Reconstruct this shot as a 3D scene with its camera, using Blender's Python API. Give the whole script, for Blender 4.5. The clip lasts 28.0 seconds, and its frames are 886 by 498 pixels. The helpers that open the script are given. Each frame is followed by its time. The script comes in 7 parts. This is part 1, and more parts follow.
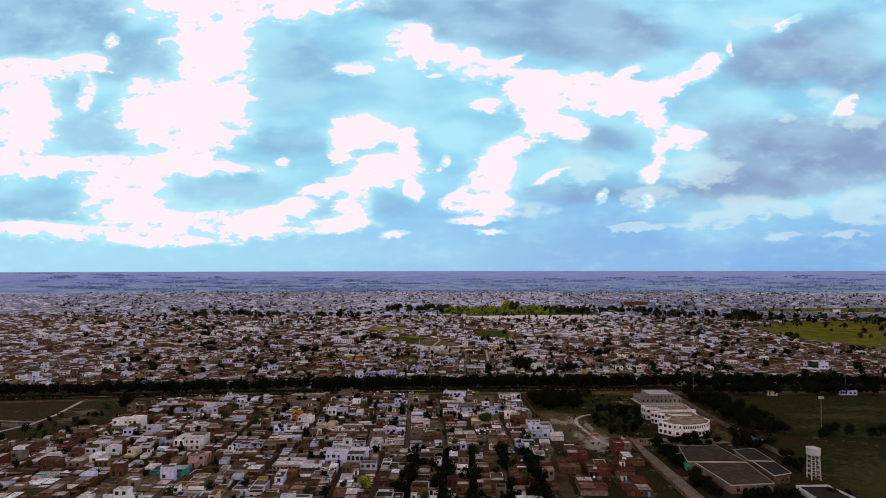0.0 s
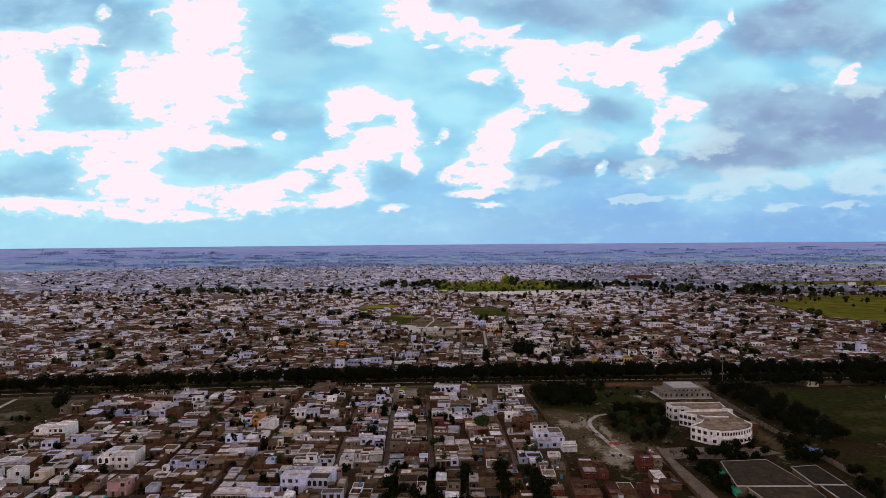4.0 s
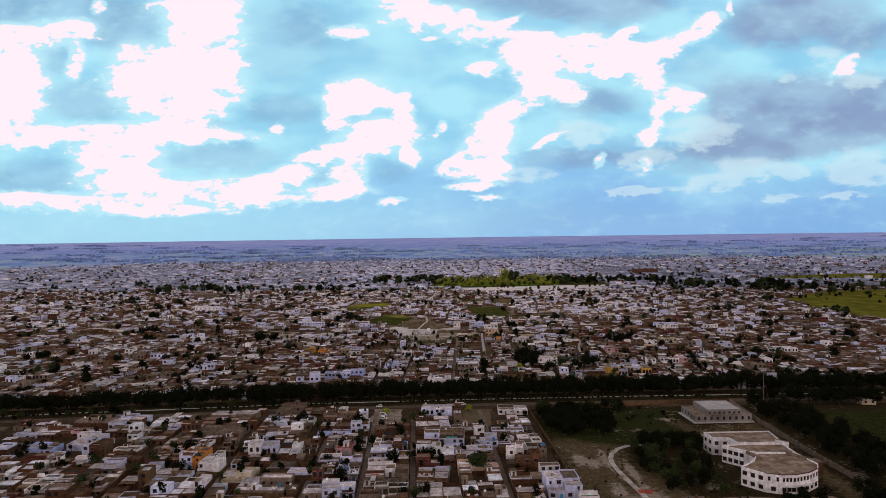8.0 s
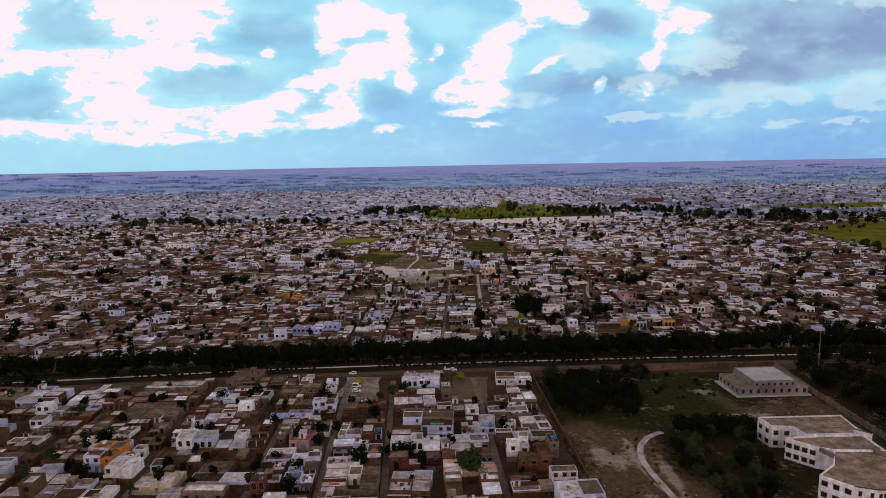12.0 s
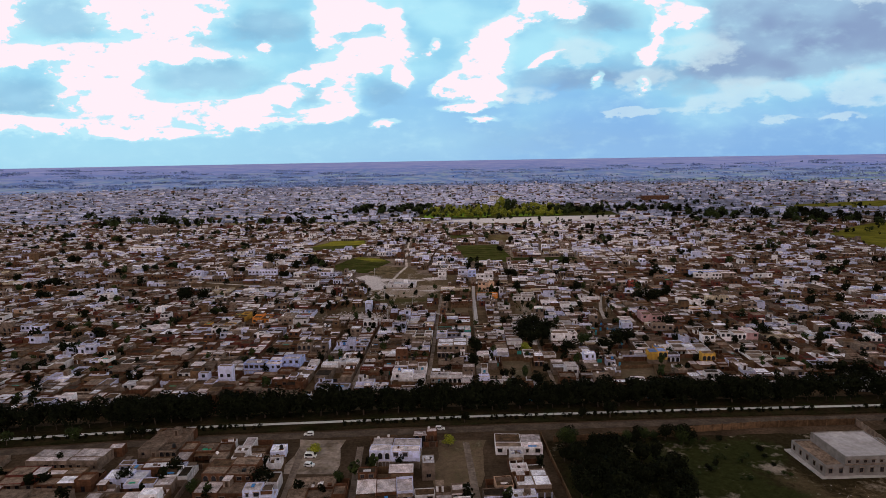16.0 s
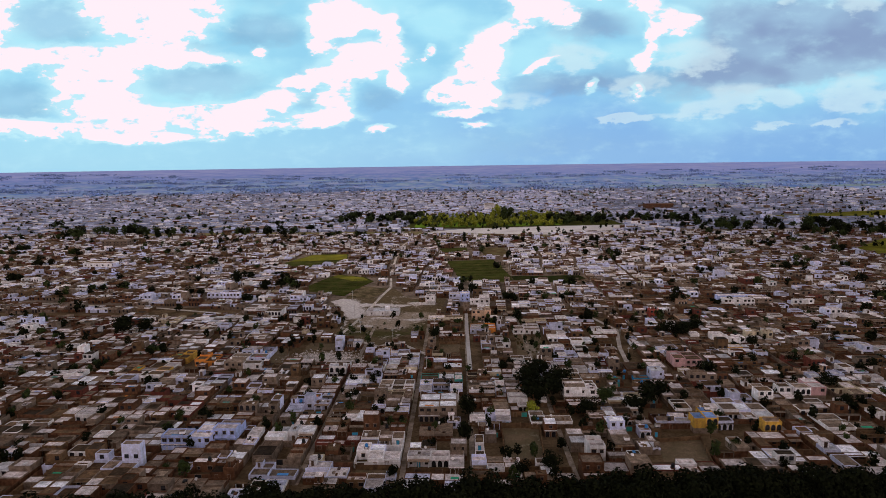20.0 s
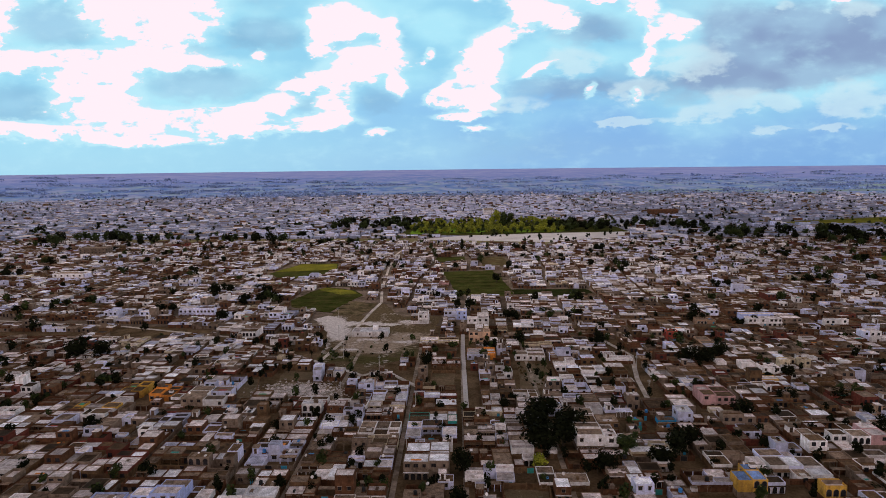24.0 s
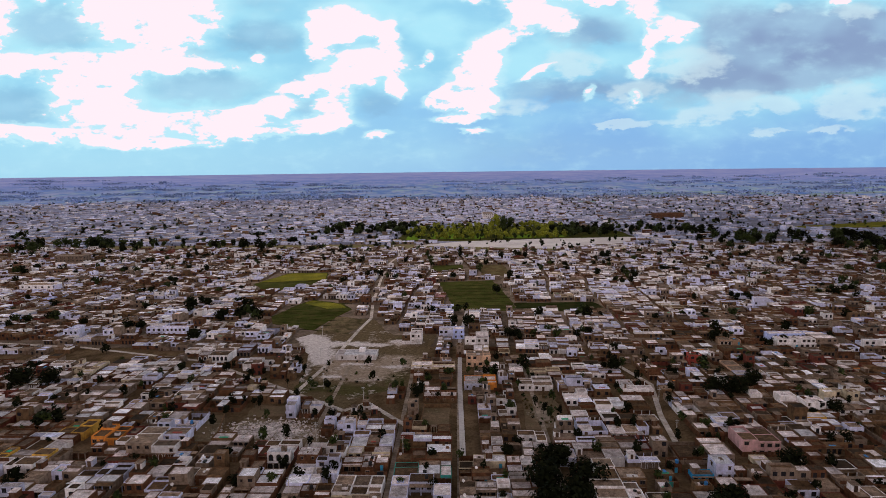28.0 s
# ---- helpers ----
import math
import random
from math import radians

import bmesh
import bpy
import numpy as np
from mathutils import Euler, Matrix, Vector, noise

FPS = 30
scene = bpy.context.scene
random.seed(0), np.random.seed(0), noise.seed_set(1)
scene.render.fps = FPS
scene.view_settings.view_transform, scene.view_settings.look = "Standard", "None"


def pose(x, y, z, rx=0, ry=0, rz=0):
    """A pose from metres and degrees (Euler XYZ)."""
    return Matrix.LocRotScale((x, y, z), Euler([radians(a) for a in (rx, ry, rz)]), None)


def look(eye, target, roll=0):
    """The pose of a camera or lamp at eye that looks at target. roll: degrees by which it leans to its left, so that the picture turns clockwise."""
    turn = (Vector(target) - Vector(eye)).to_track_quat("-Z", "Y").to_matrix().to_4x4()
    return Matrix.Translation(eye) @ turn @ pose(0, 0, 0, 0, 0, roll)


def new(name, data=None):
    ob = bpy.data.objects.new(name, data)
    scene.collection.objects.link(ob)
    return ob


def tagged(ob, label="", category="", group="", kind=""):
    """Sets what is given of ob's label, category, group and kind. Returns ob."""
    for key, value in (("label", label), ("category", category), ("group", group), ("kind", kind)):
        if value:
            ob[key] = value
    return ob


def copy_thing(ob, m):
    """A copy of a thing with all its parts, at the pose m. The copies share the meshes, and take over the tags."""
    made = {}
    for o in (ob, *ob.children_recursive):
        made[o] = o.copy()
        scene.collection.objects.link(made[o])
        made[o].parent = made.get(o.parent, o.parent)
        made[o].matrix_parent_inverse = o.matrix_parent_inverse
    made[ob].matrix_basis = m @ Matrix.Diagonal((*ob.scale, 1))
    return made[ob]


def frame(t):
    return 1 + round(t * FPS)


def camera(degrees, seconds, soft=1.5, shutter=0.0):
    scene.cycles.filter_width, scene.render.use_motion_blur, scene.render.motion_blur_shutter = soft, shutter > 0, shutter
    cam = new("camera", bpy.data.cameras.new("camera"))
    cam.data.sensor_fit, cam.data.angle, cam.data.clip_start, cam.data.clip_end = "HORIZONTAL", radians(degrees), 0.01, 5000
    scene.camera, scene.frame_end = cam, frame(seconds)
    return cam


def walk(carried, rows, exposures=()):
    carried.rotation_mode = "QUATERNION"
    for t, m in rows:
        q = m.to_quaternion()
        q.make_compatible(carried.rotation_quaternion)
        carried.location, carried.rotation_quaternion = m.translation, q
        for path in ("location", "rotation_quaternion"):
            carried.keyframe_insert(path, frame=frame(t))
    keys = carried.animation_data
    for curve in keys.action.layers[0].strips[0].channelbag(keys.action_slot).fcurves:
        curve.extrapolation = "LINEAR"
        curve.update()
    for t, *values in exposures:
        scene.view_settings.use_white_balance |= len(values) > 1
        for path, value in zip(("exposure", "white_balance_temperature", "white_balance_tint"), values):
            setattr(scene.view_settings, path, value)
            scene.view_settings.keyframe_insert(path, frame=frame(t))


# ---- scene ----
cam = camera(72.5, 28.0, soft=0.65)

# the drone's flight: seconds, eye, target, roll
PATH = [
    (0, (-7.17, -344.52, 101.56), (-12.62, -244.72, 104.84), -0.08),
    (0.5, (-6.82, -335.77, 101.66), (-12.24, -235.95, 104.32), -0.14),
    (1, (-6.48, -327.03, 101.75), (-11.87, -227.19, 103.79), -0.20),
    (1.5, (-6.14, -318.33, 101.85), (-11.51, -218.48, 103.26), -0.27),
    (2, (-5.80, -309.68, 101.95), (-11.15, -209.82, 102.73), -0.33),
    (2.5, (-5.47, -301.10, 102.04), (-10.80, -201.24, 102.23), -0.39),
    (3, (-5.14, -292.61, 102.14), (-10.45, -192.75, 101.77), -0.45),
    (3.5, (-4.82, -284.23, 102.23), (-10.12, -184.37, 101.29), -0.47),
    (5.5, (-3.58, -251.36, 102.60), (-8.86, -151.50, 101.34), -0.54),
    (6, (-3.28, -243.21, 102.69), (-8.52, -143.35, 101.51), -0.59),
    (6.5, (-2.99, -235.03, 102.78), (-8.19, -135.17, 101.61), -0.64),
    (7, (-2.70, -226.79, 102.87), (-7.86, -126.93, 101.71), -0.69),
    (7.5, (-2.41, -218.45, 102.96), (-7.54, -118.59, 101.60), -0.73),
    (8, (-2.13, -209.96, 103.05), (-7.22, -110.12, 100.75), -0.78),
    (8.5, (-1.85, -201.31, 103.14), (-6.88, -101.51, 99.27), -0.84),
    (9, (-1.57, -192.52, 103.22), (-6.54, -92.80, 97.62), -0.90),
    (9.5, (-1.30, -183.60, 103.31), (-6.20, -84.00, 95.95), -0.94),
    (10, (-1.04, -174.61, 103.39), (-5.88, -75.15, 94.22), -0.97),
    (10.5, (-0.77, -165.59, 103.48), (-5.57, -66.31, 92.46), -0.98),
    (11, (-0.51, -156.59, 103.56), (-5.28, -57.50, 90.92), -1.00),
    (11.5, (-0.26, -147.65, 103.64), (-5.01, -48.70, 89.97), -1.03),
    (12, (-0.00, -138.77, 103.72), (-4.77, -39.88, 89.62), -1.05),
    (12.5, (0.25, -129.93, 103.80), (-4.53, -31.07, 89.49), -1.08),
    (14.5, (1.21, -94.56, 104.12), (-3.33, 4.23, 89.32), -1.01),
    (15, (1.44, -85.61, 104.20), (-3.03, 13.18, 89.33), -0.99),
    (15.5, (1.67, -76.57, 104.27), (-2.71, 22.21, 89.36), -0.98),
    (16, (1.90, -67.48, 104.35), (-2.38, 31.31, 89.45), -0.97),
    (16.5, (2.12, -58.35, 104.42), (-2.06, 40.45, 89.57), -0.96),
    (17, (2.35, -49.23, 104.50), (-1.74, 49.58, 89.70), -0.94),
    (17.5, (2.56, -40.13, 104.57), (-1.40, 58.70, 89.83), -0.89),
    (18, (2.78, -30.99, 104.64), (-1.06, 67.85, 89.99), -0.83),
    (18.5, (2.99, -21.76, 104.72), (-0.73, 77.12, 90.20), -0.79),
    (19, (3.20, -12.44, 104.79), (-0.40, 86.45, 90.40), -0.79),
    (19.5, (3.41, -3.43, 104.86), (-0.08, 95.49, 90.60), -0.80),
    (20, (3.62, 4.80, 104.93), (0.22, 103.75, 90.84), -0.80),
    (20.5, (3.82, 11.91, 105.00), (0.47, 110.87, 91.03), -0.79),
    (21, (4.02, 18.00, 105.06), (0.70, 116.98, 91.17), -0.76),
    (21.5, (4.22, 23.34, 105.13), (0.93, 122.33, 91.33), -0.74),
    (23.5, (4.99, 41.98, 105.39), (1.81, 141.00, 91.80), -0.65),
    (24, (5.17, 47.11, 105.46), (1.97, 146.14, 91.93), -0.66),
    (24.5, (5.36, 52.49, 105.52), (2.13, 151.53, 92.06), -0.68),
    (25, (5.54, 57.90, 105.58), (2.31, 156.95, 92.19), -0.69),
    (25.5, (5.72, 63.17, 105.65), (2.51, 162.22, 92.28), -0.69),
    (26, (5.90, 68.28, 105.71), (2.72, 167.33, 92.33), -0.69),
    (26.5, (6.08, 73.26, 105.77), (2.93, 172.32, 92.42), -0.70),
    (27, (6.26, 78.16, 105.83), (3.13, 177.22, 92.54), -0.70),
    (27.5, (6.44, 82.99, 105.88), (3.34, 182.06, 92.67), -0.70),
    (28, (6.61, 87.79, 105.94), (3.54, 186.87, 92.79), -0.71),
]

# ---- sky, sun and exposure ----
SUN_AZ, SUN_EL = radians(-32), radians(45)
walk(cam, [(t, look(eye, goal, roll)) for t, eye, goal, roll in PATH], exposures=[(0, 0.0), (28, 0.0)])

world = bpy.data.worlds.new("world")
scene.world = world
world.use_nodes = True
wt = world.node_tree
wt.nodes.clear()


def wnode(kind, **sets):
    n = wt.nodes.new(kind)
    for key, value in sets.items():
        if key == "operation":
            n.operation = value
        elif key == "use_clamp":
            n.use_clamp = value
    return n


def wmath(op, a, b=None, c=None, clamp=False):
    n = wnode("ShaderNodeMath", operation=op, use_clamp=clamp)
    for i, value in enumerate((a, b, c)):
        if value is None:
            continue
        if isinstance(value, (int, float)):
            n.inputs[i].default_value = value
        else:
            wt.links.new(value, n.inputs[i])
    return n.outputs[0]


def wmix(fac, a, b):
    n = wt.nodes.new("ShaderNodeMix")
    n.data_type = "RGBA"
    for sock, value in ((n.inputs[0], fac), (n.inputs[6], a), (n.inputs[7], b)):
        if isinstance(value, tuple):
            sock.default_value = (*value, 1)
        elif isinstance(value, (int, float)):
            sock.default_value = value
        else:
            wt.links.new(value, sock)
    return n.outputs[2]


def build_sky():
    coord = wt.nodes.new("ShaderNodeTexCoord")
    sep = wt.nodes.new("ShaderNodeSeparateXYZ")
    wt.links.new(coord.outputs["Generated"], sep.inputs[0])
    dx, dy, dz = sep.outputs
    fwd = wmath("MAXIMUM", wmath("ABSOLUTE", dy), 0.12)
    u0 = wmath("DIVIDE", dx, fwd)
    v0 = wmath("DIVIDE", dz, fwd)
    # cloud edges are pushed about by noise
    flat = wt.nodes.new("ShaderNodeCombineXYZ")
    wt.links.new(u0, flat.inputs[0])
    wt.links.new(wmath("MULTIPLY", v0, 1.9), flat.inputs[1])

    def noise(vec, scale, detail, rough, off=0.0):
        n = wt.nodes.new("ShaderNodeTexNoise")
        n.inputs["Scale"].default_value = scale
        n.inputs["Detail"].default_value = detail
        n.inputs["Roughness"].default_value = rough
        m = wt.nodes.new("ShaderNodeMapping")
        m.inputs["Location"].default_value = (off, off * 0.7, 0)
        wt.links.new(vec, m.inputs[0])
        wt.links.new(m.outputs[0], n.inputs["Vector"])
        return n.outputs[0]

    big = noise(flat.outputs[0], 9.0, 5, 0.55)
    fine = noise(flat.outputs[0], 30.0, 5, 0.55, 3.1)
    soft = noise(flat.outputs[0], 4.0, 4, 0.45, 7.7)
    calm = noise(flat.outputs[0], 9.0, 2, 0.4, 5.3)
    u = wmath("ADD", u0, wmath("MULTIPLY", wmath("SUBTRACT", big, 0.5), 0.07))
    v = wmath("ADD", v0, wmath("MULTIPLY", wmath("SUBTRACT", fine, 0.5), 0.028))

    def blob(total, cu, cv, ru, rv, weight=1.0, slope=0.0):
        across = wmath("SUBTRACT", u, cu)
        a = wmath("MULTIPLY", across, 1 / ru)
        up = wmath("SUBTRACT", v, cv)
        if slope:
            up = wmath("SUBTRACT", up, wmath("MULTIPLY", across, slope))
        b = wmath("MULTIPLY", up, 1 / rv)
        d = wmath("ADD", wmath("MULTIPLY", a, a), wmath("MULTIPLY", b, b))
        g = wmath("MULTIPLY", wmath("EXPONENT", wmath("MULTIPLY", wmath("MULTIPLY", d, d), -0.8)), weight)
        return wmath("ADD", total, g) if total is not None else g

    # sunlit cloud banks, by bearing and height
    w = None
    w = blob(w, -0.397, 0.453, 0.202, 0.029)
    w = blob(w, -0.461, 0.404, 0.062, 0.074)
    w = blob(w, -0.440, 0.335, 0.061, 0.088)
    w = blob(w, -0.494, 0.258, 0.104, 0.060)
    w = blob(w, -0.569, 0.278, 0.045, 0.049)
    w = blob(w, -0.798, 0.282, 0.074, 0.069)
    w = blob(w, -0.772, 0.349, 0.123, 0.020)
    w = blob(w, -0.676, 0.361, 0.046, 0.014)
    w = blob(w, -0.815, 0.228, 0.077, 0.035)
    w = blob(w, -0.675, 0.305, 0.018, 0.032)
    w = blob(w, -0.632, 0.184, 0.191, 0.015)
    w = blob(w, -0.493, 0.170, 0.128, 0.011)
    w = blob(w, -0.763, 0.170, 0.071, 0.012)
    w = blob(w, -0.607, 0.150, 0.070, 0.024)
    w = blob(w, -0.596, 0.111, 0.075, 0.041)
    w = blob(w, -0.482, 0.085, 0.118, 0.015)
    w = blob(w, -0.640, 0.063, 0.190, 0.012)
    w = blob(w, -0.781, 0.075, 0.091, 0.010)
    w = blob(w, -0.521, 0.047, 0.118, 0.008)
    w = blob(w, -0.393, 0.085, 0.078, 0.019)
    w = blob(w, -0.354, 0.061, 0.087, 0.009)
    w = blob(w, -0.297, 0.106, 0.039, 0.016)
    w = blob(w, -0.253, 0.134, 0.043, 0.010)
    w = blob(w, -0.347, 0.094, 0.027, 0.012)
    w = blob(w, -0.191, 0.236, 0.050, 0.029)
    w = blob(w, -0.225, 0.204, 0.024, 0.027)
    w = blob(w, -0.143, 0.170, 0.057, 0.024)
    w = blob(w, -0.113, 0.209, 0.016, 0.030)
    w = blob(w, -0.144, 0.224, 0.024, 0.013)
    w = blob(w, -0.191, 0.150, 0.057, 0.019)
    w = blob(w, -0.202, 0.108, 0.025, 0.036)
    w = blob(w, -0.229, 0.077, 0.057, 0.009)
    w = blob(w, -0.267, 0.065, 0.067, 0.007)
    w = blob(w, -0.101, 0.130, 0.013, 0.017)
    w = blob(w, -0.044, 0.118, 0.021, 0.012, 1.00, 0.50)
    w = blob(w, -0.134, 0.058, 0.021, 0.006)
    w = blob(w, -0.054, 0.178, 0.008, 0.009)
    w = blob(w, -0.326, 0.182, 0.013, 0.007)
    w = blob(w, -0.113, 0.394, 0.046, 0.021)
    w = blob(w, -0.077, 0.361, 0.067, 0.019)
    w = blob(w, 0.003, 0.334, 0.061, 0.019)
    w = blob(w, 0.060, 0.344, 0.023, 0.007, 1.00, 0.40)
    w = blob(w, -0.201, 0.338, 0.033, 0.013)
    w = blob(w, -0.071, 0.322, 0.012, 0.004)
    w = blob(w, 0.001, 0.362, 0.011, 0.008)
    w = blob(w, 0.025, 0.272, 0.024, 0.012)
    w = blob(w, 0.097, 0.291, 0.048, 0.036)
    w = blob(w, 0.171, 0.293, 0.078, 0.030)
    w = blob(w, 0.258, 0.288, 0.055, 0.019)
    w = blob(w, 0.336, 0.310, 0.056, 0.017, 1.00, 0.35)
    w = blob(w, 0.368, 0.330, 0.033, 0.015, 1.00, 0.50)
    w = blob(w, 0.414, 0.357, 0.006, 0.013)
    w = blob(w, 0.257, 0.325, 0.018, 0.008, 1.00, 0.30)
    w = blob(w, 0.231, 0.265, 0.033, 0.009)
    w = blob(w, 0.285, 0.251, 0.027, 0.021)
    w = blob(w, 0.326, 0.216, 0.045, 0.020)
    w = blob(w, 0.294, 0.197, 0.015, 0.022)
    w = blob(w, 0.284, 0.159, 0.024, 0.016, 1.00, 0.40)
    w = blob(w, 0.134, 0.237, 0.051, 0.019, 1.00, -0.10)
    w = blob(w, 0.166, 0.221, 0.020, 0.012)
    w = blob(w, 0.078, 0.216, 0.042, 0.019, 1.00, 0.40)
    w = blob(w, 0.040, 0.179, 0.030, 0.028)
    w = blob(w, 0.022, 0.141, 0.042, 0.033)
    w = blob(w, -0.011, 0.111, 0.036, 0.021)
    w = blob(w, 0.035, 0.104, 0.026, 0.017)
    w = blob(w, -0.000, 0.080, 0.045, 0.006)
    w = blob(w, 0.022, 0.061, 0.027, 0.005)
    w = blob(w, 0.121, 0.152, 0.030, 0.008, 1.00, 0.40)
    w = blob(w, 0.208, 0.118, 0.008, 0.012)
    w = blob(w, 0.280, 0.112, 0.007, 0.011)
    w = blob(w, 0.500, 0.398, 0.027, 0.008, 1.00, 0.40)
    w = blob(w, 0.594, 0.260, 0.023, 0.014, 1.00, 0.60)
    w = blob(w, -0.630, 0.395, 0.014, 0.012)
    # grey undersides
    g = None
    g = blob(g, -0.769, 0.426, 0.123, 0.062, 1.30)
    g = blob(g, -0.677, 0.448, 0.081, 0.050)
    g = blob(g, -0.590, 0.362, 0.075, 0.047, 1.20)
    g = blob(g, -0.715, 0.310, 0.046, 0.030, 0.80)
    g = blob(g, -0.658, 0.236, 0.076, 0.035)
    g = blob(g, -0.752, 0.109, 0.096, 0.037, 0.80)
    g = blob(g, -0.423, 0.136, 0.108, 0.026, 0.90)
    g = blob(g, -0.327, 0.333, 0.083, 0.092, 0.65)
    g = blob(g, -0.317, 0.212, 0.073, 0.025, 0.80)
    g = blob(g, -0.230, 0.350, 0.087, 0.039, 0.40)
    g = blob(g, -0.134, 0.290, 0.105, 0.034, 0.35)
    g = blob(g, -0.473, 0.192, 0.069, 0.009, 0.90)
    g = blob(g, -0.231, 0.101, 0.035, 0.017, 0.70)
    g = blob(g, -0.134, 0.105, 0.043, 0.024, 0.60)
    g = blob(g, -0.125, 0.442, 0.077, 0.025, 1.20)
    g = blob(g, 0.084, 0.420, 0.140, 0.057, 1.30)
    g = blob(g, 0.223, 0.379, 0.111, 0.045, 1.10)
    g = blob(g, -0.020, 0.408, 0.057, 0.025, 0.80)
    g = blob(g, 0.203, 0.214, 0.064, 0.025, 0.80)
    g = blob(g, 0.147, 0.122, 0.083, 0.019, 0.80)
    g = blob(g, 0.257, 0.135, 0.055, 0.028, 0.50)
    g = blob(g, 0.544, 0.191, 0.124, 0.055, 1.40)
    g = blob(g, 0.473, 0.142, 0.124, 0.031, 1.20)
    g = blob(g, 0.641, 0.186, 0.061, 0.055, 1.20)
    g = blob(g, 0.485, 0.335, 0.080, 0.046)
    g = blob(g, 0.575, 0.380, 0.080, 0.042, 0.70)
    g = blob(g, 0.618, 0.314, 0.062, 0.037, 0.80)
    g = blob(g, 0.376, 0.245, 0.054, 0.065, 0.40)
    g = blob(g, 0.438, 0.207, 0.054, 0.046, 0.60)
    g = blob(g, 0.374, 0.115, 0.099, 0.023, 0.60)
    g = blob(g, 0.100, 0.033, 0.185, 0.028, 0.35)
    # faint cumulus low on the clear side
    c = None
    c = blob(c, 0.511, 0.092, 0.027, 0.018)
    c = blob(c, 0.621, 0.097, 0.057, 0.031)
    c = blob(c, 0.611, 0.234, 0.039, 0.015)
    c = blob(c, 0.506, 0.240, 0.018, 0.011)
    c = blob(c, 0.468, 0.401, 0.049, 0.013)
    c = blob(c, 0.283, 0.068, 0.063, 0.006)
    c = blob(c, 0.387, 0.080, 0.054, 0.013)
    c = blob(c, 0.445, 0.101, 0.053, 0.018)
    c = blob(c, 0.497, 0.054, 0.034, 0.005)
    c = blob(c, 0.594, 0.055, 0.031, 0.005)
    c = blob(c, 0.559, 0.277, 0.035, 0.017)
    c = blob(c, 0.284, 0.120, 0.045, 0.020)
    c = blob(c, 0.184, 0.163, 0.046, 0.019)
    c = blob(c, 0.082, 0.097, 0.056, 0.015)
    c = blob(c, 0.247, 0.068, 0.033, 0.006)
    c = blob(c, 0.366, 0.161, 0.063, 0.028)

    def ramp(value, lo, hi):
        n = wt.nodes.new("ShaderNodeMapRange")
        n.interpolation_type = "SMOOTHSTEP"
        wt.links.new(value, n.inputs[0])
        n.inputs[1].default_value, n.inputs[2].default_value = lo, hi
        return n.outputs[0]

    rough = wmath("ADD", wmath("MULTIPLY", wmath("SUBTRACT", big, 0.5), 2.0), wmath("MULTIPLY", wmath("SUBTRACT", fine, 0.5), 2.5))
    lifted = ramp(v0, 0.02, 0.05)
    core = wmath("MULTIPLY", wmath("MINIMUM", w, 1.05), 0.88)
    field = wmath("MINIMUM", wmath("ADD", core, rough), wmath("MULTIPLY_ADD", w, 3.0, 0.25))
    field = wmath("SUBTRACT", field, wmath("MULTIPLY", g, 0.15))
    field = wmath("ADD", field, wmath("MULTIPLY", wmath("SUBTRACT", lifted, 1.0), 0.7))
    field = wmath("SUBTRACT", field, wmath("MULTIPLY", wmath("SUBTRACT", 1.0, ramp(v0, 0.06, 0.17)), 0.14))
    white = ramp(field, 0.38, 0.60)
    glow = ramp(wmath("ADD", w, wmath("MULTIPLY", rough, 0.3)), -0.05, 0.55)
    veiled = ramp(wmath("ADD", w, wmath("MULTIPLY", wmath("SUBTRACT", soft, 0.5), 1.6)), -0.3, 0.8)
    grey = ramp(wmath("ADD", g, wmath("MULTIPLY", rough, 0.16)), 0.08, 1.15)
    faint = wmath("MULTIPLY", ramp(wmath("MINIMUM", wmath("ADD", c, wmath("MULTIPLY", rough, 0.9)), wmath("MULTIPLY_ADD", c, 3.0, 0.2)), 0.2, 1.0), lifted)
    puff = ramp(wmath("ADD", wmath("MULTIPLY", calm, 0.92), wmath("MULTIPLY", fine, 0.08)), 0.36, 0.64)

    sky = wt.nodes.new("ShaderNodeTexSky")
    sky.sky_type = "NISHITA"
    sky.sun_disc = False
    sky.sun_elevation, sky.sun_rotation = SUN_EL, SUN_AZ
    sky.air_density, sky.dust_density, sky.ozone_density = 1.0, 0.6, 2.0
    clear = wmix(0.9, sky.outputs[0], wmix(ramp(u0, -0.6, 0.35), (3.1, 6.9, 9.3), (2.0, 4.5, 8.4)))
    veil = ramp(wmath("ADD", v0, wmath("MULTIPLY", wmath("SUBTRACT", soft, 0.5), 0.30)), 0.03, 0.15)
    haze = wmix(wmath("MULTIPLY", veil, 0.88), clear, wmix(puff, (3.0, 6.6, 8.8), (4.5, 8.5, 9.8)))
    under = wmix(ramp(u0, -0.4, 0.6), wmix(puff, (2.2, 4.3, 6.5), (3.3, 5.9, 8.1)), wmix(puff, (2.3, 3.0, 5.2), (3.2, 4.8, 6.9)))
    body = wmix(wmath("MULTIPLY", grey, 0.92), haze, under)
    body = wmix(wmath("MULTIPLY", veiled, 0.30), body, (5.4, 8.2, 9.5))
    body = wmix(wmath("MULTIPLY", glow, 0.72), body, (5.5, 8.8, 9.9))
    body = wmix(wmath("MULTIPLY", faint, 0.55), body, (6.8, 8.5, 9.2))
    final = wmix(white, body, (10.3, 8.7, 9.5))
    # overcast deck overhead, shading the town; unseen rear sky brightened to light south walls
    deck = wmix(ramp(soft, 0.35, 0.65), (4.25, 3.64, 3.52), (5.75, 4.92, 4.76))
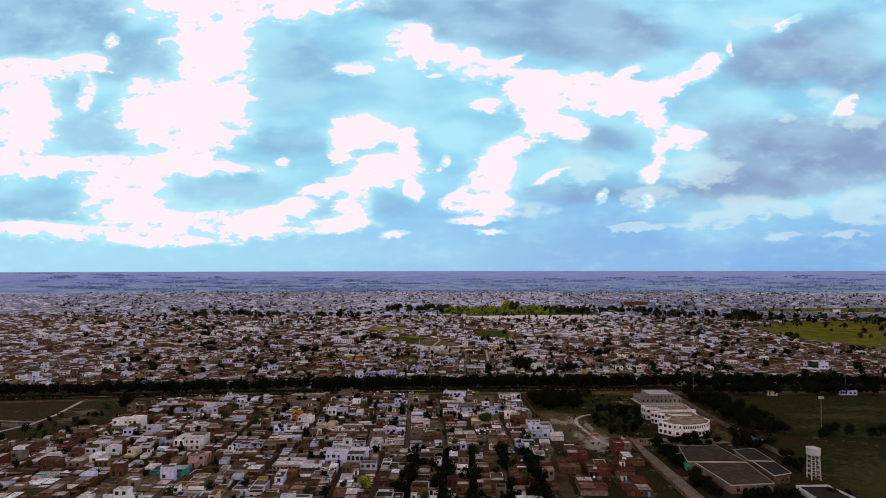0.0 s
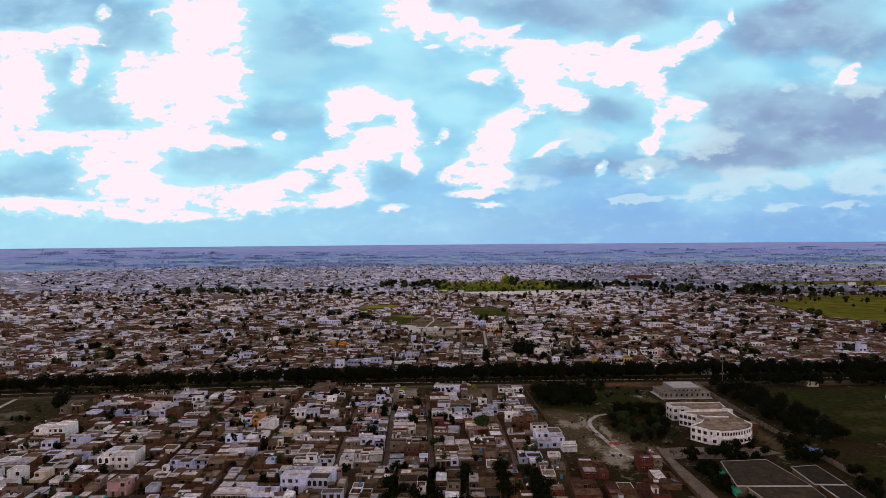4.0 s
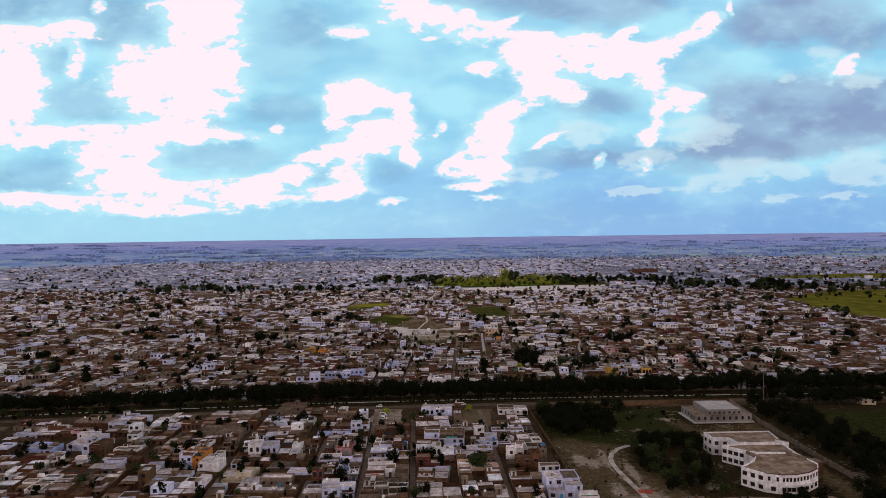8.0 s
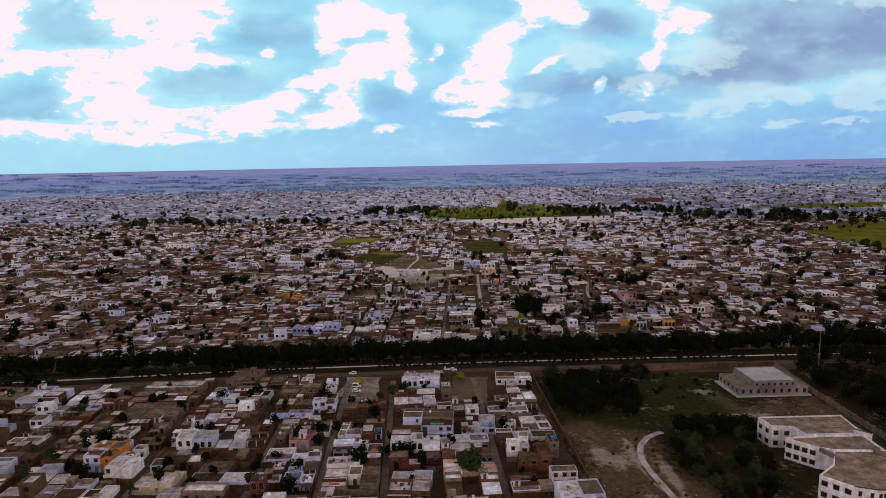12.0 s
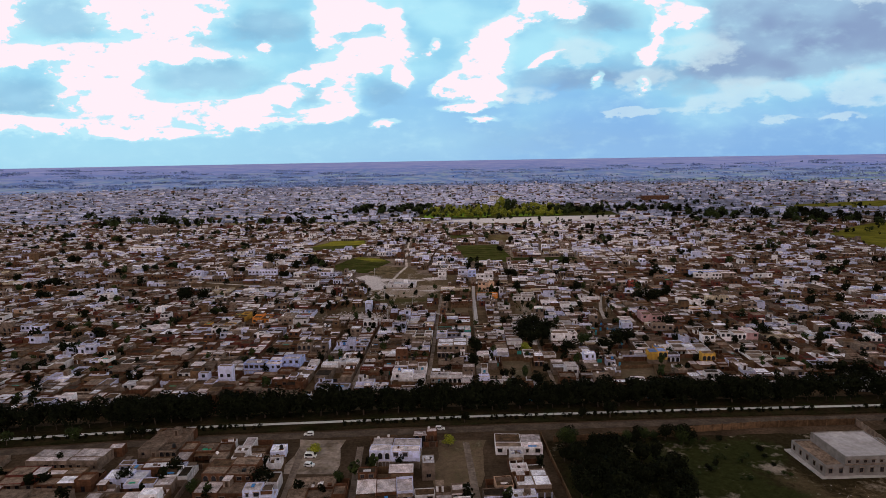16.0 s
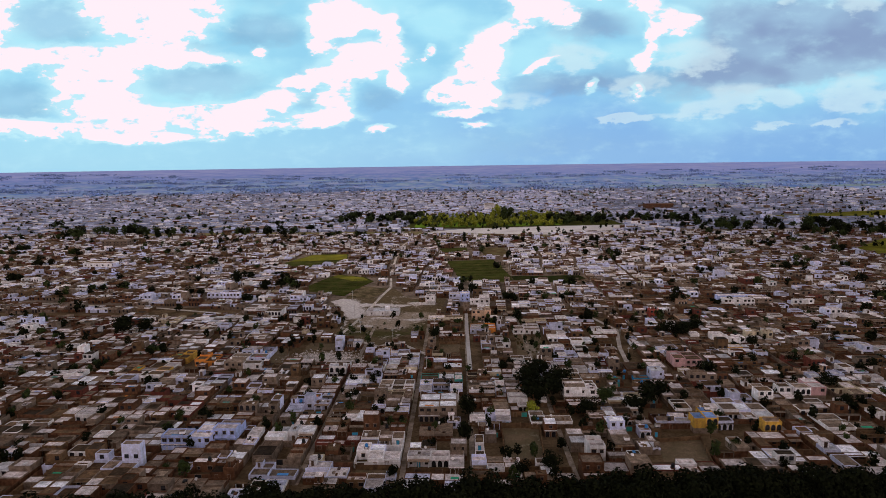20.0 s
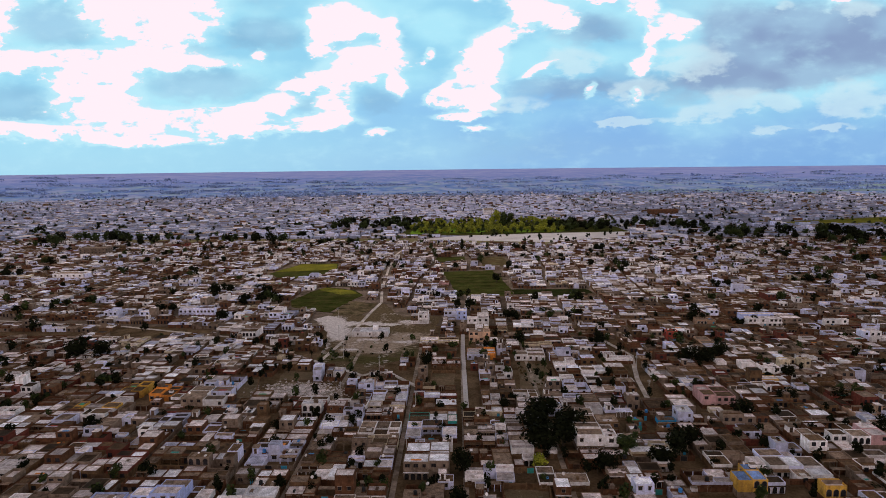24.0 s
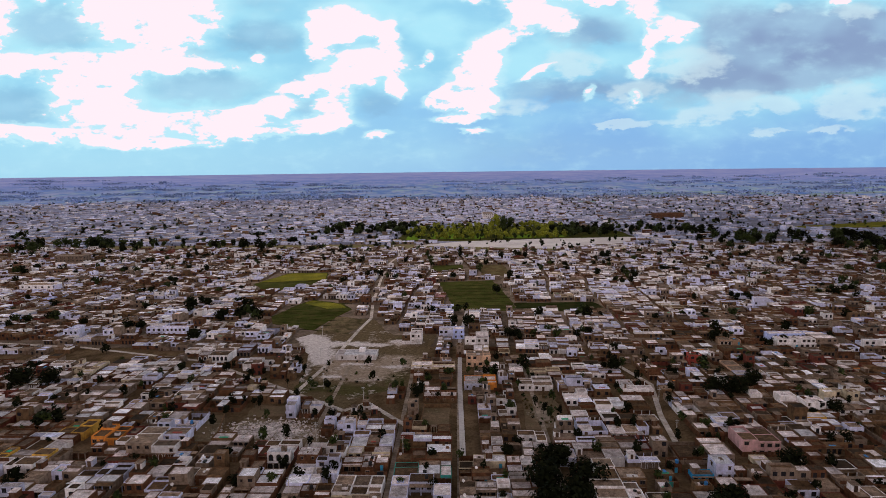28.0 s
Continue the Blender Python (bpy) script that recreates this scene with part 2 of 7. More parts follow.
    rear = wmix(ramp(soft, 0.35, 0.65), (11.35, 9.92, 9.8), (14.4, 12.45, 12.25))
    final = wmix(wmath("SUBTRACT", 1.0, ramp(dy, 0.0, 0.5)), final, rear)
    final = wmix(ramp(dz, 0.40, 0.66), final, deck)
    back = wt.nodes.new("ShaderNodeBackground")
    back.inputs[1].default_value = 0.1
    wt.links.new(final, back.inputs[0])
    out = wt.nodes.new("ShaderNodeOutputWorld")
    wt.links.new(back.outputs[0], out.inputs[0])


build_sky()

sun_data = bpy.data.lights.new("sun", "SUN")
sun_data.energy, sun_data.angle, sun_data.color = 2.0, radians(7), (1.0, 0.86, 0.76)
sun = new("sun", sun_data)
sun.matrix_world = look((0, 0, 300), (-300 * math.sin(SUN_AZ), -300 * math.cos(SUN_AZ), 300 - 300 * math.tan(SUN_EL)))


# ---- materials ----
def surface(name, color, rough=0.85, vary=0.25, grain=3.0, patch=0.35, stain=None, streak=0.0, each=0.0, bump=0.15, metal=0.0, spec=0.06):
    """A weathered surface: fine grain, broad patches, optional stains, streaks down the walls and a shade for each piece."""
    m = bpy.data.materials.new(name)
    m.use_nodes = True
    nt = m.node_tree
    bsdf = nt.nodes["Principled BSDF"]
    bsdf.inputs["Roughness"].default_value = rough
    bsdf.inputs["Metallic"].default_value = metal
    bsdf.inputs["Specular IOR Level"].default_value = spec
    geo = nt.nodes.new("ShaderNodeNewGeometry")

    def tex(scale, detail, stretch=None):
        n = nt.nodes.new("ShaderNodeTexNoise")
        n.inputs["Scale"].default_value, n.inputs["Detail"].default_value = scale, detail
        if stretch:
            mp = nt.nodes.new("ShaderNodeMapping")
            mp.inputs["Scale"].default_value = stretch
            nt.links.new(geo.outputs["Position"], mp.inputs[0])
            nt.links.new(mp.outputs[0], n.inputs["Vector"])
        else:
            nt.links.new(geo.outputs["Position"], n.inputs["Vector"])
        return n.outputs[0]

    def spread(value, lo, hi):
        n = nt.nodes.new("ShaderNodeMapRange")
        n.inputs[1].default_value, n.inputs[2].default_value = 0.3, 0.7
        n.inputs[3].default_value, n.inputs[4].default_value = lo, hi
        nt.links.new(value, n.inputs[0])
        return n.outputs[0]

    def times(a, b):
        n = nt.nodes.new("ShaderNodeMath")
        n.operation = "MULTIPLY"
        nt.links.new(a, n.inputs[0])
        nt.links.new(b, n.inputs[1])
        return n.outputs[0]

    g = tex(grain, 6)
    value = times(spread(g, 1 - vary, 1 + vary * 0.7), spread(tex(patch, 4), 1 - vary * 1.2, 1 + vary * 0.8))
    if streak:
        value = times(value, spread(tex(1.0, 4, (1.1, 1.1, 0.12)), 1 - streak, 1.05))
    if each:
        info = nt.nodes.new("ShaderNodeObjectInfo")
        add = nt.nodes.new("ShaderNodeMath")
        add.operation = "ADD"
        nt.links.new(info.outputs["Random"], add.inputs[0])
        nt.links.new(geo.outputs["Random Per Island"], add.inputs[1])
        fr = nt.nodes.new("ShaderNodeMath")
        fr.operation = "FRACT"
        nt.links.new(add.outputs[0], fr.inputs[0])
        n = nt.nodes.new("ShaderNodeMapRange")
        n.inputs[3].default_value, n.inputs[4].default_value = 1 - each, 1 + each * 0.5
        nt.links.new(fr.outputs[0], n.inputs[0])
        value = times(value, n.outputs[0])
    mix = nt.nodes.new("ShaderNodeMix")
    mix.data_type = "RGBA"
    mix.inputs[6].default_value = (*color, 1)
    if stain:
        mix.inputs[7].default_value = (*stain, 1)
        nt.links.new(spread(tex(patch * 2.3, 7), -0.35, 0.85), mix.inputs[0])
        mix.clamp_factor = True
    else:
        mix.inputs[0].default_value = 0
    shade = nt.nodes.new("ShaderNodeVectorMath")
    shade.operation = "SCALE"
    nt.links.new(mix.outputs[2], shade.inputs[0])
    nt.links.new(value, shade.inputs["Scale"])
    nt.links.new(shade.outputs[0], bsdf.inputs["Base Color"])
    if bump:
        b = nt.nodes.new("ShaderNodeBump")
        b.inputs["Strength"].default_value = bump
        b.inputs["Distance"].default_value = 0.05
        nt.links.new(g, b.inputs["Height"])
        nt.links.new(b.outputs[0], bsdf.inputs["Normal"])
    return m


M = {}
for key, rgb, dirt in (
    ("white", (0.86, 0.82, 0.86), (0.60, 0.53, 0.51)),
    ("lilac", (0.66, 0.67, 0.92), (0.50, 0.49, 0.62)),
    ("cement", (0.245, 0.180, 0.142), (0.100, 0.068, 0.047)),
    ("brick", (0.140, 0.063, 0.034), (0.052, 0.026, 0.015)),
    ("dark_brick", (0.165, 0.048, 0.034), (0.080, 0.028, 0.022)),
    ("mud", (0.165, 0.096, 0.052), (0.066, 0.039, 0.023)),
    # slate walls hold the blue haze of the far houses
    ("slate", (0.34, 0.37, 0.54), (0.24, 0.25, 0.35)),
    ("cream", (0.60, 0.50, 0.36), (0.36, 0.29, 0.22)),
    ("pink", (0.58, 0.33, 0.34), (0.40, 0.26, 0.26)),
    ("sky", (0.47, 0.54, 0.92), (0.38, 0.42, 0.62)),
    ("ochre", (0.68, 0.39, 0.07), (0.36, 0.20, 0.07)),
    ("orange", (0.76, 0.27, 0.05), (0.50, 0.19, 0.06)),
    ("peach", (0.60, 0.38, 0.26), (0.40, 0.27, 0.20)),
    ("red", (0.42, 0.08, 0.06), (0.26, 0.07, 0.06)),
    ("azure", (0.03, 0.30, 0.62), (0.04, 0.20, 0.38)),
    ("teal", (0.05, 0.34, 0.30), (0.06, 0.22, 0.20)),
):
    M[key] = surface("wall_" + key, rgb, 0.9, 0.16, 2.2, 0.30, dirt, streak=0.22, each=0.30)
for key, rgb, dirt in (
    ("roof_pale", (0.65, 0.575, 0.60), (0.35, 0.275, 0.245)),
    ("roof_white", (0.82, 0.81, 0.90), (0.58, 0.55, 0.60)),
    # lilac and slate roofs have the haze of distance put into their colour
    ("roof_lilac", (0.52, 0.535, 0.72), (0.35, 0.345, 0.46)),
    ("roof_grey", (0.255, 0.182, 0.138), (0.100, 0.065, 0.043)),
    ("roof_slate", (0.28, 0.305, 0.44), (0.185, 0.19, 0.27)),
    ("roof_brown", (0.135, 0.080, 0.044), (0.055, 0.034, 0.021)),
    ("roof_dark", (0.055, 0.035, 0.022), (0.026, 0.018, 0.012)),
    ("roof_red", (0.36, 0.10, 0.08), (0.2, 0.08, 0.07)),
    ("roof_sky", (0.16, 0.26, 0.55), (0.2, 0.22, 0.32)),
):
    M[key] = surface(key, rgb, 0.88, 0.38, 2.4, 0.33, dirt, each=0.48)
# window glass, and the painted shade of arches and open doorways
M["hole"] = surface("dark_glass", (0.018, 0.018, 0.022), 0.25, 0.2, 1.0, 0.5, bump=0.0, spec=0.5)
M["wood"] = surface("door_paint", (0.10, 0.06, 0.04), 0.6, 0.3, 3.0, 0.5, each=0.5)
M["blue_door"] = surface("blue_door_paint", (0.05, 0.30, 0.50), 0.6, 0.2, 3.0, 0.5)
M["tank_blue"] = surface("blue_plastic", (0.05, 0.20, 0.48), 0.45, 0.15, 3.0, 0.6, each=0.2)
M["tank_black"] = surface("black_plastic", (0.02, 0.02, 0.022), 0.5, 0.2, 3.0, 0.6)
M["green_cloth"] = surface("green_cloth", (0.03, 0.30, 0.17), 0.8, 0.25, 3.0, 0.6)
M["steel"] = surface("galvanised_steel", (0.45, 0.46, 0.48), 0.5, 0.2, 3.0, 0.6, metal=0.6)
M["bark"] = surface("bark", (0.07, 0.05, 0.038), 0.95, 0.3, 6.0, 0.8)
M["earth"] = surface("earth", (0.080, 0.055, 0.037), 0.95, 0.34, 0.9, 0.035, (0.036, 0.026, 0.015), bump=0.4, spec=0.0)
M["soil"] = surface("dark_soil", (0.032, 0.024, 0.013), 0.95, 0.35, 0.8, 0.06, (0.018, 0.024, 0.008), bump=0.5, spec=0.0)
M["dust"] = surface("dusty_ground", (0.29, 0.235, 0.20), 0.95, 0.30, 0.8, 0.09, (0.115, 0.086, 0.052), bump=0.4, spec=0.0)
M["sand"] = surface("sand_road", (0.47, 0.42, 0.40), 0.95, 0.26, 0.8, 0.10, (0.24, 0.195, 0.16), bump=0.3, spec=0.0)
M["plaza"] = surface("pale_concrete_yard", (0.43, 0.40, 0.42), 0.95, 0.18, 0.6, 0.03, (0.42, 0.39, 0.38), bump=0.1, spec=0.0)
M["dry_grass"] = surface("dry_olive_grass", (0.15, 0.125, 0.066), 0.95, 0.3, 0.7, 0.04, (0.10, 0.094, 0.040), bump=0.3, spec=0.0)
M["lane"] = surface("brick_lane", (0.19, 0.150, 0.125), 0.95, 0.25, 1.2, 0.15, (0.12, 0.09, 0.07), bump=0.2, spec=0.0)
M["asphalt"] = surface("worn_asphalt", (0.070, 0.053, 0.041), 0.9, 0.3, 1.2, 0.1, (0.125, 0.10, 0.078), bump=0.2)
M["concrete"] = surface("bare_concrete", (0.46, 0.43, 0.42), 0.9, 0.16, 0.8, 0.06, (0.34, 0.31, 0.29), bump=0.2)
M["rubble"] = surface("rubble_stones", (0.52, 0.46, 0.46), 0.95, 0.3, 2.0, 0.3, each=0.4)
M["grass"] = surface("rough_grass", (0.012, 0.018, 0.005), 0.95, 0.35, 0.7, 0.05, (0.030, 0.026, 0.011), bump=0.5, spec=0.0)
M["crop"] = surface("green_crop", (0.036, 0.043, 0.011), 0.95, 0.34, 1.0, 0.06, (0.062, 0.053, 0.019), bump=0.5, spec=0.0)
M["mustard"] = surface("yellow_green_crop", (0.150, 0.135, 0.020), 0.95, 0.28, 0.8, 0.03, (0.075, 0.085, 0.018), bump=0.5, spec=0.0)
M["ploughed"] = surface("bare_field", (0.075, 0.052, 0.027), 0.95, 0.25, 1.0, 0.06, (0.11, 0.10, 0.05), bump=0.4, spec=0.0)
M["scrub"] = surface("weedy_ground", (0.125, 0.092, 0.056), 0.95, 0.38, 0.9, 0.07, (0.026, 0.030, 0.011), bump=0.5, spec=0.0)
M["lawn"] = surface("sunny_lawn", (0.10, 0.17, 0.018), 0.95, 0.2, 1.0, 0.05, bump=0.4, spec=0.0)
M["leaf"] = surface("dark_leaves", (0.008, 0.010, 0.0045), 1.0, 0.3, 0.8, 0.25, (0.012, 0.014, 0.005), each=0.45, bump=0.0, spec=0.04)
M["leaf_mid"] = surface("olive_leaves", (0.020, 0.032, 0.006), 0.85, 0.3, 0.8, 0.2, (0.042, 0.052, 0.011), each=0.4, bump=0.0, spec=0.15)
M["leaf_bright"] = surface("yellow_green_leaves", (0.27, 0.28, 0.025), 0.85, 0.3, 0.5, 0.05, (0.13, 0.155, 0.02), each=0.5, bump=0.0, spec=0.15)
M["leaf_dry"] = surface("dry_brown_leaves", (0.11, 0.075, 0.03), 0.85, 0.3, 0.8, 0.2, each=0.4, bump=0.0, spec=0.15)
# far fields carry the blue of haze in their base colour
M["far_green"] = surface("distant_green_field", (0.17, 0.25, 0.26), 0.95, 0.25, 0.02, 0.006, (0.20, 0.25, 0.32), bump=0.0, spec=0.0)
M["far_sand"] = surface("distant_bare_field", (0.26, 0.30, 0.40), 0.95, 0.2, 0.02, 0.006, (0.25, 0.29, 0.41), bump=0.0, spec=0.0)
# leaves of the far belts, haze painted in as blue
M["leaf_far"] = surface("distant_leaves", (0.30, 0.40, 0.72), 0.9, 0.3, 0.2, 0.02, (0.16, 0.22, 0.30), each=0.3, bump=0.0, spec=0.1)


def blended(name, base, layers, fine=0.5, spec=0.0):
    """Open ground: a base colour with stains of other soils, each round its own places on the plan (x, y, half width, half depth)."""
    m = bpy.data.materials.new(name)
    m.use_nodes = True
    nt = m.node_tree
    bsdf = nt.nodes["Principled BSDF"]
    bsdf.inputs["Roughness"].default_value = 0.95
    bsdf.inputs["Specular IOR Level"].default_value = spec
    geo = nt.nodes.new("ShaderNodeNewGeometry")
    sep = nt.nodes.new("ShaderNodeSeparateXYZ")
    nt.links.new(geo.outputs["Position"], sep.inputs[0])

    def calc(op, a, b):
        n = nt.nodes.new("ShaderNodeMath")
        n.operation = op
        for sock, value in zip(n.inputs, (a, b)):
            if isinstance(value, (int, float)):
                sock.default_value = value
            else:
                nt.links.new(value, sock)
        return n.outputs[0]

    def tex(scale, detail, rough=0.6):
        n = nt.nodes.new("ShaderNodeTexNoise")
        n.inputs["Scale"].default_value, n.inputs["Detail"].default_value, n.inputs["Roughness"].default_value = scale, detail, rough
        nt.links.new(geo.outputs["Position"], n.inputs["Vector"])
        return n.outputs[0]

    def span(value, lo, hi, a=0.0, b=1.0):
        n = nt.nodes.new("ShaderNodeMapRange")
        for i, q in enumerate((lo, hi, a, b)):
            n.inputs[i + 1].default_value = q
        nt.links.new(value, n.inputs[0])
        return n.outputs[0]

    broad, grain = tex(0.09, 6), tex(fine, 7, 0.68)
    wobble = calc("ADD", calc("MULTIPLY", calc("SUBTRACT", broad, 0.5), 2.6), calc("MULTIPLY", calc("SUBTRACT", grain, 0.5), 1.6))
    colour = (*base, 1)
    for rgb, spots in layers:
        total = None
        for x, y, rx, ry in spots:
            a = calc("MULTIPLY", calc("SUBTRACT", sep.outputs[0], x * 1.25), 1 / (rx * 1.25))
            b = calc("MULTIPLY", calc("SUBTRACT", sep.outputs[1], y * 1.25), 1 / (ry * 1.25))
            d = calc("ADD", calc("MULTIPLY", a, a), calc("MULTIPLY", b, b))
            q = calc("EXPONENT", calc("MULTIPLY", d, -0.8), 0.0)
            total = q if total is None else calc("ADD", total, q)
        if total is None:
            fac = span(wobble, -0.1, 0.6)
        else:
            fac = span(calc("ADD", total, wobble), 0.25, 0.85)
        mix = nt.nodes.new("ShaderNodeMix")
        mix.data_type = "RGBA"
        nt.links.new(fac, mix.inputs[0])
        if isinstance(colour, tuple):
            mix.inputs[6].default_value = colour
        else:
            nt.links.new(colour, mix.inputs[6])
        mix.inputs[7].default_value = (*rgb, 1)
        colour = mix.outputs[2]
    shade = nt.nodes.new("ShaderNodeVectorMath")
    shade.operation = "SCALE"
    nt.links.new(colour, shade.inputs[0])
    nt.links.new(calc("MULTIPLY", span(grain, 0.3, 0.7, 0.6, 1.35), span(tex(2.6, 5), 0.3, 0.7, 0.72, 1.25)), shade.inputs["Scale"])
    nt.links.new(shade.outputs[0], bsdf.inputs["Base Color"])
    bump = nt.nodes.new("ShaderNodeBump")
    bump.inputs["Strength"].default_value, bump.inputs["Distance"].default_value = 0.5, 0.08
    nt.links.new(grain, bump.inputs["Height"])
    nt.links.new(bump.outputs[0], bsdf.inputs["Normal"])
    return m


M["square_earth"] = blended("trodden_square", (0.098, 0.072, 0.043), (
    ((0.064, 0.056, 0.024), ((-43, 296, 16, 5), (-22, 308, 5, 9), (-23, 366, 6, 5), (-58, 300, 5, 6), (-34, 293, 8, 4))),
    ((0.25, 0.195, 0.155), ((-44, 320, 13, 7), (-30, 320, 10, 7), (-24, 332, 10, 8), (-52, 330, 9, 9), (-70, 340, 6, 10), (-40, 308, 14, 4), (-28, 358, 10, 6))),
    ((0.47, 0.42, 0.42), ((-67, 357, 7.5, 12), (-72, 367, 6.5, 6.5), (-62, 346, 6.5, 8), (-58, 332, 4.4, 9), (-61, 312, 2.0, 9), (-50, 357, 9, 3.0), (-36, 355, 9, 2.8), (-24, 361, 7, 3.0), (-49, 309.6, 5, 1.5), (-27, 322, 8, 1.9), (-40, 326, 7, 1.6))),
))
M["school_earth"] = blended("school_ground", (0.030, 0.023, 0.012), (
    ((0.088, 0.064, 0.036), ((43, 62, 12, 12), (40, 42, 11, 16), (46, 18, 12, 14), (36, 70, 7, 8), (58, 26, 6, 16), (95, 84, 16, 6), (84, 96, 4, 6), (115, 84, 6, 12), (74, 98, 3, 3), (115, 40, 4, 30))),
    ((0.026, 0.029, 0.010), ((46, 80, 14, 8), (62, 86, 12, 8), (34, 90, 8, 12), (76, 84, 9, 7), (52, 76, 8, 6), (66, 98, 14, 9), (60, 110, 16, 7), (82, 110, 8, 7))),
    ((0.26, 0.215, 0.175), ((36, 54, 2.6, 6), (40, 48, 2, 5), (49, 9, 5, 9), (53, 20, 3.2, 8), (44, 26, 2, 6), (88, 80, 7, 1.6), (83, 100, 3, 2), (45, 56, 1.6, 8), (52, 40, 1.5, 10))),
))
M["field_grass"] = blended("playing_field_grass", (0.024, 0.025, 0.009), (
    ((0.050, 0.043, 0.020), ((190, 70, 26, 6), (215, 90, 20, 6), (240, 60, 30, 8), (170, 46, 12, 6), (200, 30, 30, 5), (190, -30, 40, 30), (150, -50, 20, 26))),
    ((0.031, 0.036, 0.011), ()),
), 0.3)
M["waste_earth"] = blended("waste_ground", (0.045, 0.036, 0.021), (
    ((0.025, 0.027, 0.010), ()),
    ((0.13, 0.105, 0.085), ((-230, 60, 9, 4), (-222, 44, 8, 6), (-246, 30, 12, 5), (-214, 84, 8, 4), (-290, 96, 30, 3))),
), 0.3)
M["lot_earth"] = blended("vacant_lot", (0.14, 0.10, 0.066), (((0.060, 0.056, 0.026), ()), ((0.22, 0.18, 0.145), ((-56, 257, 15, 8), (33, 270, 3, 8)))))
M["town_earth"] = surface("dusty_town_ground", (0.115, 0.078, 0.048), 0.95, 0.34, 0.9, 0.06, (0.048, 0.033, 0.016), bump=0.3, spec=0.0)
M["mid_earth"] = surface("brown_town_ground", (0.165, 0.125, 0.103), 0.95, 0.36, 0.5, 0.04, (0.060, 0.048, 0.030), bump=0.1, spec=0.0)
# dusty ground whose bluish base stands for the haze over it
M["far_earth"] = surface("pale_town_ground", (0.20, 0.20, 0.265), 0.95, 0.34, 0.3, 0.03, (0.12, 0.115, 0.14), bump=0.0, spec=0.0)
M["school_roof"] = surface("school_roof", (0.185, 0.120, 0.078), 0.9, 0.3, 1.2, 0.12, (0.36, 0.30, 0.25), bump=0.2)
M["raw_plaster"] = surface("raw_plaster", (0.25, 0.225, 0.215), 0.92, 0.22, 0.7, 0.10, (0.17, 0.15, 0.135), bump=0.2)
M["hall_roof"] = surface("hall_roof", (0.40, 0.37, 0.38), 0.9, 0.16, 0.8, 0.10, (0.30, 0.27, 0.26), bump=0.2)


def water_material():
    m = bpy.data.materials.new("canal_water")
    m.use_nodes = True
    nt = m.node_tree
    b = nt.nodes["Principled BSDF"]
    # near-white base puts the reflected bright sky into the water's colour
    b.inputs["Base Color"].default_value = (0.72, 0.72, 0.74, 1)
    b.inputs["Roughness"].default_value = 0.15
    b.inputs["Specular IOR Level"].default_value = 0.5
    n = nt.nodes.new("ShaderNodeTexNoise")
    n.inputs["Scale"].default_value = 2.0
    bp = nt.nodes.new("ShaderNodeBump")
    bp.inputs["Strength"].default_value, bp.inputs["Distance"].default_value = 0.1, 0.03
    nt.links.new(n.outputs[0], bp.inputs["Height"])
    nt.links.new(bp.outputs[0], b.inputs["Normal"])
    return m


M["water"] = water_material()


